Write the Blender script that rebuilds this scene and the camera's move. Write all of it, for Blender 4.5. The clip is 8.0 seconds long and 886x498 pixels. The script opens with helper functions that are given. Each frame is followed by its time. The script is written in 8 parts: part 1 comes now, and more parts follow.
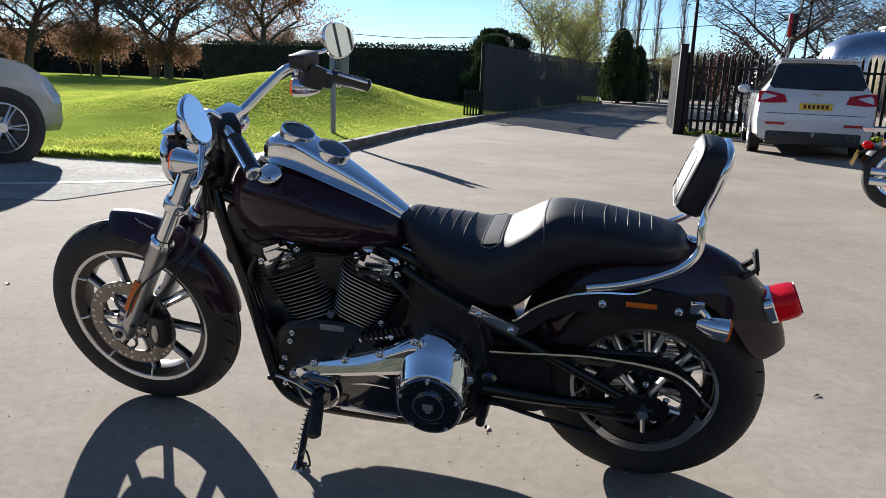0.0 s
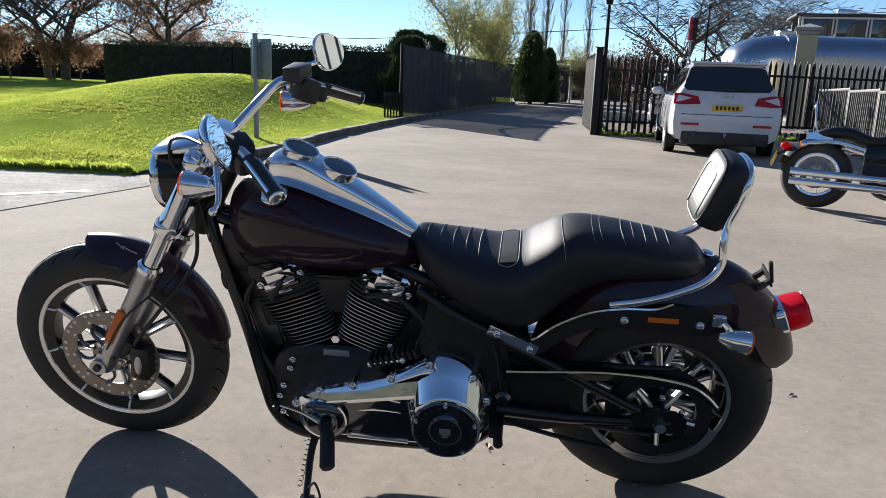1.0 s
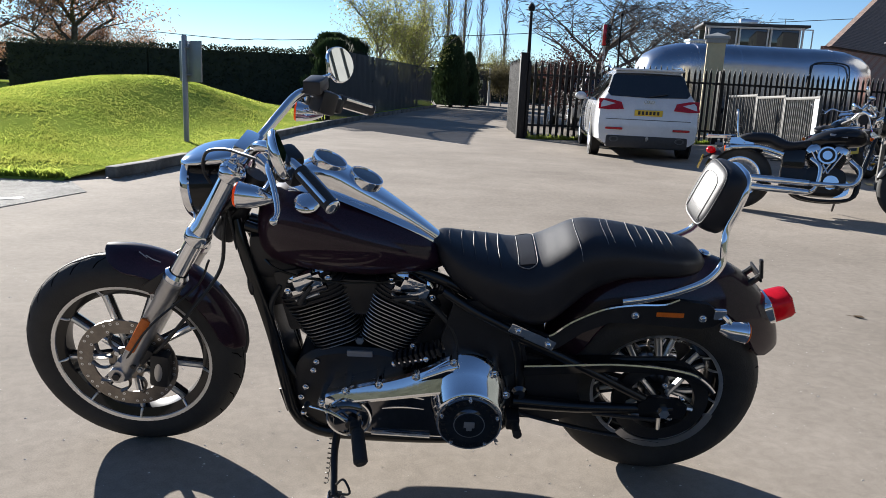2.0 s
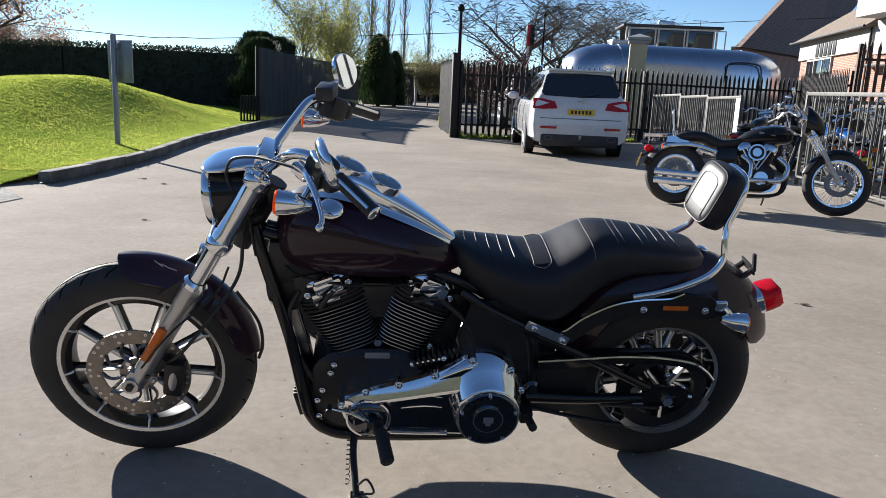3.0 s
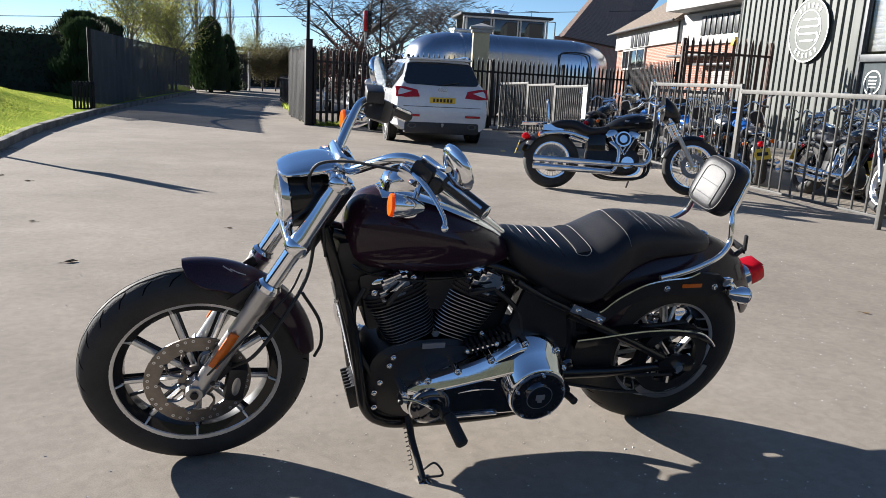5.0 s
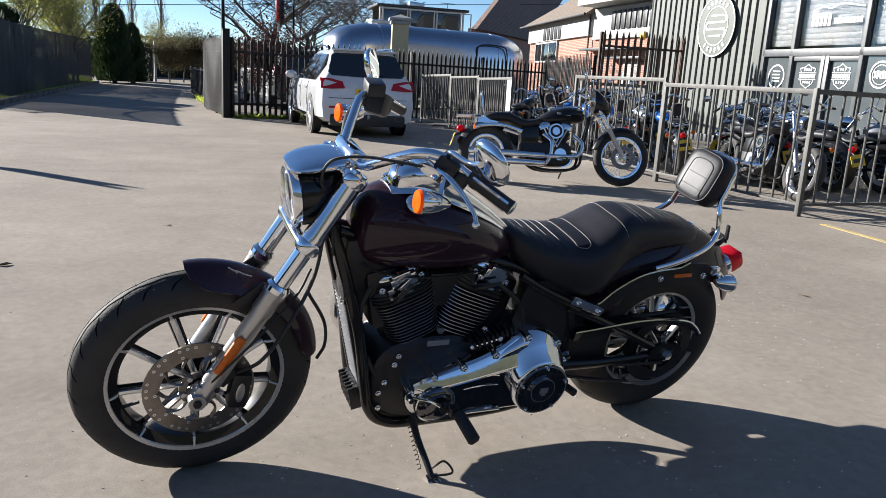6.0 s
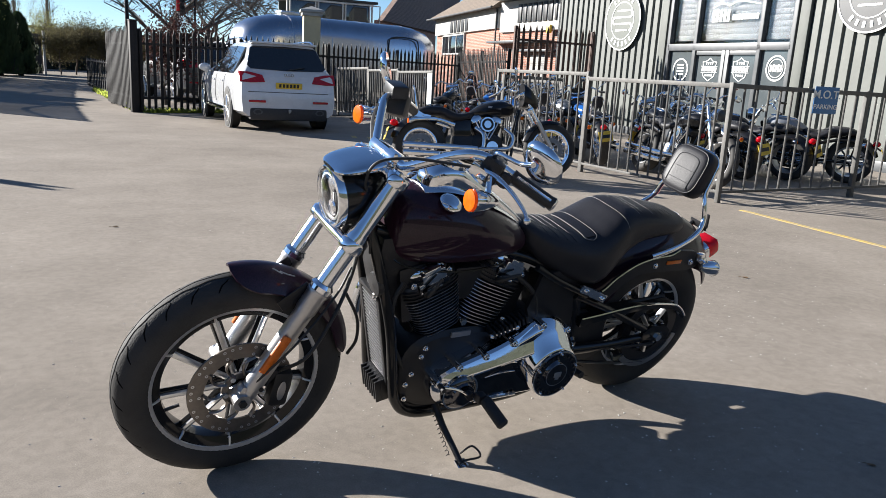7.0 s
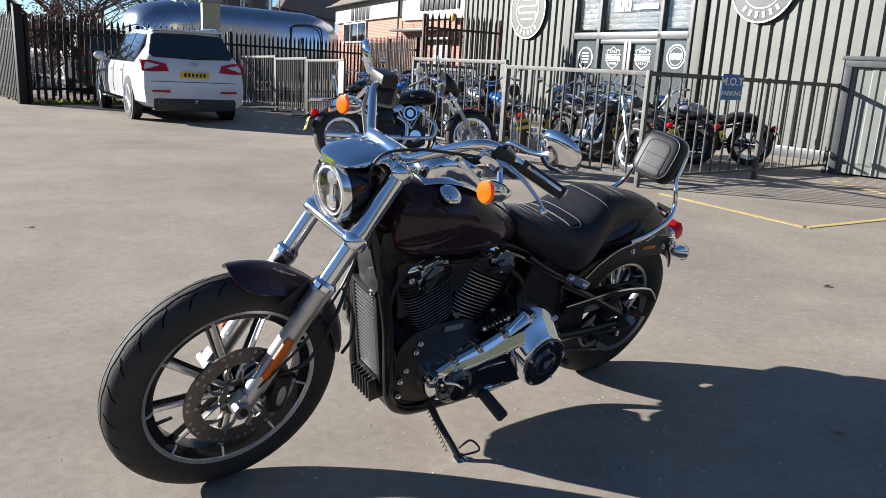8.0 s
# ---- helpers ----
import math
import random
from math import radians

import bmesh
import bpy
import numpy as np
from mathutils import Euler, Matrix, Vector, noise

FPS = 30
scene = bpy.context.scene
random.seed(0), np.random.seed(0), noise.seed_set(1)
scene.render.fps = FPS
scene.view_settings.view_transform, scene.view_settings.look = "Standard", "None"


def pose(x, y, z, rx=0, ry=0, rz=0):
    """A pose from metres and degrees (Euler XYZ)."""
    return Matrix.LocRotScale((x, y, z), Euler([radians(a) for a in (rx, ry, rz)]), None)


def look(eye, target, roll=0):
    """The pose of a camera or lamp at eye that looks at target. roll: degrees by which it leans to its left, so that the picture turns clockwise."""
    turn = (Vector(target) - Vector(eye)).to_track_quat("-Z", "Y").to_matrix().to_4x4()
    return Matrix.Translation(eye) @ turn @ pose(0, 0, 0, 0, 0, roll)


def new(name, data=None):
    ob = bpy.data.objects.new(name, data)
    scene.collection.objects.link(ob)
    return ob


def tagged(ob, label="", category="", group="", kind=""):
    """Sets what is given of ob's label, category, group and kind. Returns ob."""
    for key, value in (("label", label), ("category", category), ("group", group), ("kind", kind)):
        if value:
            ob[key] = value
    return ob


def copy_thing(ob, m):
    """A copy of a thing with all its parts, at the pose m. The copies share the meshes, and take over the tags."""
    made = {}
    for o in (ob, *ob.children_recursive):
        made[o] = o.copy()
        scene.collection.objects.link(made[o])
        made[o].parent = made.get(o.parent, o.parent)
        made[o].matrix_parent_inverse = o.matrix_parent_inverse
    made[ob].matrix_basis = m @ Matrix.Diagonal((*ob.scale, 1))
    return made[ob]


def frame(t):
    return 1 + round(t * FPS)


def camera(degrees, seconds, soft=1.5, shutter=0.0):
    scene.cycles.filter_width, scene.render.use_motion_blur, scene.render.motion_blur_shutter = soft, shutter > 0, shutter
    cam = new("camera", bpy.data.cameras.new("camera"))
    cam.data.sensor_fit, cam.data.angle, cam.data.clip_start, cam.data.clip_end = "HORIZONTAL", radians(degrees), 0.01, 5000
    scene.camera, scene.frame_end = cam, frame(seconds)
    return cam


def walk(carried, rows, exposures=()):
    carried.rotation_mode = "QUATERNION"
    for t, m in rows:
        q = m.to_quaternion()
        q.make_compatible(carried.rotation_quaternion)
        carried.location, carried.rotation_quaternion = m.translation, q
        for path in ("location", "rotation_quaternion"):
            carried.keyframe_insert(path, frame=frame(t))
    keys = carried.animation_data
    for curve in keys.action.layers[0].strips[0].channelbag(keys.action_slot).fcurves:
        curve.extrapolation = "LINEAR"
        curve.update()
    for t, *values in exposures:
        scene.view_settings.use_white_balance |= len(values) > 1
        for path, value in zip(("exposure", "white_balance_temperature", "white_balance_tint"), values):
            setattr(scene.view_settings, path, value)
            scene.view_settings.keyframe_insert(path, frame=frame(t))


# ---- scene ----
cam = camera(60.8, 8.0, soft=0.55)
PATH = [
    (0, (0.412, 0.357, 1.118), (0.073, 2.276, 0.668), 2.2),
    (0.5, (0.271, 0.381, 1.124), (0.045, 2.318, 0.678), 2.2),
    (1, (0.141, 0.39, 1.144), (0.028, 2.337, 0.704), 2.2),
    (1.5, (-0.001, 0.329, 1.158), (-0.002, 2.282, 0.728), 2.5),
    (3, (-0.403, 0.234, 1.174), (-0.105, 2.167, 0.755), 2.6),
    (3.5, (-0.537, 0.267, 1.183), (-0.136, 2.181, 0.763), 2.6),
    (4, (-0.71, 0.276, 1.184), (-0.199, 2.162, 0.76), 2.8),
    (4.5, (-0.922, 0.239, 1.201), (-0.303, 2.092, 0.771), 2.9),
    (6, (-1.306, 0.414, 1.187), (-0.38, 2.13, 0.744), 3.3),
    (6.5, (-1.489, 0.457, 1.2), (-0.456, 2.11, 0.753), 3.4),
    (7, (-1.661, 0.516, 1.2), (-0.527, 2.101, 0.75), 3.3),
    (7.5, (-1.763, 0.615, 1.18), (-0.531, 2.124, 0.723), 3.1),
    (8, (-1.844, 0.728, 1.184), (-0.515, 2.148, 0.72), 3.2),
]
walk(cam, [(t, look(eye, target, roll)) for t, eye, target, roll in PATH])

# ---- light ----
SUN_AZ, SUN_EL = radians(-35.0), radians(18.7)      # bearing from +y towards +x, height
world = bpy.data.worlds.new("sky")
scene.world = world
world.use_nodes = True
wn = world.node_tree.nodes
sky = wn.new("ShaderNodeTexSky")
sky.sky_type = "NISHITA"
sky.sun_disc = False
sky.sun_elevation, sky.sun_rotation = SUN_EL, SUN_AZ
sky.air_density, sky.dust_density, sky.ozone_density = 1.0, 0.0, 4.0
sky.altitude = 2500
world.node_tree.links.new(sky.outputs[0], wn["Background"].inputs[0])
wn["Background"].inputs[1].default_value = 0.052
sun = new("sun", bpy.data.lights.new("sun", "SUN"))
sun.data.energy, sun.data.angle, sun.data.color = 5.0, radians(0.53), (1.0, 0.965, 0.915)
SUN_WAY = Vector((math.sin(SUN_AZ) * math.cos(SUN_EL), math.cos(SUN_AZ) * math.cos(SUN_EL), math.sin(SUN_EL)))
sun.matrix_world = look(SUN_WAY * 30, (0, 0, 0))
scene.view_settings.exposure = 1.52

# ---- materials ----
def mat(name, base, rough=0.5, metal=0.0, base2=None, scale=8.0, bump=0.0, bump_scale=60.0, coat=0.0, spec=0.5,
        vary=0.0, transmission=0.0, emit=0.0, mix_hi=0.65, mix_lo=0.35, detail=6.0):
    """A surface with two scales of variation: broad blotches between base and base2, and fine relief."""
    m = bpy.data.materials.new(name)
    m.use_nodes = True
    nt = m.node_tree
    b = nt.nodes["Principled BSDF"]
    b.inputs["Roughness"].default_value = rough
    b.inputs["Metallic"].default_value = metal
    b.inputs["Coat Weight"].default_value = coat
    b.inputs["Coat Roughness"].default_value = 0.04
    b.inputs["Specular IOR Level"].default_value = spec
    b.inputs["Transmission Weight"].default_value = transmission
    b.inputs["Base Color"].default_value = (*base, 1)
    co = nt.nodes.new("ShaderNodeTexCoord")
    colour = None
    if base2:
        n = nt.nodes.new("ShaderNodeTexNoise")
        n.inputs["Scale"].default_value, n.inputs["Detail"].default_value, n.inputs["Roughness"].default_value = scale, detail, 0.65
        nt.links.new(co.outputs["Object"], n.inputs["Vector"])
        r = nt.nodes.new("ShaderNodeValToRGB")
        r.color_ramp.elements[0].position, r.color_ramp.elements[1].position = mix_lo, mix_hi
        r.color_ramp.elements[0].color, r.color_ramp.elements[1].color = (*base, 1), (*base2, 1)
        nt.links.new(n.outputs["Fac"], r.inputs["Fac"])
        colour = r.outputs["Color"]
        rr = nt.nodes.new("ShaderNodeMapRange")
        rr.inputs["To Min"].default_value, rr.inputs["To Max"].default_value = max(0.0, rough - 0.06), min(1.0, rough + 0.1)
        nt.links.new(n.outputs["Fac"], rr.inputs["Value"])
        nt.links.new(rr.outputs["Result"], b.inputs["Roughness"])
    if vary:
        info = nt.nodes.new("ShaderNodeObjectInfo")
        geo = nt.nodes.new("ShaderNodeNewGeometry")
        add = nt.nodes.new("ShaderNodeMath")
        add.operation = "ADD"
        nt.links.new(info.outputs["Random"], add.inputs[0])
        nt.links.new(geo.outputs["Random Per Island"], add.inputs[1])
        hsv = nt.nodes.new("ShaderNodeHueSaturation")
        mr = nt.nodes.new("ShaderNodeMapRange")
        mr.inputs["From Max"].default_value = 2.0
        mr.inputs["To Min"].default_value, mr.inputs["To Max"].default_value = 1 - vary, 1 + vary
        nt.links.new(add.outputs[0], mr.inputs["Value"])
        nt.links.new(mr.outputs["Result"], hsv.inputs["Value"])
        if colour:
            nt.links.new(colour, hsv.inputs["Color"])
        else:
            hsv.inputs["Color"].default_value = (*base, 1)
        colour = hsv.outputs["Color"]
    if colour:
        nt.links.new(colour, b.inputs["Base Color"])
    if bump:
        n2 = nt.nodes.new("ShaderNodeTexNoise")
        n2.inputs["Scale"].default_value, n2.inputs["Detail"].default_value = bump_scale, 4.0
        nt.links.new(co.outputs["Object"], n2.inputs["Vector"])
        bp = nt.nodes.new("ShaderNodeBump")
        bp.inputs["Strength"].default_value, bp.inputs["Distance"].default_value = bump, 0.01
        nt.links.new(n2.outputs["Fac"], bp.inputs["Height"])
        nt.links.new(bp.outputs["Normal"], b.inputs["Normal"])
    if emit:
        b.inputs["Emission Color"].default_value, b.inputs["Emission Strength"].default_value = (*base, 1), emit
    return m


def wood_mix(m, amount):
    """Leaves let light through: mixes translucency into a leaf material."""
    nt = m.node_tree
    b, out = nt.nodes["Principled BSDF"], nt.nodes["Material Output"]
    t = nt.nodes.new("ShaderNodeBsdfTranslucent")
    mix = nt.nodes.new("ShaderNodeMixShader")
    mix.inputs[0].default_value = amount
    for link in b.inputs["Base Color"].links:
        nt.links.new(link.from_socket, t.inputs["Color"])
    if not b.inputs["Base Color"].links:
        t.inputs["Color"].default_value = b.inputs["Base Color"].default_value
    nt.links.new(b.outputs[0], mix.inputs[1])
    nt.links.new(t.outputs[0], mix.inputs[2])
    nt.links.new(mix.outputs[0], out.inputs[0])
    return m


def woven(m, gaps):
    """An open weave: part of the light passes straight through the holes of the cloth."""
    nt = m.node_tree
    b, out = nt.nodes["Principled BSDF"], nt.nodes["Material Output"]
    clear = nt.nodes.new("ShaderNodeBsdfTransparent")
    mix = nt.nodes.new("ShaderNodeMixShader")
    mix.inputs[0].default_value = gaps
    nt.links.new(b.outputs[0], mix.inputs[1])
    nt.links.new(clear.outputs[0], mix.inputs[2])
    nt.links.new(mix.outputs[0], out.inputs[0])
    return m


def grained(m, fine, fine_amount, broad, broad_amount):
    """Adds stone grain and broad worn patches to a paved surface's colour."""
    nt = m.node_tree
    b = nt.nodes["Principled BSDF"]
    out = b.inputs["Base Color"].links[0].from_socket
    co = nt.nodes.new("ShaderNodeTexCoord")
    for scale, amount, detail in ((fine, fine_amount, 2.0), (broad, broad_amount, 8.0), (fine * 0.10, fine_amount * 0.7, 5.0), (fine * 0.012, fine_amount * 0.5, 7.0)):
        n = nt.nodes.new("ShaderNodeTexNoise")
        n.inputs["Scale"].default_value, n.inputs["Detail"].default_value, n.inputs["Distortion"].default_value = scale, detail, 0.6
        nt.links.new(co.outputs["Object"], n.inputs["Vector"])
        r = nt.nodes.new("ShaderNodeMapRange")
        r.inputs["From Min"].default_value, r.inputs["From Max"].default_value = 0.34, 0.66
        r.inputs["To Min"].default_value, r.inputs["To Max"].default_value = 1 - amount, 1 + amount
        nt.links.new(n.outputs["Fac"], r.inputs["Value"])
        h = nt.nodes.new("ShaderNodeHueSaturation")
        nt.links.new(out, h.inputs["Color"])
        nt.links.new(r.outputs["Result"], h.inputs["Value"])
        out = h.outputs["Color"]
    nt.links.new(out, b.inputs["Base Color"])
    return m


TARMAC = grained(mat("tarmac", (0.248, 0.217, 0.183), 0.92, base2=(0.312, 0.274, 0.233), scale=0.45, bump=0.13, bump_scale=420, spec=0.06), 230.0, 0.11, 0.30, 0.11)
APRON = grained(mat("gravelly_tarmac", (0.25, 0.24, 0.222), 0.9, base2=(0.35, 0.34, 0.318), scale=30, bump=0.8, bump_scale=220, spec=0.1), 120.0, 0.2, 1.2, 0.15)
WHITE_LINE = mat("worn_white_paint", (0.62, 0.6, 0.56), 0.7, base2=(0.36, 0.35, 0.33), scale=9, bump=0.3, bump_scale=150)
YELLOW_LINE = mat("worn_yellow_paint", (0.62, 0.42, 0.08), 0.7, base2=(0.40, 0.33, 0.2), scale=9, bump=0.3, bump_scale=150)
KERB = grained(mat("kerb_concrete", (0.085, 0.082, 0.074), 0.85, base2=(0.16, 0.155, 0.14), scale=5, bump=0.6, bump_scale=90, vary=0.15), 60.0, 0.2, 2.0, 0.25)
SOIL = mat("turf", (0.215, 0.29, 0.048), 0.95, spec=0.0, base2=(0.31, 0.375, 0.07), scale=1.3, bump=0.25, bump_scale=60)
BLADE = wood_mix(mat("grass_blade", (0.225, 0.295, 0.05), 0.6, base2=(0.37, 0.40, 0.085), scale=1.6, vary=0.3, spec=0.06), 0.75)
BARK = mat("bark", (0.058, 0.047, 0.040), 0.9, base2=(0.10, 0.083, 0.07), scale=6, bump=0.8, bump_scale=30)
BARK_PALE = mat("poplar_bark", (0.14, 0.115, 0.095), 0.9, base2=(0.2, 0.17, 0.14), scale=6, bump=0.8, bump_scale=30)
LEAF_BROWN = wood_mix(mat("autumn_leaf", (0.27, 0.155, 0.10), 0.6, vary=0.5, spec=0.2), 0.5)
LEAF_SCRUB = wood_mix(mat("scrub_leaf", (0.085, 0.075, 0.04), 0.75, vary=0.5, spec=0.1), 0.35)
LEAF_RUSSET = wood_mix(mat("russet_leaf", (0.07, 0.034, 0.03), 0.7, vary=0.5, spec=0.15), 0.4)
LEAF_YELLOW = wood_mix(mat("yellow_green_leaf", (0.27, 0.27, 0.075), 0.55, vary=0.5), 0.5)
LEAF_DARK = wood_mix(mat("conifer_leaf", (0.040, 0.062, 0.028), 0.8, vary=0.4, spec=0.08), 0.25)
LEAF_HEDGE = wood_mix(mat("hedge_leaf", (0.045, 0.052, 0.034), 0.8, vary=0.4, spec=0.1), 0.2)
# Shade between the leaves, put into the colour of a solid inner body.
SHADE_CORE = mat("foliage_shade", (0.026, 0.030, 0.020), 0.9, base2=(0.036, 0.040, 0.028), scale=3)
RUSTY = mat("rusty_fence_paint", (0.035, 0.022, 0.018), 0.7, base2=(0.075, 0.036, 0.024), scale=7, bump=0.3, bump_scale=70, vary=0.3)
SCREEN = woven(mat("dark_windbreak_mesh", (0.030, 0.032, 0.032), 0.8, base2=(0.042, 0.043, 0.043), scale=1.2, bump=0.4, bump_scale=120), 0.12)
BLACK_STEEL = mat("black_fence_paint", (0.010, 0.010, 0.011), 0.6, base2=(0.018, 0.016, 0.016), scale=12, bump=0.15, bump_scale=80, vary=0.3, spec=0.2)
GALV = mat("galvanised_steel", (0.108, 0.103, 0.096), 0.6, metal=0.1, base2=(0.072, 0.069, 0.064), scale=14, bump=0.1, bump_scale=60, vary=0.12)
SIGN_GREY = mat("sign_back_aluminium", (0.30, 0.31, 0.33), 0.45, metal=0.5, base2=(0.24, 0.25, 0.27), scale=4)
CLAD = mat("sage_grey_cladding", (0.098, 0.105, 0.094), 0.55, base2=(0.083, 0.090, 0.080), scale=1.5, bump=0.1, bump_scale=15)
ANTHRACITE = mat("anthracite_frame", (0.055, 0.06, 0.065), 0.4, base2=(0.075, 0.08, 0.085), scale=5)
BLIND = mat("window_blind", (0.052, 0.059, 0.064), 0.7, base2=(0.044, 0.050, 0.055), scale=3)
# Opaque panes; part of the reflection is put into their grey base.
SHOP_GLASS = mat("shop_glass_grey_reflection", (0.075, 0.088, 0.094), 0.06, base2=(0.095, 0.108, 0.114), scale=1.5, coat=1.0)
# Dark colour stands in for the lack of light inside the showroom.
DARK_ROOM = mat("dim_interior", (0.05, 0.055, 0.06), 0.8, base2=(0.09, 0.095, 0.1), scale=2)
DECAL = mat("white_vinyl", (0.8, 0.8, 0.78), 0.5, base2=(0.74, 0.74, 0.72), scale=10)
DARK_VINYL = mat("dark_vinyl", (0.03, 0.032, 0.034), 0.5, base2=(0.045, 0.047, 0.05), scale=10)
RENDER_WHITE = mat("white_render", (0.42, 0.41, 0.39), 0.8, base2=(0.34, 0.335, 0.32), scale=2.2, bump=0.2, bump_scale=40)
SIGN_BLUE = mat("blue_sign", (0.02, 0.12, 0.30), 0.4, base2=(0.03, 0.15, 0.35), scale=6)
CREAM = mat("cream_paint", (0.60, 0.50, 0.30), 0.7, base2=(0.52, 0.43, 0.26), scale=4, bump=0.2)
POLISHED = mat("polished_aluminium", (0.50, 0.52, 0.56), 0.22, metal=1.0, base2=(0.43, 0.45, 0.49), scale=1.2, bump=0.05, bump_scale=4)
SHED_GREEN = mat("dark_shed_panel", (0.075, 0.085, 0.075), 0.6, base2=(0.10, 0.11, 0.095), scale=2.5)
SHED_PALE = mat("pale_green_grey_sheet", (0.20, 0.21, 0.195), 0.55, base2=(0.16, 0.17, 0.155), scale=2.0, bump=0.1, bump_scale=12)
STONE = mat("loose_grit", (0.62, 0.59, 0.53), 0.9, vary=0.35)
LEAF_DRY = mat("dry_leaf", (0.16, 0.10, 0.05), 0.7, vary=0.5)

CHROME = mat("chrome", (0.86, 0.87, 0.89), 0.045, metal=1.0, base2=(0.80, 0.81, 0.83), scale=14, bump=0.012, bump_scale=9)
# Chrome whose base colour is darkened to imitate mirrored dark surroundings.
CHROME_REFLECT_DARK = mat("chrome_dark_reflections", (0.13, 0.13, 0.14), 0.06, metal=1.0, base2=(0.10, 0.10, 0.11), scale=14, bump=0.02, bump_scale=9)
FORK_GREY = mat("satin_fork_alloy", (0.52, 0.52, 0.53), 0.34, metal=1.0, base2=(0.45, 0.45, 0.46), scale=14, bump=0.04, bump_scale=120)
ALLOY = mat("machined_alloy", (0.78, 0.79, 0.80), 0.30, metal=1.0, base2=(0.66, 0.67, 0.69), scale=18)
DISC = mat("brake_disc_steel", (0.27, 0.245, 0.22), 0.38, metal=1.0, base2=(0.20, 0.18, 0.165), scale=30, bump=0.06, bump_scale=200)
GLOSS_BLACK = mat("gloss_black_enamel", (0.005, 0.005, 0.006), 0.4, base2=(0.007, 0.007, 0.008), scale=10, coat=0.7, spec=0.12)
SATIN_BLACK = mat("satin_black_powder_coat", (0.010, 0.010, 0.0115), 0.40, base2=(0.015, 0.015, 0.017), scale=16, bump=0.06, bump_scale=240, spec=0.45)
PAINT = mat("dark_plum_metallic", (0.014, 0.004, 0.010), 0.45, base2=(0.026, 0.008, 0.018), scale=240, coat=0.6, detail=2, spec=0.12)
RUBBER = mat("tyre_rubber", (0.027, 0.0265, 0.026), 0.7, spec=0.33, base2=(0.042, 0.040, 0.038), scale=9, bump=0.15, bump_scale=180)
GROOVE = mat("tread_groove_black", (0.004, 0.004, 0.004), 0.95, spec=0.05)
GRIP = mat("grip_rubber", (0.015, 0.015, 0.016), 0.6, base2=(0.022, 0.022, 0.023), scale=20, bump=0.3, bump_scale=200)
VINYL = mat("black_seat_vinyl", (0.014, 0.014, 0.017), 0.47, base2=(0.020, 0.020, 0.024), scale=10, bump=0.10, bump_scale=420, spec=0.33)
STITCH = mat("pale_stitching", (0.20, 0.195, 0.19), 0.75, base2=(0.15, 0.145, 0.14), scale=60)
AMBER = wood_mix(mat("amber_lens", (0.92, 0.22, 0.008), 0.22, base2=(0.80, 0.16, 0.006), scale=60, coat=0.4, spec=0.3), 0.45)
RED_LENS = wood_mix(mat("red_lens", (0.72, 0.012, 0.03), 0.18, base2=(0.55, 0.008, 0.02), scale=40, coat=0.5, spec=0.3), 0.45)
REFLECTOR = mat("amber_reflector", (0.75, 0.17, 0.015), 0.3, base2=(0.6, 0.12, 0.01), scale=60)
GLASS = mat("clear_glass", (1, 1, 1), 0.02, transmission=1.0)
GAUGE = mat("gauge_glass_dark", (0.022, 0.027, 0.036), 0.16, base2=(0.032, 0.038, 0.048), scale=10, coat=0.5, spec=0.3)
MIRROR = mat("mirror_glass", (0.9, 0.91, 0.93), 0.01, metal=1.0)
CABLE = mat("cable_sheath", (0.012, 0.012, 0.012), 0.5, base2=(0.02, 0.02, 0.02), scale=30)
PLATE_Y = mat("yellow_number_plate", (0.70, 0.48, 0.04), 0.4, base2=(0.65, 0.44, 0.04), scale=10)
CAR_WHITE = mat("white_car_paint", (0.62, 0.63, 0.65), 0.25, base2=(0.58, 0.59, 0.61), scale=3, coat=1.0)
CAR_SILVER = mat("silver_car_paint", (0.42, 0.44, 0.48), 0.3, metal=0.6, base2=(0.38, 0.40, 0.44), scale=90, coat=1.0)
CAR_DARK = mat("dark_car_paint", (0.03, 0.033, 0.04), 0.3, base2=(0.04, 0.043, 0.05), scale=40, coat=1.0)
CAR_GLASS = mat("tinted_car_glass", (0.012, 0.014, 0.016), 0.05, base2=(0.016, 0.018, 0.02), scale=4, coat=1.0)
CAR_RED = wood_mix(mat("car_tail_lens", (0.62, 0.010, 0.018), 0.15, base2=(0.42, 0.006, 0.012), scale=20, coat=0.5), 0.3)
PLASTIC = mat("dark_trim_plastic", (0.025, 0.025, 0.027), 0.6, base2=(0.035, 0.035, 0.037), scale=20)
BLUE_TANK = mat("blue_tank_enamel", (0.008, 0.075, 0.30), 0.2, base2=(0.012, 0.10, 0.36), scale=30, coat=1.0)


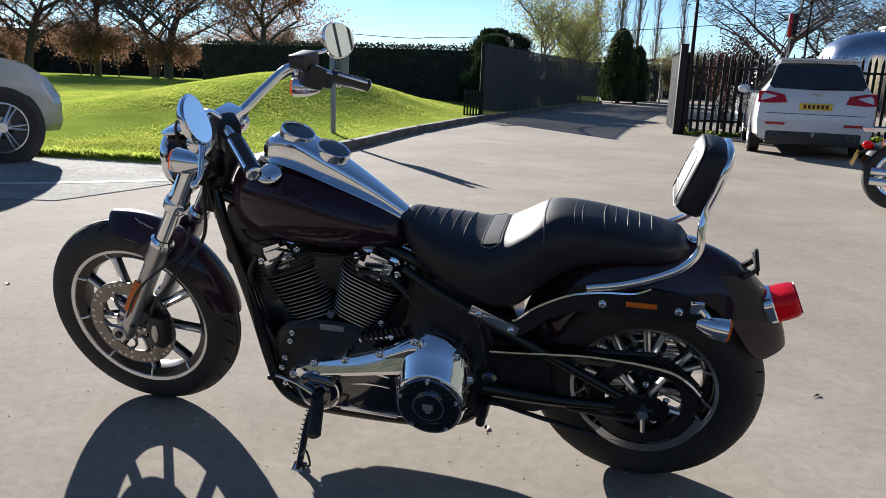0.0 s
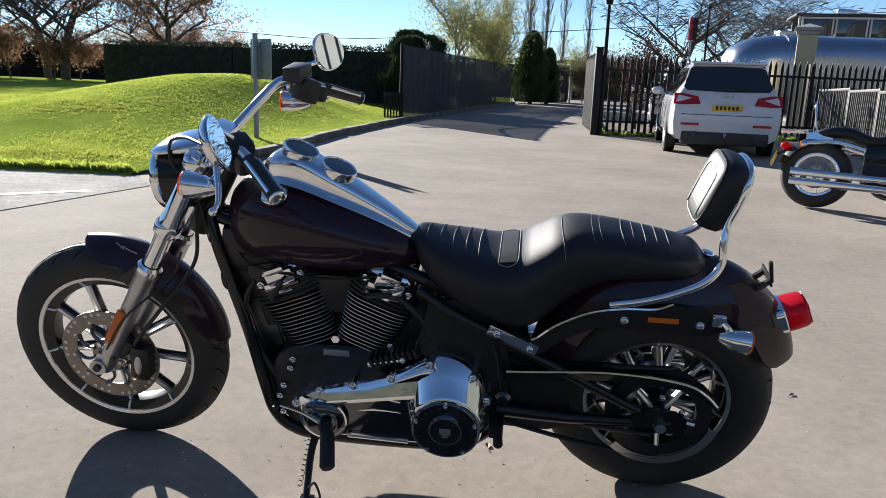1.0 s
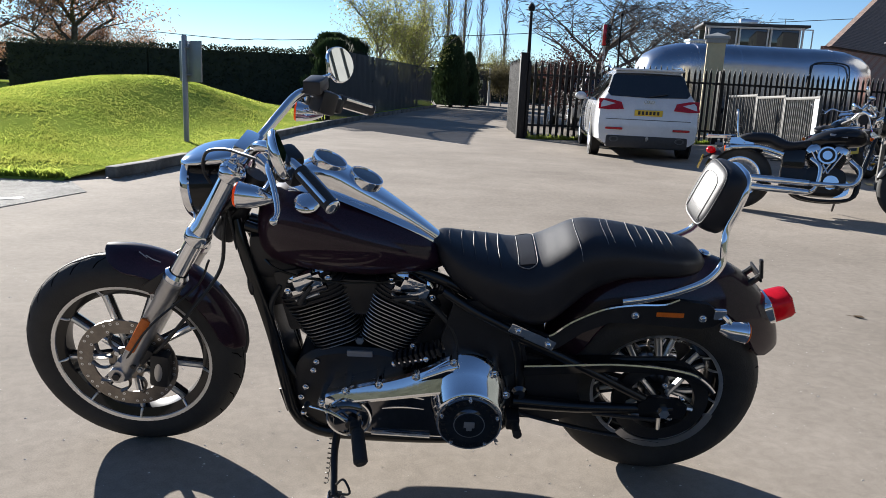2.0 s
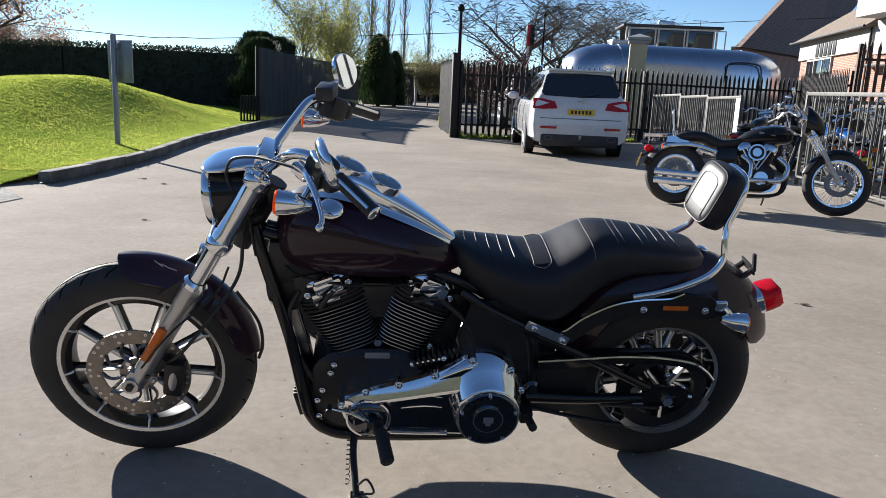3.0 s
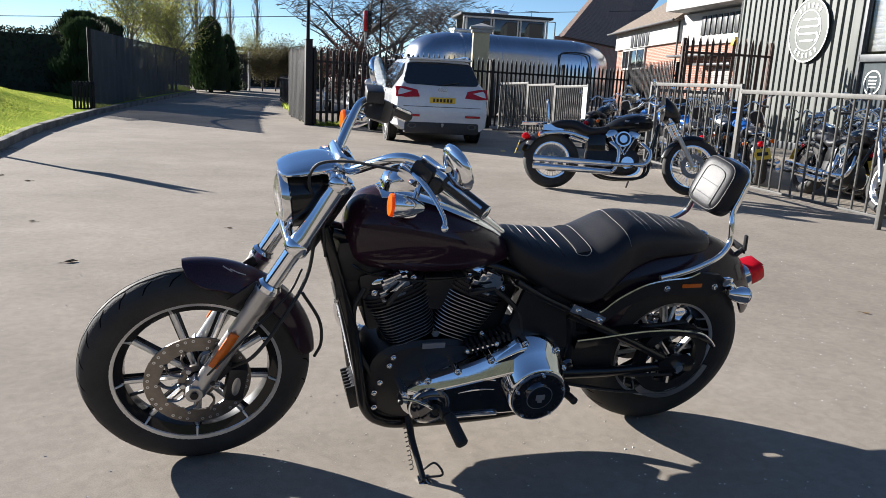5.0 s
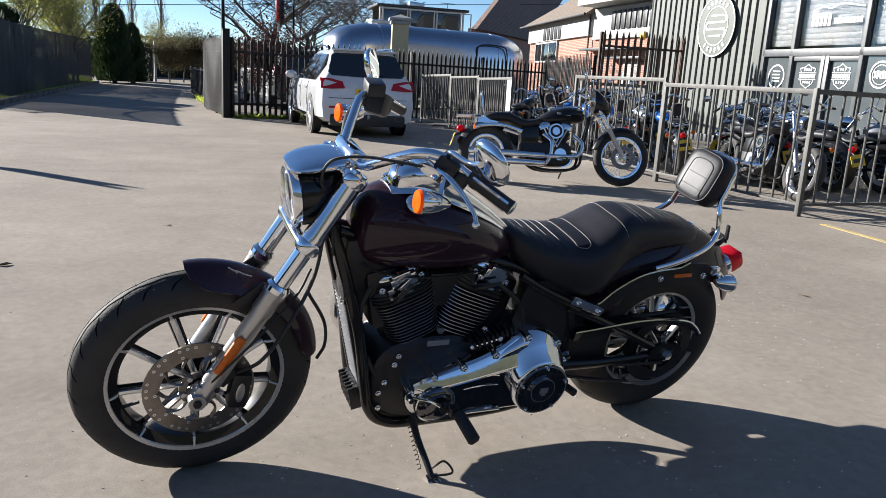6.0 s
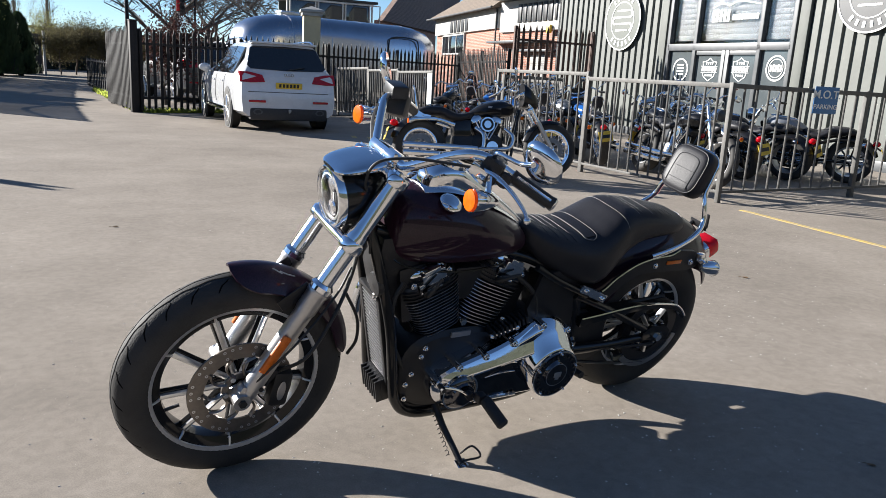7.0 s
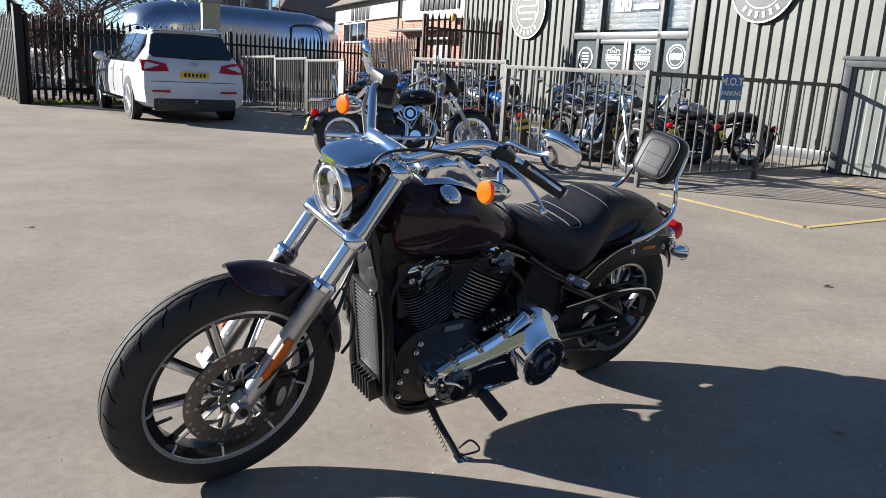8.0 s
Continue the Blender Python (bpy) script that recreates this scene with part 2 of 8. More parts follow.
def brick_mat(name, c1, c2, mortar, w, h, gap, rough=0.85):
    m = mat(name, c1, rough)
    nt = m.node_tree
    b = nt.nodes["Principled BSDF"]
    co = nt.nodes.new("ShaderNodeTexCoord")
    mp = nt.nodes.new("ShaderNodeMapping")
    mp.inputs["Rotation"].default_value = (radians(90), 0, 0)
    t = nt.nodes.new("ShaderNodeTexBrick")
    t.inputs["Color1"].default_value, t.inputs["Color2"].default_value, t.inputs["Mortar"].default_value = (*c1, 1), (*c2, 1), (*mortar, 1)
    t.inputs["Scale"].default_value, t.inputs["Brick Width"].default_value, t.inputs["Row Height"].default_value, t.inputs["Mortar Size"].default_value = 1.0, w, h, gap
    nt.links.new(co.outputs["Object"], mp.inputs["Vector"])
    nt.links.new(mp.outputs["Vector"], t.inputs["Vector"])
    nt.links.new(t.outputs["Color"], b.inputs["Base Color"])
    bp = nt.nodes.new("ShaderNodeBump")
    bp.inputs["Strength"].default_value, bp.inputs["Distance"].default_value = 0.6, 0.01
    bp.invert = True
    nt.links.new(t.outputs["Fac"], bp.inputs["Height"])
    nt.links.new(bp.outputs["Normal"], b.inputs["Normal"])
    return m


BRICK = brick_mat("red_brick", (0.33, 0.12, 0.07), (0.24, 0.085, 0.055), (0.36, 0.31, 0.26), 0.225, 0.075, 0.01)
ROOF_TAN = brick_mat("pale_roof_tile", (0.20, 0.155, 0.115), (0.16, 0.125, 0.095), (0.09, 0.07, 0.055), 0.17, 0.11, 0.008)
ROOF_TILE = brick_mat("brown_roof_tile", (0.23, 0.145, 0.108), (0.165, 0.108, 0.084), (0.05, 0.036, 0.03), 0.17, 0.11, 0.012)


# ---- building blocks: each gives (points, faces) ----
def join(*geos):
    v, f = [], []
    for gv, gf in geos:
        k = len(v)
        v.extend(gv)
        f.extend([tuple(i + k for i in face) for face in gf])
    return v, f


def smooth_path(pts, n=6):
    """A rounded line through the points."""
    p = [Vector(q) for q in pts]
    if len(p) < 3 or n < 2:
        return p
    ext = [2 * p[0] - p[1]] + p + [2 * p[-1] - p[-2]]
    out = []
    for i in range(1, len(ext) - 2):
        a, b, c, d = ext[i - 1:i + 3]
        for k in range(n):
            t = k / n
            out.append(0.5 * ((2 * b) + (c - a) * t + (2 * a - 5 * b + 4 * c - d) * t * t + (3 * b - a - 3 * c + d) * t ** 3))
    return out + [p[-1]]


def tube(pts, r, seg=10, n=6, flat=1.0):
    """A round bar along a rounded line; r may be one number or one for each given point."""
    line = smooth_path(pts, n)
    if isinstance(r, (int, float)):
        rad = [r] * len(line)
    else:
        at = np.linspace(0, 1, len(r))
        rad = list(np.interp(np.linspace(0, 1, len(line)), at, r))
    v, f = [], []
    t0 = (line[1] - line[0]).normalized()
    side = t0.cross(Vector((0, 0, 1)))
    if side.length < 0.05:
        side = t0.cross(Vector((0, 1, 0)))
    side.normalize()
    for i, p in enumerate(line):
        t = (line[min(i + 1, len(line) - 1)] - line[max(i - 1, 0)]).normalized()
        side = (side - t * side.dot(t)).normalized()
        up = side.cross(t)
        for k in range(seg):
            a = 2 * math.pi * k / seg
            v.append(tuple(p + side * (math.cos(a) * rad[i]) + up * (math.sin(a) * rad[i] * flat)))
    for i in range(len(line) - 1):
        for k in range(seg):
            a, b = i * seg + k, i * seg + (k + 1) % seg
            f.append((a, b, b + seg, a + seg))
    f.append(tuple(reversed(range(seg))))
    f.append(tuple(range((len(line) - 1) * seg, len(line) * seg)))
    return v, f


def lathe(profile, m=None, seg=32, closed=False, arc=1.0):
    """(radius, height) pairs turned about z, then placed by m."""
    m = m or Matrix()
    v, f = [], []
    full = arc >= 1.0
    cols = seg if full else seg + 1
    for k in range(cols):
        a = 2 * math.pi * arc * k / seg
        for r, h in profile:
            v.append(tuple(m @ Vector((r * math.cos(a), r * math.sin(a), h))))
    n = len(profile)
    for k in range(seg):
        a, b = k * n, ((k + 1) % cols) * n
        for i in range(n if closed else n - 1):
            j = (i + 1) % n
            f.append((a + i, b + i, b + j, a + j))
    return v, f


def prism(poly, h, m=None):
    """A flat outline, given as x, y pairs, drawn out by h along z."""
    m = m or Matrix()
    n = len(poly)
    v = [tuple(m @ Vector((x, y, 0))) for x, y in poly] + [tuple(m @ Vector((x, y, h))) for x, y in poly]
    f = [tuple(reversed(range(n))), tuple(range(n, 2 * n))]
    f += [(i, (i + 1) % n, (i + 1) % n + n, i + n) for i in range(n)]
    return v, f


def block(sx, sy, sz, m=None, bev=0.0):
    """A box about its middle with eased edges."""
    m = m or Matrix()
    bm = bmesh.new()
    bmesh.ops.create_cube(bm, size=1.0, matrix=Matrix.Diagonal((sx, sy, sz, 1)))
    if bev:
        bmesh.ops.bevel(bm, geom=bm.edges[:], offset=min(bev, 0.45 * min(sx, sy, sz)), segments=2, affect="EDGES", profile=0.6)
    bm.verts.index_update()
    geo = [tuple(m @ q.co) for q in bm.verts], [tuple(q.index for q in fc.verts) for fc in bm.faces]
    bm.free()
    return geo


def loft(rings, caps=True):
    n = len(rings[0])
    v = [tuple(p) for ring in rings for p in ring]
    f = []
    for i in range(len(rings) - 1):
        for k in range(n):
            a, b = i * n + k, i * n + (k + 1) % n
            f.append((a, b, b + n, a + n))
    if caps:
        f.append(tuple(reversed(range(n))))
        f.append(tuple(range((len(rings) - 1) * n, len(rings) * n)))
    return v, f


def ball(rx, ry, rz, m=None, seg=16, rows=10):
    prof = [(math.sin(math.pi * i / rows), -math.cos(math.pi * i / rows)) for i in range(rows + 1)]
    prof[0], prof[-1] = (0.001, -1), (0.001, 1)
    return lathe(prof, (m or Matrix()) @ Matrix.Diagonal((rx, ry, rz, 1)), seg)


def oval(w, h, n=20, power=2.0):
    """A rounded outline w wide and h high, squarer as power grows."""
    out = []
    for k in range(n):
        a = 2 * math.pi * k / n
        c, s = math.cos(a), math.sin(a)
        out.append((w / 2 * math.copysign(abs(c) ** (2 / power), c), h / 2 * math.copysign(abs(s) ** (2 / power), s)))
    return out


def mesh_of(name, geo, material, angle=38.0):
    me = bpy.data.meshes.new(name)
    me.from_pydata(geo[0], [], geo[1])
    me.materials.append(material)
    bm = bmesh.new()
    bm.from_mesh(me)
    bmesh.ops.recalc_face_normals(bm, faces=bm.faces)
    bm.to_mesh(me)
    bm.free()
    if angle:
        me.shade_smooth()
        me.set_sharp_from_angle(angle=radians(angle))
    return me


def part(name, geo, material, parent=None, label="", m=None, angle=38.0):
    """One mesh object, under a thing or a part of it."""
    ob = new(name, geo if isinstance(geo, bpy.types.Mesh) else mesh_of(name, geo, material, angle))
    if parent:
        ob.parent = parent
    if m:
        ob.matrix_basis = m
    return tagged(ob, label)


def thing(name, m, label, category, group="", kind=""):
    ob = new(name)
    ob.empty_display_size = 0.1
    ob.matrix_basis = m
    return tagged(ob, label, category, group, kind)


def basis(x, y, z, p):
    """The pose whose axes are x, y, z at p."""
    m = Matrix((x, y, z)).transposed().to_4x4()
    m.translation = p
    return m


def disc_geo(r, depth, m=None, seg=24):
    return lathe([(0.0005, 0), (r * 0.94, 0), (r, depth * 0.2), (r, depth * 0.8), (r * 0.94, depth), (0.0005, depth)], m, seg)


# ---- ground ----
rng = random.Random(7)
Z = Vector((0, 0, 1))


def sheet(outline, z, thick=0.004):
    return prism(outline, thick, pose(0, 0, z))


def strip(line, width, z, thick=0.004):
    """A flat band along a line on the ground."""
    left, right = [], []
    p = [Vector((x, y, 0)) for x, y in line]
    for i, q in enumerate(p):
        t = (p[min(i + 1, len(p) - 1)] - p[max(i - 1, 0)]).normalized()
        n = Vector((-t.y, t.x, 0)) * width / 2
        left.append(tuple((q + n)[:2]))
        right.append(tuple((q - n)[:2]))
    return sheet(left + right[::-1], z, thick)


def ground_geo():
    """One sheet out to the horizon, finer near the middle, with a very slight unevenness."""
    ticks = [-900, -300, -120, -60, -40] + list(np.arange(-30, 46, 1.5)) + [60, 90, 150, 400, 900]
    v = [(x, y, 0.0) for y in ticks for x in ticks]
    n = len(ticks)
    f = [(j * n + i, j * n + i + 1, (j + 1) * n + i + 1, (j + 1) * n + i) for j in range(n - 1) for i in range(n - 1)]
    return v, f


tagged(part("ground", ground_geo(), TARMAC, angle=0), "smooth worn grey-brown tarmac of a parking yard", "ground", kind="structure")
KERB_LINE = [(-3.62, 8.25), (-3.32, 9.0), (-3.1, 10.2), (-2.95, 11.6), (-2.82, 14.5), (-2.5, 17.6), (-2.1, 20.6), (-1.3, 25.5), (-0.3, 31.4), (1.2, 40.0)]
APRON_EDGE = [(-30, 1.6), (-3.75, 5.75), (-3.2, 7.6), (-3.62, 8.25), (-30, 8.6)]
tagged(part("apron", sheet(APRON_EDGE, 0.001, 0.005), APRON), "pale gravelly tarmac strip beside the grass", "tarmac", kind="structure")
tagged(part("white_line", strip([(-9.0, 4.6), (-5.6, 5.9), (-4.4, 6.5), (-3.55, 7.1)], 0.10, 0.007, 0.003), WHITE_LINE), "worn white painted line on the gravelly strip", "line", kind="structure")
tagged(part("yellow_line", join(strip([(5.36, 5.05), (4.93, 3.33)], 0.07, 0.002, 0.003), strip([(4.93, 3.33), (6.5, 3.03), (9.5, 2.4)], 0.07, 0.002, 0.003), strip([(8.9, 4.6), (8.2, 3.7), (7.4, 2.85)], 0.07, 0.0021, 0.003)), YELLOW_LINE), "thin faded yellow painted bay lines", "line", kind="structure")
tagged(part("hatched_line", join(*[strip([(4.9 + 0.22 * k, 12.6 - 0.2 * k), (5.05 + 0.22 * k, 12.95 - 0.2 * k)], 0.09, 0.002, 0.003) for k in range(9)]), YELLOW_LINE), "faded yellow hatched warning strip on the tarmac", "line", kind="structure")


# ---- grass mound with its kerb ----
def kerb_x(y):
    xs, ys = [p[0] for p in KERB_LINE], [p[1] for p in KERB_LINE]
    return float(np.interp(y, ys, xs))


def mound(x, y):
    inside = max(0.0, min(1.0, min(kerb_x(y) - x - 0.05, (y - 8.3) * 0.8) / 3.2))
    s = inside * inside * (3 - 2 * inside)
    crest = math.exp(-((x + 6.1) / (2.9 if x > -6.1 else 1.9)) ** 2 / 2 - ((y - 17.6) / (4.6 if y < 17.6 else 3.4)) ** 2 / 2)
    h = 0.02 + 0.08 * max(0.0, min(1.0, (y - 8.3) / 0.7)) + s * (0.10 + 0.86 * crest)
    return h + 0.02 * s * noise.noise(Vector((x * 0.9, y * 0.9, 3)))


def grass_geo():
    rows = list(np.arange(8.3, 34, 0.6)) + list(np.arange(34, 52, 2.0))
    cols = list(np.arange(0, 8, 0.4)) + list(np.arange(8, 60, 2.5))
    v = []
    for y in rows:
        for d in cols:
            x = kerb_x(y) - 0.12 - d
            v.append((x, y, mound(x, y)))
    n = len(cols)
    f = [(j * n + i, j * n + i + 1, (j + 1) * n + i + 1, (j + 1) * n + i) for j in range(len(rows) - 1) for i in range(n - 1)]
    edge = [(kerb_x(8.3) - 0.12 - d, 8.3) for d in cols]
    k = len(v)
    v += [(x, y, 0.0) for x, y in edge]
    f += [(i, k + i, k + i + 1, i + 1) for i in range(n - 1)]
    return v, f


tagged(part("lawn", grass_geo(), SOIL), "grassy mound of bright green turf", "lawn", kind="structure")


def blades(count, size, where):
    """Tufts of three bent blades each, as one mesh."""
    v, f = [], []
    for _ in range(count):
        x, y, h = where()
        for _b in range(3):
            a, l = rng.uniform(0, 6.28), size * rng.uniform(0.5, 1.3) * h
            w, lean = 0.012 * rng.uniform(0.7, 1.4) * (1 + y / 24), rng.uniform(0.2, 0.8) * l
            bx, by = x + rng.uniform(-0.03, 0.03), y + rng.uniform(-0.03, 0.03)
            z = mound(bx, by) - 0.01
            dx, dy = math.cos(a), math.sin(a)
            k = len(v)
            v += [(bx - dy * w, by + dx * w, z), (bx + dy * w, by - dx * w, z), (bx + dx * lean * 0.45, by + dy * lean * 0.45, z + l * 0.65), (bx + dx * lean, by + dy * lean, z + l * 0.9)]
            f += [(k, k + 1, k + 2), (k + 1, k + 3, k + 2)]
    return v, f


def lawn_spot():
    while True:
        y = 8.35 + 18 * rng.random() ** 1.7
        d = 0.12 + 13 * rng.random() ** 1.15
        n = noise.noise(Vector((kerb_x(y) - d, y, 0)) * 0.7)
        if rng.random() < 0.75 + 0.5 * n:
            return kerb_x(y) - d, y, 0.8 + 0.5 * n


tagged(part("grass_blades", blades(110000, 0.037, lawn_spot), BLADE, angle=0), "short sunlit lawn grass blades", "grass", kind="stuff")


def verge_spot():
    t = rng.random()
    return kerb_x(8.3) - 0.15 - 12 * t, 8.32 + 0.12 * rng.random(), 1.2


tagged(part("edge_grass", blades(2500, 0.075, verge_spot), BLADE, angle=0), "taller ragged grass along the edge of the lawn", "grass", kind="stuff")


def weed_spot():
    if rng.random() < 0.5:
        t = rng.random() ** 1.6
        return 2.62 + 1.0 * t + rng.gauss(0, 0.05), 18.5 + 10.0 * t, rng.uniform(0.6, 1.6)
    t = rng.random()
    return 2.7 + 4.7 * t, 18.22 + 0.85 * t + rng.gauss(0, 0.06), rng.uniform(0.5, 1.3)


tagged(part("weeds", blades(1500, 0.10, weed_spot), BLADE, angle=0, m=pose(0, 0, -0.085)), "straggling yellow-green weeds along the foot of a fence", "weeds", kind="stuff")


def litter_spot():
    y = 8.6 + 3.4 * rng.random() ** 1.4
    return kerb_x(y) + 0.07 + abs(rng.gauss(0, 0.10)), y


v, f = [], []
for _ in range(420):
    x, y = litter_spot()
    a, r = rng.uniform(0, 6.28), rng.uniform(0.008, 0.028)
    c, e = math.cos(a) * r, math.sin(a) * r
    k = len(v)
    v += [(x - c, y - e, 0.004), (x + e * 0.5, y - c * 0.5, 0.004 + r * 0.5), (x + c, y + e, 0.006), (x - e * 0.5, y + c * 0.5, 0.004 + r * 0.4)]
    f += [(k, k + 1, k + 3), (k + 1, k + 2, k + 3)]
tagged(part("leaf_litter", (v, f), LEAF_DRY, angle=0), "dry brown leaf litter gathered along the kerb", "leaf litter", kind="stuff")
kerb_root = thing("kerb", Matrix(), "weathered concrete kerb along the grass", "kerb", kind="structure")
KERB_STONE = mesh_of("kerb_stone", block(0.895, 0.13, 0.17, None, 0.015), KERB)
pts = smooth_path([(x, y, 0) for x, y in KERB_LINE], 24)
left_over = 0.0
for a, b in zip(pts, pts[1:]):
    left_over += (b - a).length
    if left_over >= 0.905:
        left_over -= 0.905
        t = (b - a).normalized()
        part("kerb_stone", KERB_STONE, KERB, kerb_root, m=pose(b.x, b.y, 0.04 + rng.uniform(-0.006, 0.006), 0, 0, math.degrees(math.atan2(t.y, t.x)) + rng.uniform(-0.6, 0.6)))


# ---- trees and hedges ----
def branch_geo(rand, height, trunk_r, spread, depth, droop=0.0, twig=0.006, fork=(2, 3), lean_up=0.35, reach=0.55):
    """A tapered trunk with limbs that fork into twigs; gives the geometry and the tips."""
    v, f, tips = [], [], []

    def limb(p, d, length, r, level):
        seg = 7 if level == 0 else (5 if level == 1 else 3)
        steps = 4 if level < 2 else 2
        q, ring_before = p.copy(), None
        r_end = max(twig, r * (0.62 if level else 0.7))
        for s in range(steps + 1):
            rr = r + (r_end - r) * s / steps
            side = d.cross(Vector((0.3, 0.9, 0.2))).normalized()
            up = side.cross(d)
            ring = []
            for k in range(seg):
                a = 6.2832 * k / seg
                ring.append(len(v))
                v.append(tuple(q + side * math.cos(a) * rr + up * math.sin(a) * rr))
            if ring_before:
                for k in range(seg):
                    f.append((ring_before[k], ring_before[(k + 1) % seg], ring[(k + 1) % seg], ring[k]))
            ring_before = ring
            if s < steps:
                q = q + d * (length / steps)
                d = (d + Vector((rand.uniform(-1, 1), rand.uniform(-1, 1), rand.uniform(-0.6, 0.8))) * 0.16).normalized()
                if level >= 1 and level < depth and rand.random() < 0.8:
                    grow(q, d, length * reach, rr * 0.5, level + 1)
                elif level == 0 and s >= 1:
                    for _ in range(2):
                        grow(q, d, length * (reach - 0.05), rr * 0.5, 1)
        tips.append(q.copy())
        if level < depth:
            for _ in range(rand.randint(*fork)):
                grow(q, d, length * rand.uniform(0.55, 0.8), r_end * 0.75, level + 1)

    def grow(q, d, length, r, level):
        a = rand.uniform(0, 6.2832)
        out = Vector((math.cos(a), math.sin(a), lean_up - droop * level))
        limb(q.copy(), (d * (1 - spread) + out * spread).normalized(), length * rand.uniform(0.8, 1.15), max(r, twig), level)

    limb(Vector((0, 0, -0.1)), Vector((rand.uniform(-0.06, 0.06), rand.uniform(-0.06, 0.06), 1)).normalized(), height * 0.42, trunk_r, 0)
    return (v, f), tips


def leaves_geo(rand, tips, per, spread, size):
    """Small leaf faces in loose clumps round the tips."""
    v, f = [], []
    for p in tips:
        for _ in range(per):
            c = p + Vector((rand.gauss(0, spread), rand.gauss(0, spread), rand.gauss(0, spread * 0.8)))
            a = Vector((rand.uniform(-1, 1), rand.uniform(-1, 1), rand.uniform(-1, 1))).normalized() * size * rand.uniform(0.6, 1.4)
            b = a.cross(Vector((rand.uniform(-1, 1), rand.uniform(-1, 1), rand.uniform(-1, 1)))).normalized() * size * 0.45
            k = len(v)
            v += [tuple(c - a), tuple(c - b), tuple(c + a), tuple(c + b)]
            f.append((k, k + 1, k + 2, k + 3))
    return v, f


def twigs_geo(rand, tips, per, length):
    """Fine bare twigs fanning out from the tips."""
    v, f = [], []
    for p in tips:
        for _ in range(per):
            d = Vector((rand.uniform(-1, 1), rand.uniform(-1, 1), rand.uniform(-0.5, 1))).normalized() * length * rand.uniform(0.4, 1.2)
            e = d.cross(Vector((rand.uniform(-1, 1), rand.uniform(-1, 1), rand.uniform(-1, 1)))).normalized() * 0.004
            q = p + Vector((rand.gauss(0, 0.1), rand.gauss(0, 0.1), rand.gauss(0, 0.1)))
            k = len(v)
            v += [tuple(q - e), tuple(q + e), tuple(q + d * 0.6 + e * 0.6 + Vector((0, 0, 0.05))), tuple(q + d)]
            f += [(k, k + 1, k + 2), (k, k + 2, k + 3)]
    return v, f


def tree(label, height, trunk_r, spread, depth, bark, leaf=None, per=0, clump=0.3, size=0.06, seed=1, twigs=0, **more):
    rand = random.Random(seed)
    root = thing("tree", Matrix(), label, "tree")
    geo, tips = branch_geo(rand, height, trunk_r, spread, depth, **more)
    part("trunk", geo, bark, root, angle=60)
    if twigs:
        part("twig_spray", twigs_geo(rand, tips, twigs, 0.75), bark, root, angle=0)
    if leaf:
        part("crown", leaves_geo(rand, tips, per, clump, size), leaf, root, angle=0)
    return root


def plant(proto, spots):
    for i, (x, y, z, s, turn) in enumerate(spots):
        m = pose(x, y, z, 0, 0, turn) @ Matrix.Scale(s, 4)
        if i == 0:
            proto.matrix_basis = m
        else:
            c = copy_thing(proto, pose(x, y, z, 0, 0, turn))
            c.matrix_basis = m


autumn = tree("spreading autumn tree with sparse russet-brown leaves", 9.0, 0.19, 0.6, 4, BARK, LEAF_BROWN, 9, 0.42, 0.085, 11, reach=0.62, lean_up=0.2)
plant(autumn, [(-19.3, 45, -0.9, 1.2, 0), (-33, 49, 0, 1.3, 140), (-41, 45, 0, 1.3, 200), (-47, 50, 0, 1.4, 20), (-37, 40, 0, 1.1, 310)])
bare = tree("large bare winter tree with wide limbs", 9.0, 0.26, 0.64, 4, BARK, seed=5, twig=0.008, twigs=3, lean_up=0.26, reach=0.74, fork=(1, 2))
plant(bare, [(10.3, 44, 0, 1.0, 0), (15.5, 52, 0, 0.95, 90), (-26.5, 47, 0, 1.15, 40), (-30, 51, 0, 1.1, 160), (21.0, 56, 0, 1.05, 210), (-36, 46, 0, 1.15, 15), (-44, 41, 0, 1.1, 250)])
birch = tree("young tree with thin yellow-green leaves", 6.0, 0.10, 0.45, 4, BARK_PALE, LEAF_YELLOW, 5, 0.36, 0.06, 21)
plant(birch, [(-1.7, 36, 0, 0.98, 0), (-0.4, 38.5, 0, 0.9, 120), (-0.1, 41, 0, 0.85, 230), (0.0, 35.5, 0, 0.74, 300), (5.6, 55, 0, 0.62, 80), (7.0, 58, 0, 0.6, 150)])


def poplar_geo(rand, height):
    """A straight stem with many thin limbs that rise close beside it."""
    geo = [tube([(0, 0, -0.1), (0.05, 0.03, height * 0.5), (0.0, 0.0, height)], [0.17, 0.10, 0.015], 7, 5)]
    for k in range(90):
        z = height * (0.10 + 0.86 * rand.random())
        a, out = rand.uniform(0, 6.2832), rand.uniform(0.25, 0.75)
        rise = rand.uniform(1.6, 3.4) * (1.15 - 0.75 * z / height)
        p = Vector((0, 0, z))
        q = p + Vector((math.cos(a) * out * 0.7, math.sin(a) * out * 0.7, rise * 0.45))
        r = p + Vector((math.cos(a) * out, math.sin(a) * out, rise))
        geo.append(tube([p, q, r], [0.032, 0.02, 0.008], 4, 2))
        for _ in range(4):
            b = q.lerp(r, rand.random())
            geo.append(tube([b, b + Vector((rand.gauss(0, 0.16), rand.gauss(0, 0.16), rand.uniform(0.4, 1.0)))], [0.012, 0.006], 3, 1))
    return join(*geo)


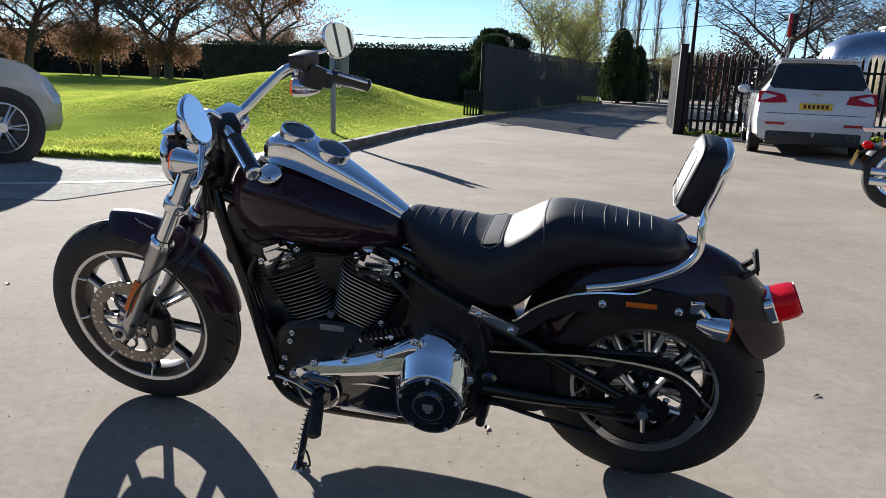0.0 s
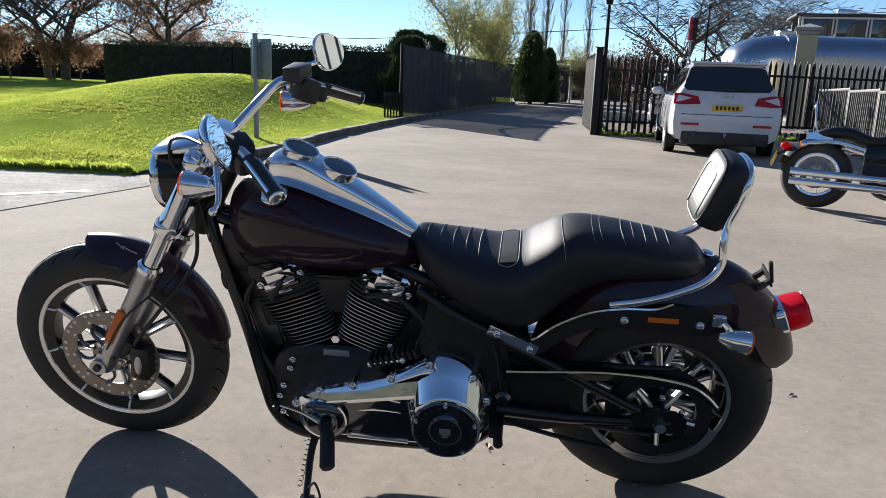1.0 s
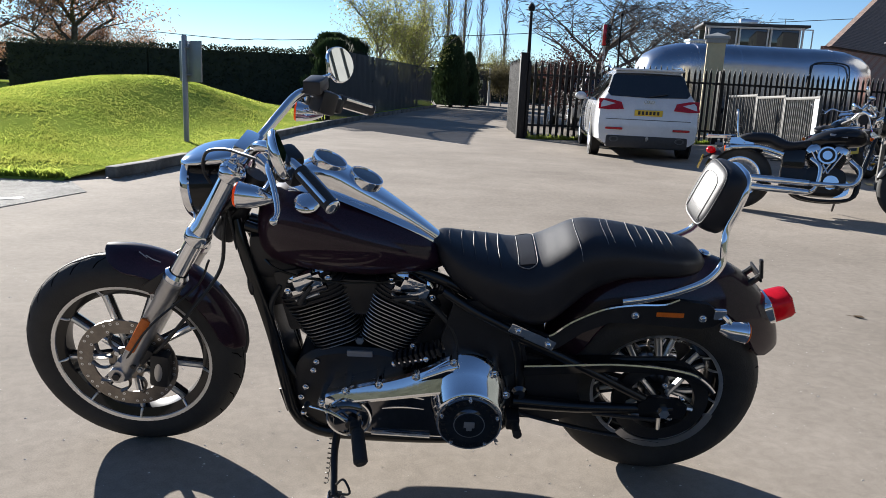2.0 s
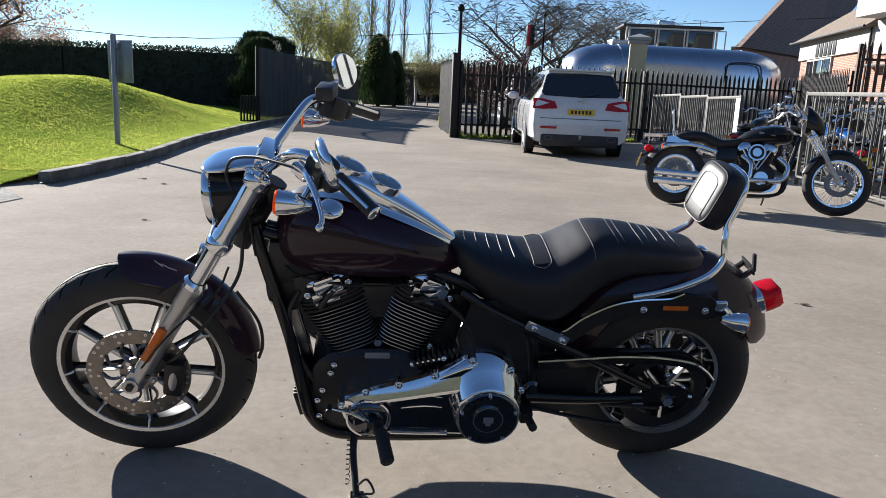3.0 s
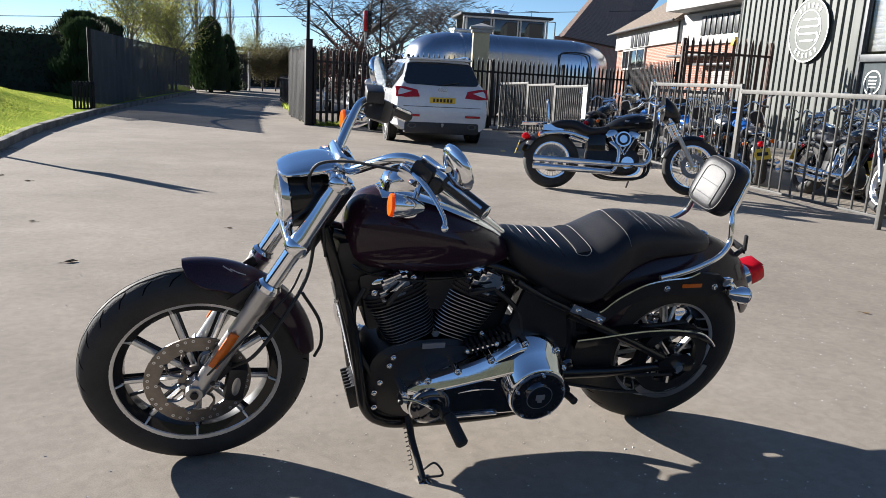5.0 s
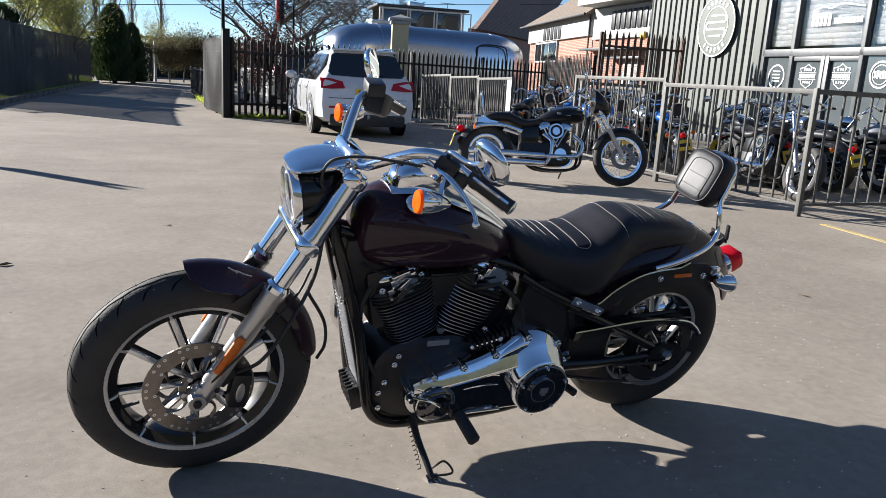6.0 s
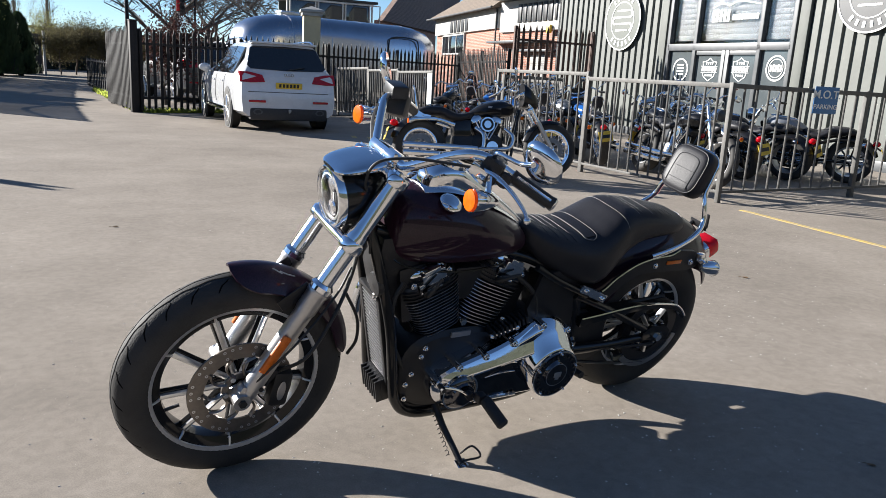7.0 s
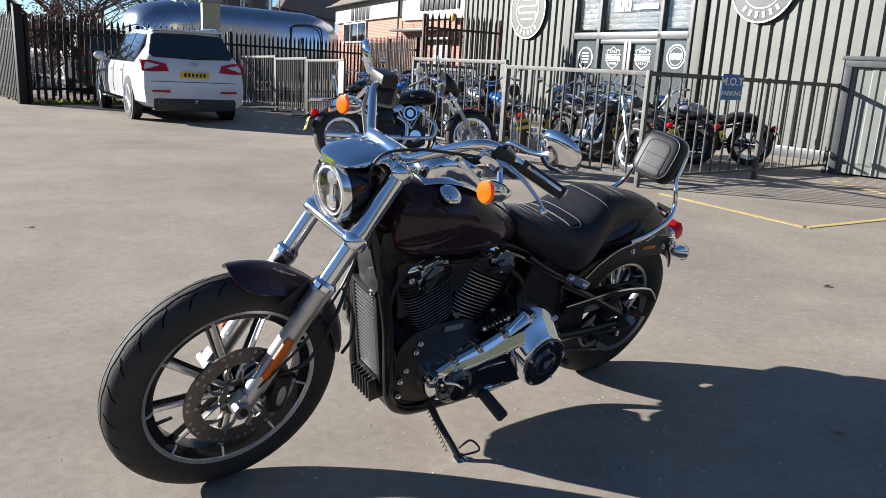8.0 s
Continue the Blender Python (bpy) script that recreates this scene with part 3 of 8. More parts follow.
poplar = thing("tree", Matrix(), "tall bare columnar poplar", "tree")
part("trunk", poplar_geo(random.Random(31), 15.0), BARK_PALE, poplar, angle=60)
plant(poplar, [(0.8, 66, 0, 1.0, 0), (2.9, 66, 0, 1.05, 80), (4.3, 66, 0, 0.95, 160), (6.9, 80, 0, 0.85, 230), (8.4, 72, 0, 0.8, 300)])
thicket = tree("leafless brown thicket shrub", 4.2, 0.06, 0.7, 4, BARK, LEAF_BROWN, 5, 0.3, 0.06, 41, twig=0.008)
plant(thicket, [(-16.5 - 2.2 * k + rng.uniform(-0.8, 0.8), 48 - 0.5 * k + rng.uniform(-1, 4), 0, rng.uniform(0.85, 1.2), rng.uniform(0, 360)) for k in range(15)])
scrub = tree("dense olive-brown winter scrub", 4.4, 0.06, 0.7, 4, BARK, LEAF_SCRUB, 7, 0.32, 0.07, 43, twig=0.008)
plant(scrub, [(5.5, 47.5, 0, 0.66, 30), (6.5, 49, 0, 0.8, 150), (7.6, 48, 0, 0.72, 260), (8.8, 50, 0, 0.7, 80), (10.6, 50, 0, 0.6, 200), (12.4, 51, 0, 0.55, 330)])


shrub = tree("bare red-brown shrub behind a fence", 2.9, 0.05, 0.55, 4, BARK, LEAF_RUSSET, 4, 0.22, 0.05, 51, twig=0.006)
plant(shrub, [(4.0, 21.4, 0, 0.9, 0)])


def hedge(label, line, width, height, leaf, per_m, size, top_wave=0.12, seed=3):
    """A clipped hedge: a core coloured dark as the shade within, and a shell of leaves."""
    rand = random.Random(seed)
    root = thing("hedge", Matrix(), label, "hedge")
    core, v, f = [], [], []
    for a, b in zip(line, line[1:]):
        a, b = Vector((*a, 0)), Vector((*b, 0))
        t = (b - a).normalized()
        n = Vector((-t.y, t.x, 0))
        length = (b - a).length
        core.append(prism([tuple((a + n * width * 0.4)[:2]), tuple((a - n * width * 0.4)[:2]), tuple((b - n * width * 0.4)[:2]), tuple((b + n * width * 0.4)[:2])], height * 0.96))
        for _ in range(int(per_m * length)):
            s = rand.uniform(0, length)
            u = rand.uniform(0, 2 * height + width)
            if u < height:
                q = a + t * s + n * (width * 0.45) + Z * u
            elif u < 2 * height:
                q = a + t * s - n * (width * 0.45) + Z * (u - height)
            else:
                q = a + t * s + n * rand.uniform(-0.5, 0.5) * width + Z * height
            wave = 0.5 + 0.9 * noise.noise(q * 0.8)
            q = q + Vector((rand.gauss(0, 0.05), rand.gauss(0, 0.05), rand.gauss(0, 0.05) + (top_wave * wave if q.z > height * 0.85 else 0)))
            d = Vector((rand.uniform(-1, 1), rand.uniform(-1, 1), rand.uniform(-1, 1))).normalized() * size * rand.uniform(0.6, 1.5)
            e = d.cross(Vector((rand.uniform(-1, 1), rand.uniform(-1, 1), rand.uniform(-1, 1)))).normalized() * size * 0.5
            k = len(v)
            v += [tuple(q - d), tuple(q - e), tuple(q + d), tuple(q + e)]
            f.append((k, k + 1, k + 2, k + 3))
    part("shade_core", join(*core), SHADE_CORE, root)
    tagged(part("foliage", (v, f), leaf, root, angle=0), kind="stuff")
    return root


hedge("tall clipped dark green hedge behind the mound", [(-15.0, 30.4), (-9.3, 28.6), (-1.75, 27.5)], 1.2, 2.05, LEAF_HEDGE, 900, 0.055, 0.02)
hedge("low hedge behind the mesh fence", [(-2.0, 31.0), (-0.4, 40.0)], 0.8, 1.3, LEAF_HEDGE, 300, 0.06, 0.1, 12)
hedge("far hedge behind the yard", [(48, 57), (14, 62), (-40, 64)], 2.0, 2.6, LEAF_HEDGE, 260, 0.14, 0.3, 5)
hedge("far hedge behind the yard", [(-40, 64), (-50, 46), (-34, 29)], 2.0, 3.6, LEAF_HEDGE, 200, 0.16, 0.6, 8)
# Two hedges added out of view, to give the chrome dark surroundings to mirror.
hedge("unseen hedge added round the yard for dark reflections", [(-34, 29), (-30, 2), (-30, -12)], 2.0, 4.2, LEAF_HEDGE, 160, 0.14, 0.4, 6)
hedge("unseen hedge added round the yard for dark reflections", [(-30, -12), (4, -15), (26, -10)], 2.0, 4.6, LEAF_HEDGE, 200, 0.14, 0.4, 7)


def cypress(m, h, r, seed, taper=0.6, ragged=0.3):
    rand = random.Random(seed)
    root = thing("conifer", m, "dense dark green conical conifer", "tree")
    part("trunk", tube([(0, 0, -0.05), (0, 0, h * 0.9)], [0.12, 0.02], 8, 1), BARK, root)
    v, f = [], []
    for _ in range(9000):
        z = rand.random() ** 0.8
        a = rand.uniform(0, 6.28)
        rr = r * (1 - z) ** taper * (0.75 + ragged * noise.noise(Vector((math.cos(a) * 2, math.sin(a) * 2, z * 6)))) * rand.uniform(0.75, 1.05 + ragged * 0.4)
        c = Vector((math.cos(a) * rr, math.sin(a) * rr, 0.15 + z * h))
        d = Vector((math.cos(a) * 0.4, math.sin(a) * 0.4, 1)).normalized() * rand.uniform(0.06, 0.16)
        e = Vector((-math.sin(a), math.cos(a), rand.uniform(-0.4, 0.4))) * rand.uniform(0.03, 0.06)
        k = len(v)
        v += [tuple(c - d), tuple(c - e), tuple(c + d), tuple(c + e)]
        f.append((k, k + 1, k + 2, k + 3))
    part("crown", (v, f), LEAF_DARK, root, angle=0)
    # Solid inside of the crown, its shade put into the colour.
    part("shade_crown", loft([[(math.cos(a * 0.6283) * r * 0.6 * (1 - z) ** taper, math.sin(a * 0.6283) * r * 0.6 * (1 - z) ** taper, 0.1 + z * h * 0.95) for a in range(10)] for z in (0, 0.25, 0.5, 0.75, 0.95)]), SHADE_CORE, root)


cypress(pose(-2.72, 26.3, 0), 2.25, 0.85, 5, 0.22, 0.75)
cypress(pose(-3.0, 28.9, 0, 0, 0, 60), 2.6, 1.0, 6, 0.22, 0.75)
cypress(pose(-2.3, 29.1, 0, 0, 0, 130), 2.45, 0.9, 7, 0.22, 0.75)
cypress(pose(2.1, 42, 0), 3.55, 1.45, 1, 0.42, 0.3)
cypress(pose(3.05, 43, 0), 2.75, 0.95, 2, 0.42, 0.3)


# ---- fences ----
def run_of(a, b):
    a, b = Vector((*a, 0)), Vector((*b, 0))
    d = b - a
    return a, b, d.length, math.degrees(math.atan2(d.y, d.x))


def palisade(a, b, h, label, lift=0.0, material=BLACK_STEEL):
    a, b, length, turn = run_of(a, b)
    root = thing("palisade_fence", Matrix.Translation(a) @ pose(0, 0, 0, 0, 0, turn), label, "fence", "yard palisade fence")
    pale = mesh_of("pale", join(prism([(-0.034, 0.05), (0.034, 0.05), (0.034, h - 0.14), (0.0, h), (-0.034, h - 0.14)], 0.012, pose(0, 0.014, 0, 90)), prism([(-0.011, 0.05), (0.011, 0.05), (0.011, h - 0.16), (-0.011, h - 0.16)], 0.022, pose(0, 0.026, 0, 90))), material, 0)
    n = int(length / 0.152)
    for k in range(n + 1):
        part("pale", pale, material, root, m=pose(0.02 + k * (length - 0.04) / n, -0.035, lift + rng.uniform(-0.012, 0.012), 0, rng.uniform(-0.5, 0.5), 0))
    for z in (0.32, h - 0.36):
        part("rail", block(length, 0.045, 0.05, pose(length / 2, 0.0, z), 0.006), material, root)
    m_post = mesh_of("post", block(0.075, 0.075, h - 0.05, pose(0, 0, (h - 0.05) / 2), 0.006), material)
    for k in range(int(length / 2.75) + 2):
        part("post", m_post, material, root, m=pose(min(length, k * length / (int(length / 2.75) + 1)), 0.065, 0))
    return root


palisade((2.62, 18.3), (7.6, 19.2), 1.85, "black steel palisade fence with pointed pales")
palisade((7.6, 19.2), (12.6, 20.2), 1.85, "black steel palisade fence with pointed pales")
palisade((12.6, 20.2), (10.5, 15.3), 1.95, "black steel palisade fence running back from a shop front")
palisade((10.1, 14.5), (12.1, 14.0), 2.45, "tall rusty palisade fence before a shop front", material=RUSTY)
palisade((2.62, 21.5), (2.5, 18.45), 1.85, "open black palisade gate leaf")
gate_post = thing("gate_post", pose(2.5, 18.35, 0), "square black steel gate post", "post")
part("shaft", block(0.16, 0.16, 1.95, pose(0, 0, 0.975), 0.012), BLACK_STEEL, gate_post)
part("cap", block(0.18, 0.18, 0.03, pose(0, 0, 1.965), 0.01), BLACK_STEEL, gate_post)


def low_rail(a, b, h, gap, label, material=BLACK_STEEL, wide=0.045):
    a, b, length, turn = run_of(a, b)
    root = thing("low_fence", Matrix.Translation(a) @ pose(0, 0, 0, 0, 0, turn), label, "fence")
    bar = mesh_of("bar", block(wide, 0.03, h, pose(0, 0, h / 2), 0.004), material)
    n = int(length / gap)
    for k in range(n + 1):
        part("bar", bar, material, root, m=pose(k * length / n, 0, 0))
    part("rail", block(length, 0.03, 0.04, pose(length / 2, 0.02, h - 0.08), 0.005), material, root)
    part("rail", block(length, 0.03, 0.04, pose(length / 2, 0.02, 0.12), 0.005), material, root)


low_rail((2.75, 19.5), (4.3, 33.5), 1.05, 0.62, "low black fence of broad boards beside the driveway", wide=0.16)
low_rail((-2.62, 19.9), (-2.22, 20.35), 0.75, 0.1, "short low black railing at the end of the screen")

# long screen fence along the driveway
screen = thing("screen_fence", Matrix(), "tall fence clad in dark windbreak mesh", "fence")
SCREEN_LINE = [(-2.25, 20.4), (-1.82, 24.0), (-1.4, 26.8), (-0.65, 31.4), (0.2, 36.0), (0.95, 40.5)]
for a, b in zip(SCREEN_LINE, SCREEN_LINE[1:]):
    va, vb, length, turn = run_of(a, b)
    m = Matrix.Translation(va) @ pose(0, 0, 0, 0, 0, turn)
    v, f = [], []
    for i in range(25):
        for j in range(8):
            x, z = length * i / 24, 0.05 + 1.9 * j / 7
            v.append((x, 0.02 * math.sin(x * 7.1) * math.sin(z * 2.4 + x) - 0.03, z))
    f = [(i * 8 + j, (i + 1) * 8 + j, (i + 1) * 8 + j + 1, i * 8 + j + 1) for i in range(24) for j in range(7)]
    part("mesh_panel", (v, f), SCREEN, screen, m=m)
    part("post", tube([(0, 0.02, 0), (0, 0.02, 1.98)], 0.045, 8, 1), BLACK_STEEL, screen, m=m)
    part("rail", tube([(0, 0.02, 1.95), (length, 0.02, 1.95)], 0.016, 6, 1), BLACK_STEEL, screen, m=m)
    part("sagging_rope", tube([(0, 0.03, 1.66), (length * 0.5, 0.03, 1.44), (length, 0.03, 1.66)], 0.035, 6, 6), BLACK_STEEL, screen, m=m)

# end of the driveway
end_wall = thing("timber_gate", pose(3.62, 47.5, 0, 0, 0, 0), "dark closed boarded gates across the far end of the driveway", "gate")
for k in range(14):
    part("board", block(0.2, 0.04, 2.1, pose(-1.8 + 0.205 * k, 0, 1.06), 0.01), SATIN_BLACK, end_wall)
part("post", block(0.12, 0.14, 2.3, pose(1.10, 0, 1.15), 0.01), RENDER_WHITE, end_wall, "pale painted post")


def railing(a, b, h, gap, label, group="bay railing", foot=0.12):
    """Galvanised railing panel: two rails, round bars and end posts."""
    a, b, length, turn = run_of(a, b)
    root = thing("railing", Matrix.Translation(a) @ pose(0, 0, 0, 0, 0, turn), label, "railing", group)
    part("top_rail", block(length, 0.05, 0.05, pose(length / 2, 0, h - 0.025), 0.005), GALV, root)
    part("bottom_rail", block(length, 0.045, 0.03, pose(length / 2, 0, foot), 0.004), GALV, root)
    bar = mesh_of("bar", tube([(0, 0, foot), (0, 0, h - 0.04)], 0.0125, 8, 1), GALV)
    n = max(1, round(length / gap))
    for k in range(1, n):
        part("bar", bar, GALV, root, m=pose(k * length / n, 0, 0))
    for x in (0.0, length):
        part("post", block(0.05, 0.05, h + 0.01, pose(x, 0, (h + 0.01) / 2), 0.006), GALV, root)
    return root


RAIL_H = 1.28
CORNER = (5.53, 5.47)
railing((5.87, 7.9), CORNER, RAIL_H, 0.195, "sunlit galvanised steel railing round a motorcycle bay")
railing(CORNER, (7.85, 5.22), RAIL_H, 0.195, "dark shaded galvanised steel railing round a motorcycle bay")
railing((7.88, 5.22), (9.78, 5.08), RAIL_H, 0.195, "dark shaded galvanised steel railing round a motorcycle bay")
railing((6.42, 10.5), (5.90, 7.95), RAIL_H + 0.06, 0.195, "sunlit galvanised steel railing round a motorcycle bay")
for pa, pb, note in (((7.48, 18.3), (7.30, 16.42), ""), ((7.30, 16.38), (7.10, 14.78), ""), ((7.10, 14.74), (6.87, 13.1), " with a white notice")):
    panel = railing(pa, pb, 1.22, 0.105, "galvanised crowd barrier%s before a palisade fence" % note, group="crowd barriers")
    panel.matrix_basis = panel.matrix_basis @ pose(0, 0, 0, 0, -1.4, 0)
    for x in (0.25, 1.4):
        part("foot", block(0.05, 0.5, 0.03, pose(x, 0, 0.015 + 0.0245 * -x + 0.02), 0.006), GALV, panel)
    if note:
        part("notice", block(0.20, 0.008, 0.62, pose(1.60, -0.035, 0.86), 0.003), DECAL, panel, "white notice board")
railing((9.3, 13.2), (8.2, 10.9), 1.2, 0.11, "galvanised railing before a shop front", group="shop railings")
railing((8.15, 10.8), (6.65, 10.65), 1.25, 0.11, "galvanised railing before a shop front", group="shop railings")

# blue parking sign on the railing
mot = thing("parking_sign", Matrix.Translation((7.02, 5.30, 1.115)) @ pose(0, 0, 0, 0, 0, -7.1) @ pose(0, -0.045, 0.04) @ Matrix.Diagonal((1, 1, 0.76, 1)), "blue parking sign with white lettering on a railing", "sign")
part("panel", block(0.42, 0.006, 0.40, None, 0.002), SIGN_BLUE, mot)


def words(text, size, m, material, parent, name="lettering", bold=0.012):
    cu = bpy.data.curves.new(name, "FONT")
    cu.body, cu.size, cu.align_x, cu.align_y, cu.extrude, cu.offset = text, size, "CENTER", "CENTER", 0.0015, size * bold
    tmp = bpy.data.objects.new(name, cu)
    scene.collection.objects.link(tmp)
    me = bpy.data.meshes.new_from_object(tmp.evaluated_get(bpy.context.evaluated_depsgraph_get()))
    bpy.data.objects.remove(tmp)
    me.materials.clear()
    me.materials.append(material)
    ob = new(name, me)
    ob.parent = parent
    ob.matrix_basis = m
    return ob


words("M.O.T.", 0.17, pose(0, -0.006, 0.08, 90), DECAL, mot)
words("PARKING", 0.10, pose(0, -0.006, -0.10, 90), DECAL, mot)

# road sign on the mound, seen from behind
sign = thing("road_sign", pose(-3.53, 12.1, mound(-3.53, 12.1) - 0.1, 0, 0, -42), "grey metal post with a sign panel seen from behind", "sign")
part("post", lathe([(0.001, 0), (0.040, 0), (0.040, 1.66), (0.032, 1.68), (0.001, 1.68)], None, 14), SIGN_GREY, sign)
part("panel", block(0.58, 0.02, 0.60, pose(0.05, 0.07, 1.30), 0.008), SIGN_GREY, sign)
for z in (1.10, 1.5):
    part("clamp", block(0.13, 0.09, 0.03, pose(0, 0.03, z), 0.004), SIGN_GREY, sign)


def lamp_post(m, h, label):
    root = thing("lamp_post", m, label, "lamp post")
    part("pole", tube([(0, 0, 0), (0, 0, h)], [0.07, 0.04], 10, 1), BLACK_STEEL, root)
    part("head", lathe([(0.001, 0), (0.08, 0.02), (0.10, 0.12), (0.05, 0.2), (0.001, 0.22)], pose(0, 0, h), 12), BLACK_STEEL, root)


lamp_post(pose(3.0, 21.0, 0), 3.15, "slim black lamp post beyond the gate")
lamp_post(pose(10.4, 39.5, 0), 4.9, "slim black lamp post beyond the gate")

signal = thing("traffic_signal", pose(9.75, 40.0, 0) @ Matrix.Scale(1.27, 4), "old red and black traffic signal on a white pole", "traffic signal")
part("pole", tube([(0, 0, 0), (0, 0, 3.6)], 0.05, 10, 1), RENDER_WHITE, signal)
part("housing", block(0.3, 0.3, 0.85, pose(0.05, 0, 3.15), 0.03), SATIN_BLACK, signal)
part("red_panel", block(0.14, 0.02, 0.8, pose(-0.06, -0.165, 3.15), 0.005), CAR_RED, signal, "red painted face")
for z in (2.9, 3.15, 3.4):
    part("lamp_hood", lathe([(0.09, 0), (0.1, 0.12), (0.085, 0.12), (0.08, 0.01)], pose(0.08, -0.15, z, 90), 14), SATIN_BLACK, signal)

wire = thing("overhead_wire", Matrix(), "thin overhead cable in the distance", "cable")
part("cable", tube([(-60, 58, 6.4), (-18.4, 58, 3.93), (-11, 58, 3.80), (-7.5, 58, 3.95), (4.2, 58, 4.78), (20, 58, 6.2), (45, 60, 8.6)], 0.026, 5, 12), CABLE, wire)
wire["label"] = "thin overhead cable slung across the sky"

# ---- clad showroom ----
P0, W = Vector((12.1, 8.0, 0)), Vector((0.2, 1.0, 0)).normalized()
N = Vector((-W.y, W.x, 0))                       # out of the wall, towards the yard
WALL = basis(-W, -N, Z, P0)                      # x runs right along the wall as seen from the yard, -y comes out of it


def clad_wall(x0, x1, z0, z1, name, root):
    """Ribbed steel sheet: broad flats with deep narrow troughs."""
    pitch, v, prof = 0.25, [], []
    x = x0
    while x < x1 - 0.01:
        prof += [(x, 0.0), (x + 0.150, 0.0), (x + 0.166, 0.045), (x + 0.234, 0.045)]
        x += pitch
    prof.append((x1, 0.0))
    prof = [p for p in prof if p[0] <= x1 + 1e-6]
    n = len(prof)
    v = [(a, b, z0) for a, b in prof] + [(a, b, z1) for a, b in prof]
    f = [(i, i + 1, n + i + 1, n + i) for i in range(n - 1)]
    return part(name, (v, f), CLAD, root, angle=0)


showroom = thing("showroom", WALL, "pale sage-grey ribbed metal showroom with a tall glazed entrance", "building")
XL, XR, TOP = -9.45, 14.0, 7.2
WIN_L, WIN_R, HEAD = -4.5, -0.97, 2.10
clad_wall(XL, WIN_L - 0.12, 0, TOP, "wall", showroom)
clad_wall(WIN_R + 0.12, XR, 0, TOP, "wall", showroom)
clad_wall(WIN_L - 0.1, WIN_R + 0.1, 5.2, TOP, "wall", showroom)
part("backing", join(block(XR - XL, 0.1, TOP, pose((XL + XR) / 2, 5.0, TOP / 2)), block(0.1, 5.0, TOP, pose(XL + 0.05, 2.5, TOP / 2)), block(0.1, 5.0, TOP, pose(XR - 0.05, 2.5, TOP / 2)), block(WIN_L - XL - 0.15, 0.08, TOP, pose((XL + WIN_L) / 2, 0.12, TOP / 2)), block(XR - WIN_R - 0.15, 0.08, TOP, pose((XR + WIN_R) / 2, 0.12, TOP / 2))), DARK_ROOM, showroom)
part("roof", block(XR - XL + 0.4, 5.6, 0.2, pose((XL + XR) / 2, 2.5, TOP + 0.1), 0.03), ANTHRACITE, showroom)
part("plinth", block(XR - XL, 0.06, 0.18, pose((XL + XR) / 2, -0.02, 0.09), 0.01), ANTHRACITE, showroom)
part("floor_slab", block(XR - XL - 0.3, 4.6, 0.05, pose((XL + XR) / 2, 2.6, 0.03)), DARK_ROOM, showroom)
for x in (WIN_L - 0.22, WIN_R + 0.22):
    part("corner_flashing", block(0.22, 0.09, TOP - 0.2, pose(x, -0.02, TOP / 2), 0.01), CLAD, showroom)
MULLIONS = [WIN_L, -3.62, -1.77, WIN_R]
window = new("entrance_window")
window.parent = showroom
for x in MULLIONS:
    part("mullion", block(0.10, 0.12, 5.2, pose(x, 0.0, 2.6), 0.01), ANTHRACITE, window)
for z in (0.06, HEAD, 5.14):
    part("transom", block(WIN_R - WIN_L, 0.13, 0.15 if z == HEAD else 0.12, pose((WIN_L + WIN_R) / 2, 0.005, z), 0.01), ANTHRACITE, window)
part("door_stile", block(0.1, 0.09, HEAD, pose(-2.60, -0.01, HEAD / 2), 0.008), ANTHRACITE, window)
part("door_stile", block(0.1, 0.09, HEAD, pose(-2.72, -0.01, HEAD / 2), 0.008), ANTHRACITE, window)
part("door_rail", block(1.75, 0.08, 0.09, pose(-2.66, -0.005, 1.975), 0.008), ANTHRACITE, window)
for x0, x1 in zip(MULLIONS, MULLIONS[1:]):
    for z0, z1 in ((0.12, HEAD), (HEAD, 5.1)):
        pane = part("pane", block(x1 - x0 - 0.12, 0.012, z1 - z0 - 0.1, pose((x0 + x1) / 2, 0.02, (z0 + z1) / 2)), SHOP_GLASS if z0 < 1 else GLASS, window)
        pane.visible_shadow = z0 < 1
    for k in range(24):
        part("blind_slat", block(x1 - x0 - 0.12, 0.012, 0.117, pose((x0 + x1) / 2, 0.09, HEAD + 0.2 + k * 0.115, 7), 0.003), BLIND, window)


def ring(r0, r1, m, seg=48, depth=0.006):
    return lathe([(r0, 0), (r1, 0), (r1, depth), (r0, depth)], m, seg, closed=True)


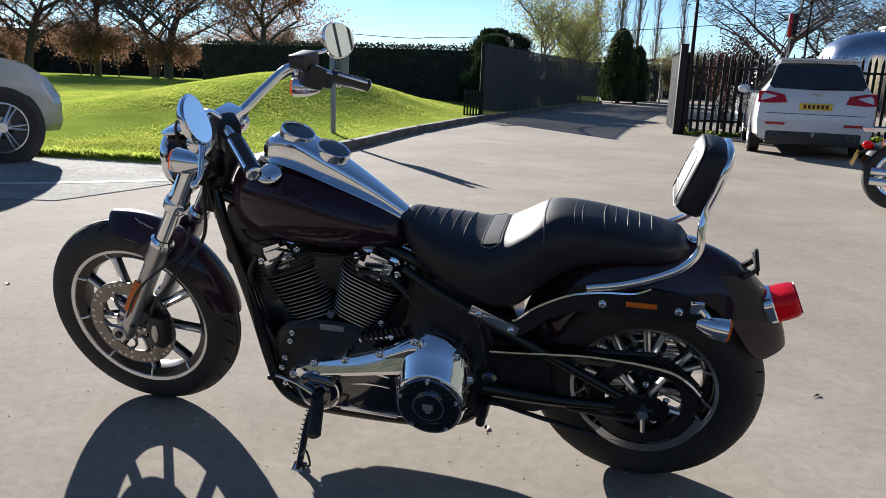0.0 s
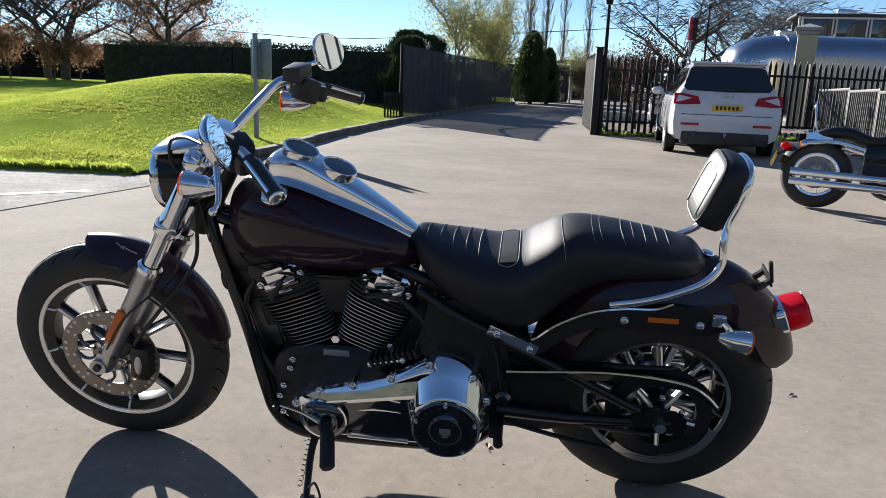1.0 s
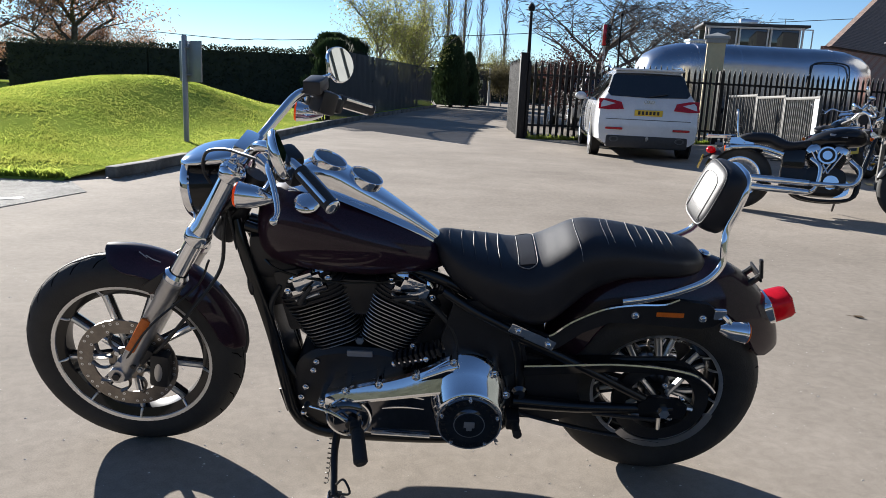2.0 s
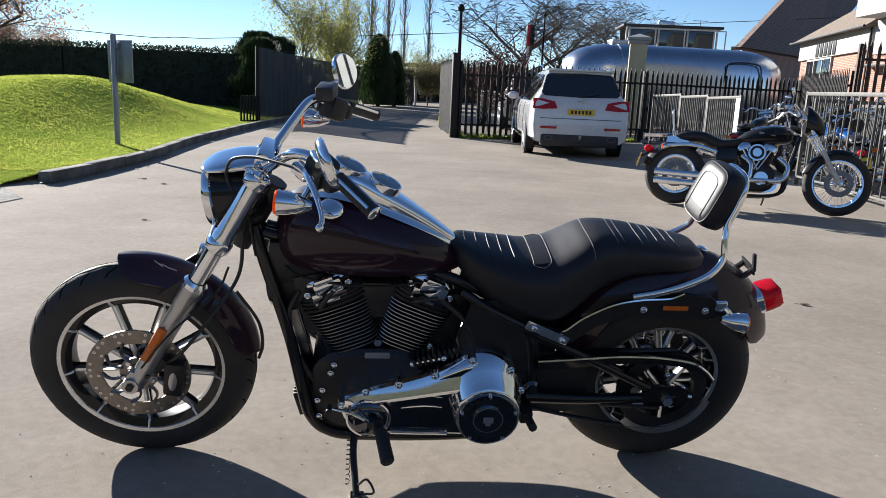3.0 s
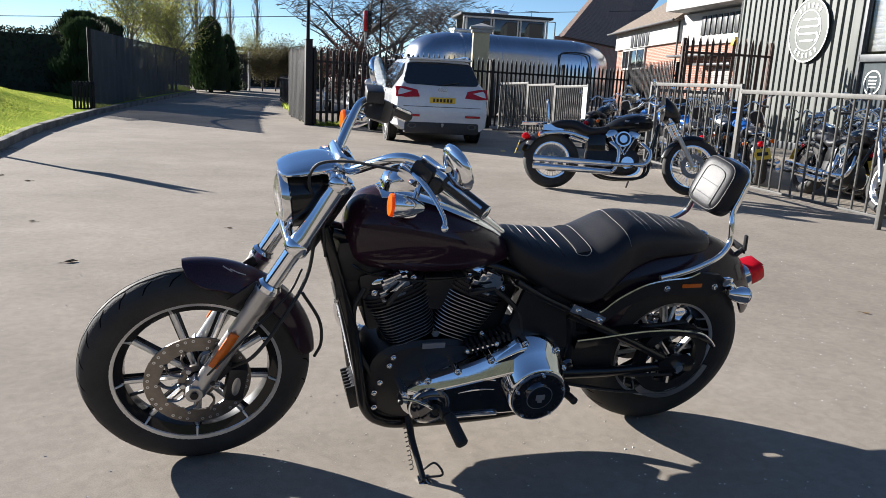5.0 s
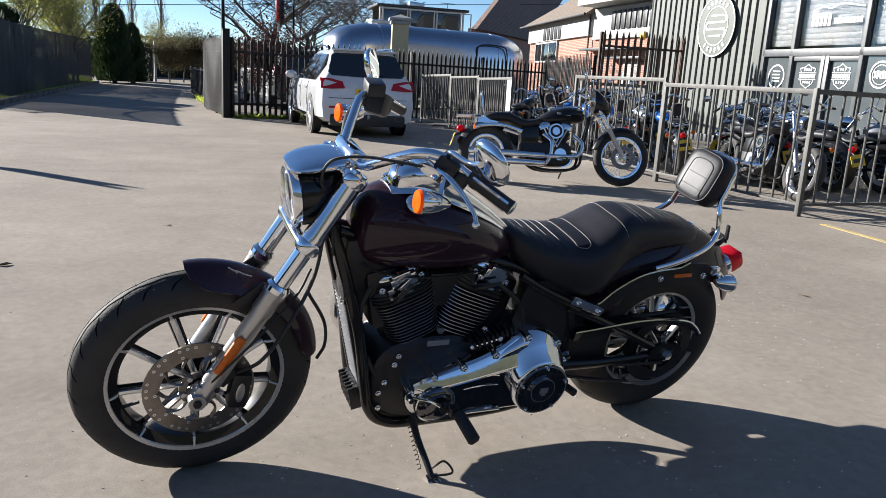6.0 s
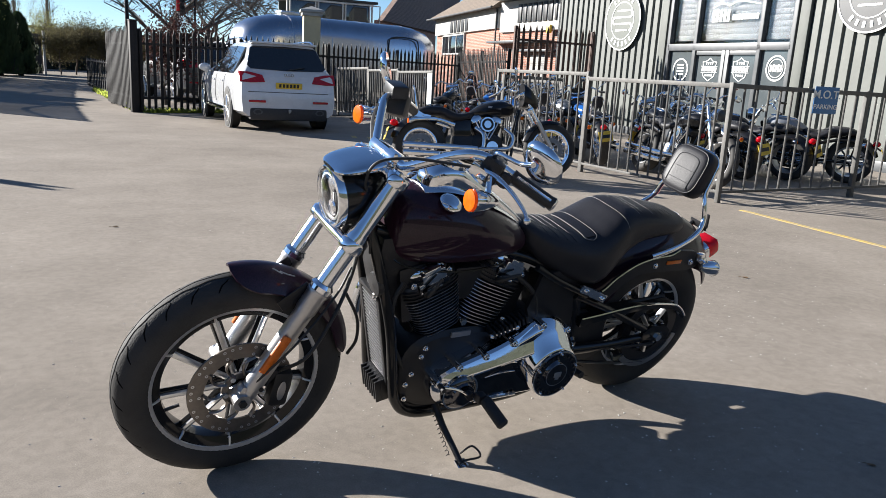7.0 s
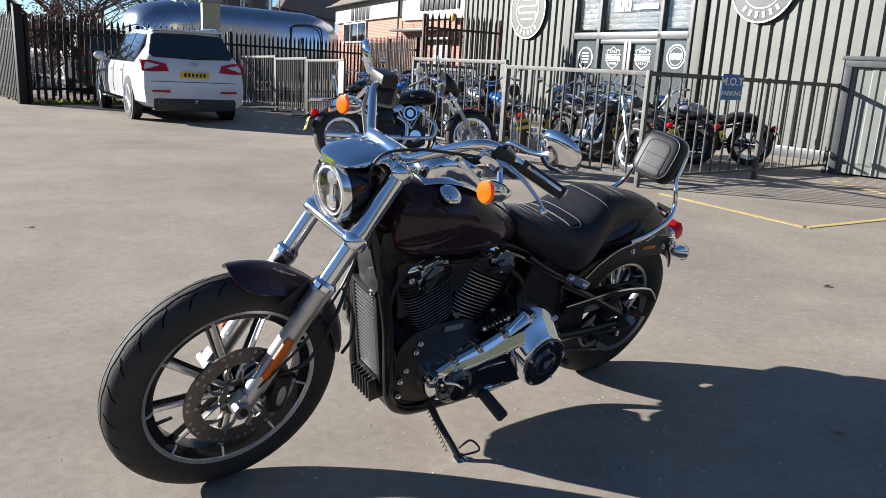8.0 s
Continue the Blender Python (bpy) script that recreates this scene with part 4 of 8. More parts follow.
def round_logo(x, z, r, name, label, inner=DARK_VINYL):
    """A round emblem of rings and plain bars."""
    root = thing(name, WALL @ pose(x, -0.055, z, 90), label, "wall emblem")
    part("disc", disc_geo(r, 0.02, pose(0, 0, 0), 48), inner, root)
    part("outer_ring", ring(r * 0.955, r, pose(0, 0, 0.022), 56), DECAL, root)
    part("inner_ring", ring(r * 0.615, r * 0.645, pose(0, 0, 0.022), 48), DECAL, root)
    for k in range(4):
        yy = r * (0.34 - 0.22 * k)
        w = r * (0.62 if k in (1, 2) else 0.5)
        part("bar", block(w * 1.35, r * 0.058, 0.006, pose(r * 0.02 * (1 - 2 * (k % 2)), yy, 0.026), 0.002), DECAL, root)
    for sx, y0 in ((1, 0.23), (-1, 0.01), (1, -0.21)):
        part("bar_end", lathe([(r * 0.075, 0), (r * 0.15, 0), (r * 0.15, 0.006), (r * 0.075, 0.006)], pose(sx * r * 0.42, y0 * r, 0.023, 0, 0, -90 if sx > 0 else 90), 12, closed=True, arc=0.5), DECAL, root)
    for a0 in (52, 232):
        for k in range(6):
            a = radians(a0 + k * 15.5)
            part("mark", block(r * 0.085, r * 0.16, 0.006, pose(0, 0, 0.026, 0, 0, math.degrees(a) - 90) @ pose(0, r * 0.79, 0), 0.003), DECAL, root)
    return root


round_logo(-6.32, 2.76, 0.72, "wall_emblem", "white round emblem on dark disc fixed to ribbed cladding", SHED_GREEN)
round_logo(0.60, 2.98, 0.69, "wall_emblem", "white round emblem on dark disc fixed to ribbed cladding")


def decal(x, z, kind):
    root = thing("window_decal", WALL @ pose(x, 0.008, z, 90) @ Matrix.Scale(0.70 if kind == "banner" else 0.76, 4), "white vinyl emblem stuck on dark window glass", "decal")
    if kind == "round":
        part("outer_ring", ring(0.29, 0.33, pose(0, 0, 0), 40), DECAL, root)
        part("inner_ring", ring(0.225, 0.24, pose(0, 0, 0), 40), DECAL, root)
        for k in range(5):
            part("bar", block(0.06, 0.17 + 0.02 * (k % 2), 0.005, pose(-0.16 + 0.08 * k, 0, 0.003), 0.002), DECAL, root)
    elif kind == "loops":
        part("outer_ring", ring(0.29, 0.33, pose(0, 0, 0), 40), DECAL, root)
        for k in range(4):
            part("bar", block(0.3, 0.035, 0.005, pose(0, 0.14 - 0.09 * k, 0.003), 0.002), DECAL, root)
    elif kind == "shield":
        for k in range(11):
            part("bar", block(0.038, 0.11, 0.005, pose(-0.275 + 0.055 * k, 0, 0.003), 0.002), DECAL, root)
        for y in (0.085, -0.085):
            part("rule", block(0.64, 0.016, 0.005, pose(0, y, 0.003), 0.002), DECAL, root)
        for pts_ in ([(-0.24, 0.10), (-0.28, 0.2), (-0.12, 0.23), (0, 0.31), (0.12, 0.23), (0.28, 0.2), (0.24, 0.10)], [(-0.24, -0.10), (-0.2, -0.2), (0, -0.32), (0.2, -0.2), (0.24, -0.10)]):
            part("crest", tube([(a, b, 0.003) for a, b in pts_], 0.014, 5, 1, 0.3), DECAL, root)
        for k in range(4):
            part("bar", block(0.045, 0.07, 0.005, pose(-0.12 + 0.08 * k, 0.165, 0.003), 0.002), DECAL, root)
            part("bar", block(0.045, 0.06, 0.005, pose(-0.12 + 0.08 * k, -0.165, 0.003), 0.002), DECAL, root)
    else:
        for k in range(5):
            part("bar", block(0.11, 0.36, 0.005, pose(-0.72 + 0.155 * k, 0, 0.003), 0.002), DECAL, root)
        for k in range(9):
            part("bar", block(0.09, 0.16, 0.005, pose(0.12 + 0.115 * k, -0.06, 0.003), 0.002), DECAL, root)
        part("ridge", tube([(-0.8, 0.25, 0.003), (-0.4, 0.36, 0.003), (-0.1, 0.3, 0.003), (0.3, 0.4, 0.003), (1.1, 0.28, 0.003)], 0.022, 5, 5, 0.2), DECAL, root)


decal(-4.06, 1.61, "loops")
decal(-3.14, 1.63, "shield")
decal(-2.24, 1.64, "shield")
decal(-1.31, 1.68, "round")
decal(-2.70, 2.74, "banner")

# ---- brick shop set back beyond the showroom ----
shop = thing("brick_shop", basis(-W, -N, Z, Vector((19.8, 20.0, 0))), "red brick shop with white fascia boards and brown tiled roofs", "building")
part("wall", block(8.0, 0.3, 3.4, pose(-6.0, 0.25, 1.7)), BRICK, shop, "red brick wall")
part("sign_band", block(6.6, 0.2, 1.36, pose(-6.45, 0.06, 3.95), 0.03), RENDER_WHITE, shop, "white painted sign band")
part("upper_box", block(6.4, 2.6, 3.2, pose(-6.55, 0.35, 6.3), 0.04), RENDER_WHITE, shop, "white rendered upper storey overhanging the sign")
part("canopy", block(4.9, 0.7, 0.10, pose(-7.5, -0.25, 2.80), 0.02), ANTHRACITE, shop, "thin dark canopy")
part("canopy", block(3.0, 0.5, 0.09, pose(-6.3, -0.15, 2.42), 0.02), ANTHRACITE, shop, "thin dark canopy")
part("doorway", block(3.6, 0.2, 1.15, pose(-6.9, 0.06, 0.55), 0.01), CAR_GLASS, shop)
for k in range(12):
    part("shutter_slat", block(1.4, 0.06, 0.085, pose(-6.1, 0.08, 1.18 + 0.095 * k, 12), 0.012), RENDER_WHITE, shop)
part("burglar_alarm", block(0.26, 0.14, 0.34, pose(-5.12, -0.12, 3.30), 0.04), PLATE_Y, shop, "yellow alarm box")
for k in range(8):
    part("letter_block", block(0.30 if k < 7 else 0.14, 0.05, 0.80, pose(-7.82 + 0.44 * k, -0.07, 4.05), 0.03), SATIN_BLACK, shop)
# lower wing with its own sign, turned back a little
WING = pose(-10.0, 0.05, 0, 0, 0, -8.2)
part("wing_wall", block(11.8, 0.3, 3.5, WING @ pose(-5.9, 0.25, 1.75)), BRICK, shop, "red brick wall")
part("fascia", block(11.7, 0.2, 0.95, WING @ pose(-5.85, 0.03, 3.96), 0.02), RENDER_WHITE, shop, "white fascia board")
part("wing_window", block(4.4, 0.1, 1.05, WING @ pose(-7.9, 0.07, 2.92), 0.01), CAR_GLASS, shop, "dark shop window")
part("window_frame", join(*[block(0.09, 0.14, 1.1, WING @ pose(x, 0.06, 2.92), 0.01) for x in (-10.1, -8.7, -7.2, -5.7)] + [block(4.5, 0.14, 0.09, WING @ pose(-7.9, 0.06, z), 0.01) for z in (2.38, 3.42)]), RENDER_WHITE, shop)
for k in range(5):
    part("letter_block", block(0.46, 0.05, 0.66, WING @ pose(-7.95 + 0.72 * k, -0.09, 3.86), 0.04), SATIN_BLACK, shop)
slope = [(0.2, -0.45, 4.44), (-12.2, -0.45, 4.44), (-4.8, 4.6, 8.2), (0.2, 4.6, 8.2), (0.2, 4.6, 4.44), (-12.2, 4.6, 4.44)]
part("wing_roof", ([WING @ Vector(p) for p in slope], [(0, 1, 2, 3), (4, 5, 1, 0), (3, 2, 5, 4), (0, 3, 4), (1, 5, 2)]), ROOF_TAN, shop, "pale brown tiled roof slope", angle=0)
part("gutter", tube([WING @ Vector((0.2, -0.50, 4.42)), WING @ Vector((-12.2, -0.50, 4.42))], 0.06, 8, 1), PLASTIC, shop)
part("downpipe", tube([WING @ Vector((-0.1, -0.12, 0.1)), WING @ Vector((-0.1, -0.12, 4.4))], 0.045, 8, 1), PLASTIC, shop)
# gabled side range beyond
side = [(23.4 + 1.5 * (x - 23.4), 1.5 * (y + 16.45) - 16.45, 1.2 + 1.5 * (z - 1.2)) for x, y, z in ((-11.5, -5.0, 3.50), (-18.5, 0.9, 3.50), (-33.6, 9.8, 8.27), (-36.0, 9.0, 10.6), (-24.06, 1.9, 8.02), (-19.1, -0.8, 6.24))]
part("side_roof", (side + [(x - 0.35, y - 0.4, z - 0.15) for x, y, z in side], [tuple(range(6)), tuple(range(11, 5, -1))] + [(k, (k + 1) % 6, (k + 1) % 6 + 6, k + 6) for k in range(6)]), ROOF_TILE, shop, "dark brown tiled roof", angle=0)
sa, sb = Vector(side[0]), Vector(side[1])
part("side_wall", block((sb - sa).length, 0.3, sa.z, pose((sa.x + sb.x) / 2, (sa.y + sb.y) / 2, sa.z / 2, 0, 0, math.degrees(math.atan2(sb.y - sa.y, sb.x - sa.x))) @ pose(0, 0.5, 0)), BRICK, shop, "red brick side wall")

# pale ribbed store at the end of the railing
shed = thing("store_shed", Matrix.Translation((9.82, 4.98, 0)) @ pose(0, 0, 0, 0, 0, 6), "pale green-grey ribbed metal store with dark edge trim", "shed")
v, x = [], 0.0
while x < 4.0:
    v += [(x, 0.0), (x + 0.10, 0.0), (x + 0.115, 0.014), (x + 0.185, 0.014)]
    x += 0.2
n = len(v)
part("side_sheet", ([(-b, -a, 0.03) for a, b in v] + [(-b, -a, 1.58) for a, b in v], [(i, i + 1, n + i + 1, n + i) for i in range(n - 1)]), SHED_PALE, shed, "pale ribbed sheet", angle=0)
part("body", block(3.0, 4.0, 1.56, pose(1.54, -2.0, 0.80), 0.01), SHED_GREEN, shed)
part("roof", block(3.2, 4.2, 0.06, pose(1.52, -2.0, 1.64), 0.015), ANTHRACITE, shed)
part("fascia_trim", block(0.05, 4.1, 0.10, pose(-0.04, -2.0, 1.57), 0.01), ANTHRACITE, shed)
part("corner_trim", block(0.08, 0.10, 1.6, pose(-0.02, 0.0, 0.8), 0.01), ANTHRACITE, shed)

# ---- silver trailer, pillar and roof-top cabin beyond the fence ----
ta, tb = Vector((7.35, 25.6, 0)), Vector((15.1, 25.9, 0))
td = (tb - ta).normalized()
trailer = thing("silver_trailer", basis(td, Vector((-td.y, td.x, 0)), Z, ta), "long rounded polished aluminium caravan trailer", "trailer")
TL = (tb - ta).length
rings = []
for s, k in ((0.0, 0.30), (0.08, 0.52), (0.25, 0.70), (0.6, 0.86), (1.2, 0.97), (1.8, 1.0), (TL * 0.5, 1.0), (TL - 1.6, 1.0), (TL - 1.0, 0.96), (TL - 0.5, 0.86), (TL - 0.2, 0.72), (TL - 0.05, 0.52), (TL, 0.30)):
    rings.append([(s, x * k, 1.60 + z * k) for x, z in oval(2.5, 2.55, 28, 3.0)])
part("body", loft(rings), POLISHED, trailer)
for s in (1.6, 3.0, 4.4, 6.2):
    part("seam", tube([(s, x * 1.002, 1.60 + z * 1.002) for x, z in oval(2.5, 2.55, 28, 3.0)], 0.008, 4, 1), POLISHED, trailer)
part("door_frame", tube([(TL - 2.5, -1.26, 1.0), (TL - 2.5, -1.25, 2.1), (TL - 2.3, -1.2, 2.38), (TL - 1.4, -1.2, 2.38), (TL - 1.2, -1.24, 2.1), (TL - 1.2, -1.26, 1.0)], 0.025, 6, 4), SATIN_BLACK, trailer)
part("rooflight", block(0.7, 0.5, 0.14, pose(1.9, 0, 2.92), 0.04), POLISHED, trailer)
for s in (2.6, 3.5):
    part("wheel", disc_geo(0.35, 0.22, pose(s, -1.1, 0.35, 90), 20), RUBBER, trailer)

pillar = thing("gate_pillar", pose(8.62, 22.4, 0.05, 0, 0, -20), "cream painted square pillar with a flat cap", "pillar")
part("shaft", block(0.5, 0.5, 2.75, pose(0, 0, 1.375), 0.015), CREAM, pillar)
part("cap", join(block(0.60, 0.60, 0.10, pose(0, 0, 2.68), 0.012), block(0.70, 0.70, 0.07, pose(0, 0, 2.77), 0.012), lathe([(0.47, 0.0), (0.47, 0.015), (0.001, 0.13)], pose(0, 0, 2.80, 0, 0, 45), 4)), RENDER_WHITE, pillar, "pale moulded cap", angle=20)

ca, cb = Vector((11.45, 30.6, 0)), Vector((14.85, 29.85, 0))
cd = (cb - ca).normalized()
cabin = thing("raised_cabin", basis(cd, Vector((-cd.y, cd.x, 0)), Z, ca), "white-framed raised cabin with dark glass panels", "cabin")
CL = (cb - ca).length
part("body", block(CL, 2.2, 2.9, pose(CL / 2, 1.2, 1.45)), SHED_GREEN, cabin)
for k in range(3):
    part("glass_panel", block(CL / 3 - 0.14, 0.05, 0.92, pose(CL / 6 + k * CL / 3, 0.06, 3.40), 0.005), CAR_GLASS, cabin)
for k in range(4):
    for dx in (-0.05, 0.07):
        part("upright", block(0.06, 0.1, 1.05, pose(k * CL / 3 + dx, 0.05, 3.40), 0.008), RENDER_WHITE, cabin)
part("side_frame", join(block(0.04, 0.05, 1.0, pose(CL + 0.42, 0.05, 3.35), 0.008), block(0.42, 0.05, 0.04, pose(CL + 0.22, 0.05, 3.85), 0.008)), RENDER_WHITE, cabin)
part("head_rail", block(CL + 0.1, 0.08, 0.07, pose(CL / 2, 0.0, 3.86), 0.01), RENDER_WHITE, cabin)
part("roof_edge", block(CL + 0.5, 2.5, 0.10, pose(CL / 2 + 0.05, 1.2, 3.97), 0.02), SATIN_BLACK, cabin)
part("sill", block(CL, 0.2, 0.12, pose(CL / 2, 0.05, 2.90), 0.01), SATIN_BLACK, cabin)
part("back_panel", block(CL, 0.1, 1.0, pose(CL / 2, 2.2, 3.40)), SHED_GREEN, cabin)
part("vent", block(0.7, 0.5, 0.26, pose(CL * 0.48, 1.0, 4.12, 0, 4, 0), 0.05), POLISHED, cabin)
part("aerial", join(tube([(CL - 0.5, 0.6, 4.0), (CL - 0.5, 0.6, 4.3)], 0.012, 5, 1), tube([(CL - 0.8, 0.6, 4.28), (CL - 0.2, 0.6, 4.28)], 0.012, 5, 1)), SATIN_BLACK, cabin)

# ---- grit and leaves on the tarmac ----
v, f = [], []
for _ in range(5200):
    x, y = rng.gauss(0.6, 2.4), rng.gauss(2.2, 1.8)
    if noise.noise(Vector((x * 1.3, y * 1.3, 5))) < rng.uniform(-0.6, 0.3):
        continue
    r = 0.0012 + 0.0048 * rng.random() ** 2.5
    k = len(v)
    v += [(x - r, y - r * 0.6, 0), (x + r, y - r * 0.5, 0), (x + r * 0.3, y + r, 0), (x, y, r * 0.4)]
    f += [(k, k + 1, k + 3), (k + 1, k + 2, k + 3), (k + 2, k, k + 3)]
tagged(part("grit", (v, f), STONE, angle=0), "loose pale grit scattered on the tarmac", "grit", kind="stuff")


def dead_leaf(x, y, s, turn):
    root = thing("fallen_leaf", pose(x, y, 0.001, 0, 0, turn), "small dry curled brown leaf on tarmac", "leaf", "fallen leaves")
    part("blade", ([(-s, 0, 0.002), (-s * 0.3, -s * 0.45, s * 0.25), (s * 0.5, -s * 0.35, s * 0.2), (s, 0, s * 0.1), (s * 0.4, s * 0.4, s * 0.3), (-s * 0.4, s * 0.4, s * 0.18), (0, 0, 0.0)], [(0, 1, 6), (1, 2, 6), (2, 3, 6), (3, 4, 6), (4, 5, 6), (5, 0, 6)]), LEAF_DRY, root, angle=0)
    part("stalk", tube([(-s * 1.7, 0, 0.002), (-s, 0, 0.003)], 0.0012, 4, 1), LEAF_DRY, root)


for x, y, s in ((-1.53, 5.25, 0.045), (0.18, 2.62, 0.02), (1.5, 4.6, 0.03), (2.4, 4.2, 0.035), (-1.9, 6.6, 0.03), (2.15, 1.3, 0.02), (1.35, 3.2, 0.018), (-2.5, 9.2, 0.04), (-2.2, 8.8, 0.035), (-0.5, 6.2, 0.025), (0.9, 1.55, 0.016), (3.0, 2.4, 0.03), (-2.4, 3.6, 0.025), (-2.75, 10.5, 0.04), (2.8, 3.3, 0.025)):
    dead_leaf(x, y, s, rng.uniform(0, 360))

# ---- the motorcycle in front ----
AXLE = Euler((radians(-90), 0, 0)).to_matrix().to_4x4()     # turns z into the axle's way, to the left


def tyre_profile(R, r, w, crown):
    """Closed outline of a tyre's section: tread, shoulders, sidewalls, bead."""
    out = []
    n = 14
    for i in range(n + 1):
        a = -1 + 2 * i / n
        out.append((R - crown * abs(a) ** 2.2, a * w * 0.46))
    h = R - crown - r
    out += [(r + h * 0.72, w * 0.5), (r + h * 0.4, w * 0.485), (r + h * 0.12, w * 0.43), (r, w * 0.40)]
    out += [(r, -w * 0.40), (r + h * 0.12, -w * 0.43), (r + h * 0.4, -w * 0.485), (r + h * 0.72, -w * 0.5)]
    return out


def tread_cuts(R, w, crown, n, m):
    """Short slanted slashes on both shoulders and a wavy groove beside the middle, flush in the tread."""
    out = []

    def ribbon(line, wide):
        rings = []
        for i, (u, a) in enumerate(line):
            rr = R - crown * abs(u) ** 2.2
            half = wide[i] / R
            rings.append([m @ Vector(((rr + e) * math.cos(a + k), (rr + e) * math.sin(a + k), u * w * 0.46)) for k, e in ((-half, 0.0005), (half, 0.0005), (half, -0.002), (-half, -0.002))])
        out.append(loft(rings))

    for k in range(n):
        for s in (1, -1):
            a0 = 2 * math.pi * (k + (0.5 if s < 0 else 0)) / n
            ribbon([(s * (0.36 + 0.13 * i), a0 + 0.022 * i + (0.02 if i > 1 else 0)) for i in range(5)], (0.0012, 0.0026, 0.0028, 0.0026, 0.0014))
    for s in (1, -1):
        rings = []
        for k in range(n * 4 + 1):
            a = 2 * math.pi * k / (n * 4)
            u = s * (0.17 + 0.035 * (1, 0.3, -1, -0.3)[k % 4])
            rr = R - crown * abs(u) ** 2.2
            rings.append([m @ Vector(((rr + e) * math.cos(a), (rr + e) * math.sin(a), u * w * 0.46 + y)) for y, e in ((-0.0018, 0.0005), (0.0018, 0.0005), (0.0018, -0.002), (-0.0018, -0.002))])
        out.append(loft(rings, caps=False))
    return join(*out)


def cast_wheel(parent, cx, cz, R, w, r, spokes, name, split, hub_r, twist, dish=0.02):
    """Tyre, rim with a machined lip, forked cast spokes and hub; its axle lies along y."""
    m = pose(cx, 0, cz) @ AXLE
    wheel = new(name)
    wheel.parent = parent
    tagged(wheel, "black cast wheel with a bright machined rim edge")
    crown = 0.030 if w < 0.14 else 0.034
    part("tyre", lathe(tyre_profile(R, r - 0.006, w, crown), m, 96, closed=True), RUBBER, wheel, "black road tyre with slanted tread grooves")
    part("tread_groove", tread_cuts(R, w, crown, 26, m), GROOVE, wheel)
    hw = w * 0.40
    part("rim", lathe([(r, -hw), (r + 0.004, -hw + 0.006), (r - 0.012, -hw + 0.016), (r - 0.030, -hw * 0.5), (r - 0.034, 0), (r - 0.030, hw * 0.5), (r - 0.012, hw - 0.016), (r + 0.004, hw - 0.006), (r, hw), (r - 0.010, hw - 0.004), (r - 0.040, hw * 0.5), (r - 0.044, 0), (r - 0.040, -hw * 0.5), (r - 0.010, -hw + 0.004)], m, 80, closed=True), GLOSS_BLACK, wheel)
    for s in (1, -1):
        part("rim_edge", lathe([(r - 0.015, s * (hw - 0.003)), (r - 0.0005, s * (hw + 0.002)), (r + 0.0045, s * (hw - 0.003)), (r - 0.016, s * (hw - 0.008))], m, 80, closed=True), ALLOY, wheel, "bright machined rim edge")
    part("hub", lathe([(0.012, -hw - 0.012), (hub_r * 0.8, -hw - 0.012), (hub_r, -hw * 0.6), (hub_r * 0.8, 0), (hub_r, hw * 0.6), (hub_r * 0.8, hw + 0.012), (0.012, hw + 0.012)], m, 32), GLOSS_BLACK, wheel)
    rr = r - 0.036
    for k in range(spokes):
        a = 2 * math.pi * k / spokes + twist
        for sgn in ((1, -1) if split else (0,)):
            b = a + sgn * 0.5 * split
            c0, c1 = Vector((math.cos(a), math.sin(a), 0)), Vector((math.cos(b), math.sin(b), 0))
            p0 = c0 * hub_r * 0.85 + Z * dish
            p1 = c0 * (hub_r + (rr - hub_r) * 0.45) * (1 if not split else 1) + (c1 - c0) * 0.06 + Z * dish * 0.7
            p2 = c1 * rr
            line = [m @ p0, m @ p1, m @ p2]
            part("spoke", tube(line, [0.017, 0.0115, 0.0125], 8, 4, 1.35), GLOSS_BLACK, wheel)
            edge = [m @ (p0 * 1.02 + Z * 0.016), m @ (p1 + Z * 0.0145), m @ (p2 * 0.985 + Z * 0.014), m @ (c1 * (r - 0.034) + Z * (hw * 0.62)), m @ (c1 * (r - 0.010) + Z * (hw - 0.004))]
            part("spoke_edge", tube(edge, [0.0095, 0.0085, 0.009, 0.0045, 0.003], 8, 3), ALLOY, wheel, "machined spoke edge")
    part("valve", tube([m @ Vector(((rr + 0.002) * math.cos(twist + 0.25), (rr + 0.002) * math.sin(twist + 0.25), 0.012)), m @ Vector(((rr - 0.045) * math.cos(twist + 0.25), (rr - 0.045) * math.sin(twist + 0.25), 0.02))], 0.005, 6, 1), SATIN_BLACK, wheel)
    return wheel


def ring_plate(r0, r1, y, th, centre, seg=64):
    return lathe([(r0, y), (r1, y), (r1, y + th), (r0, y + th)], centre, seg, closed=True)


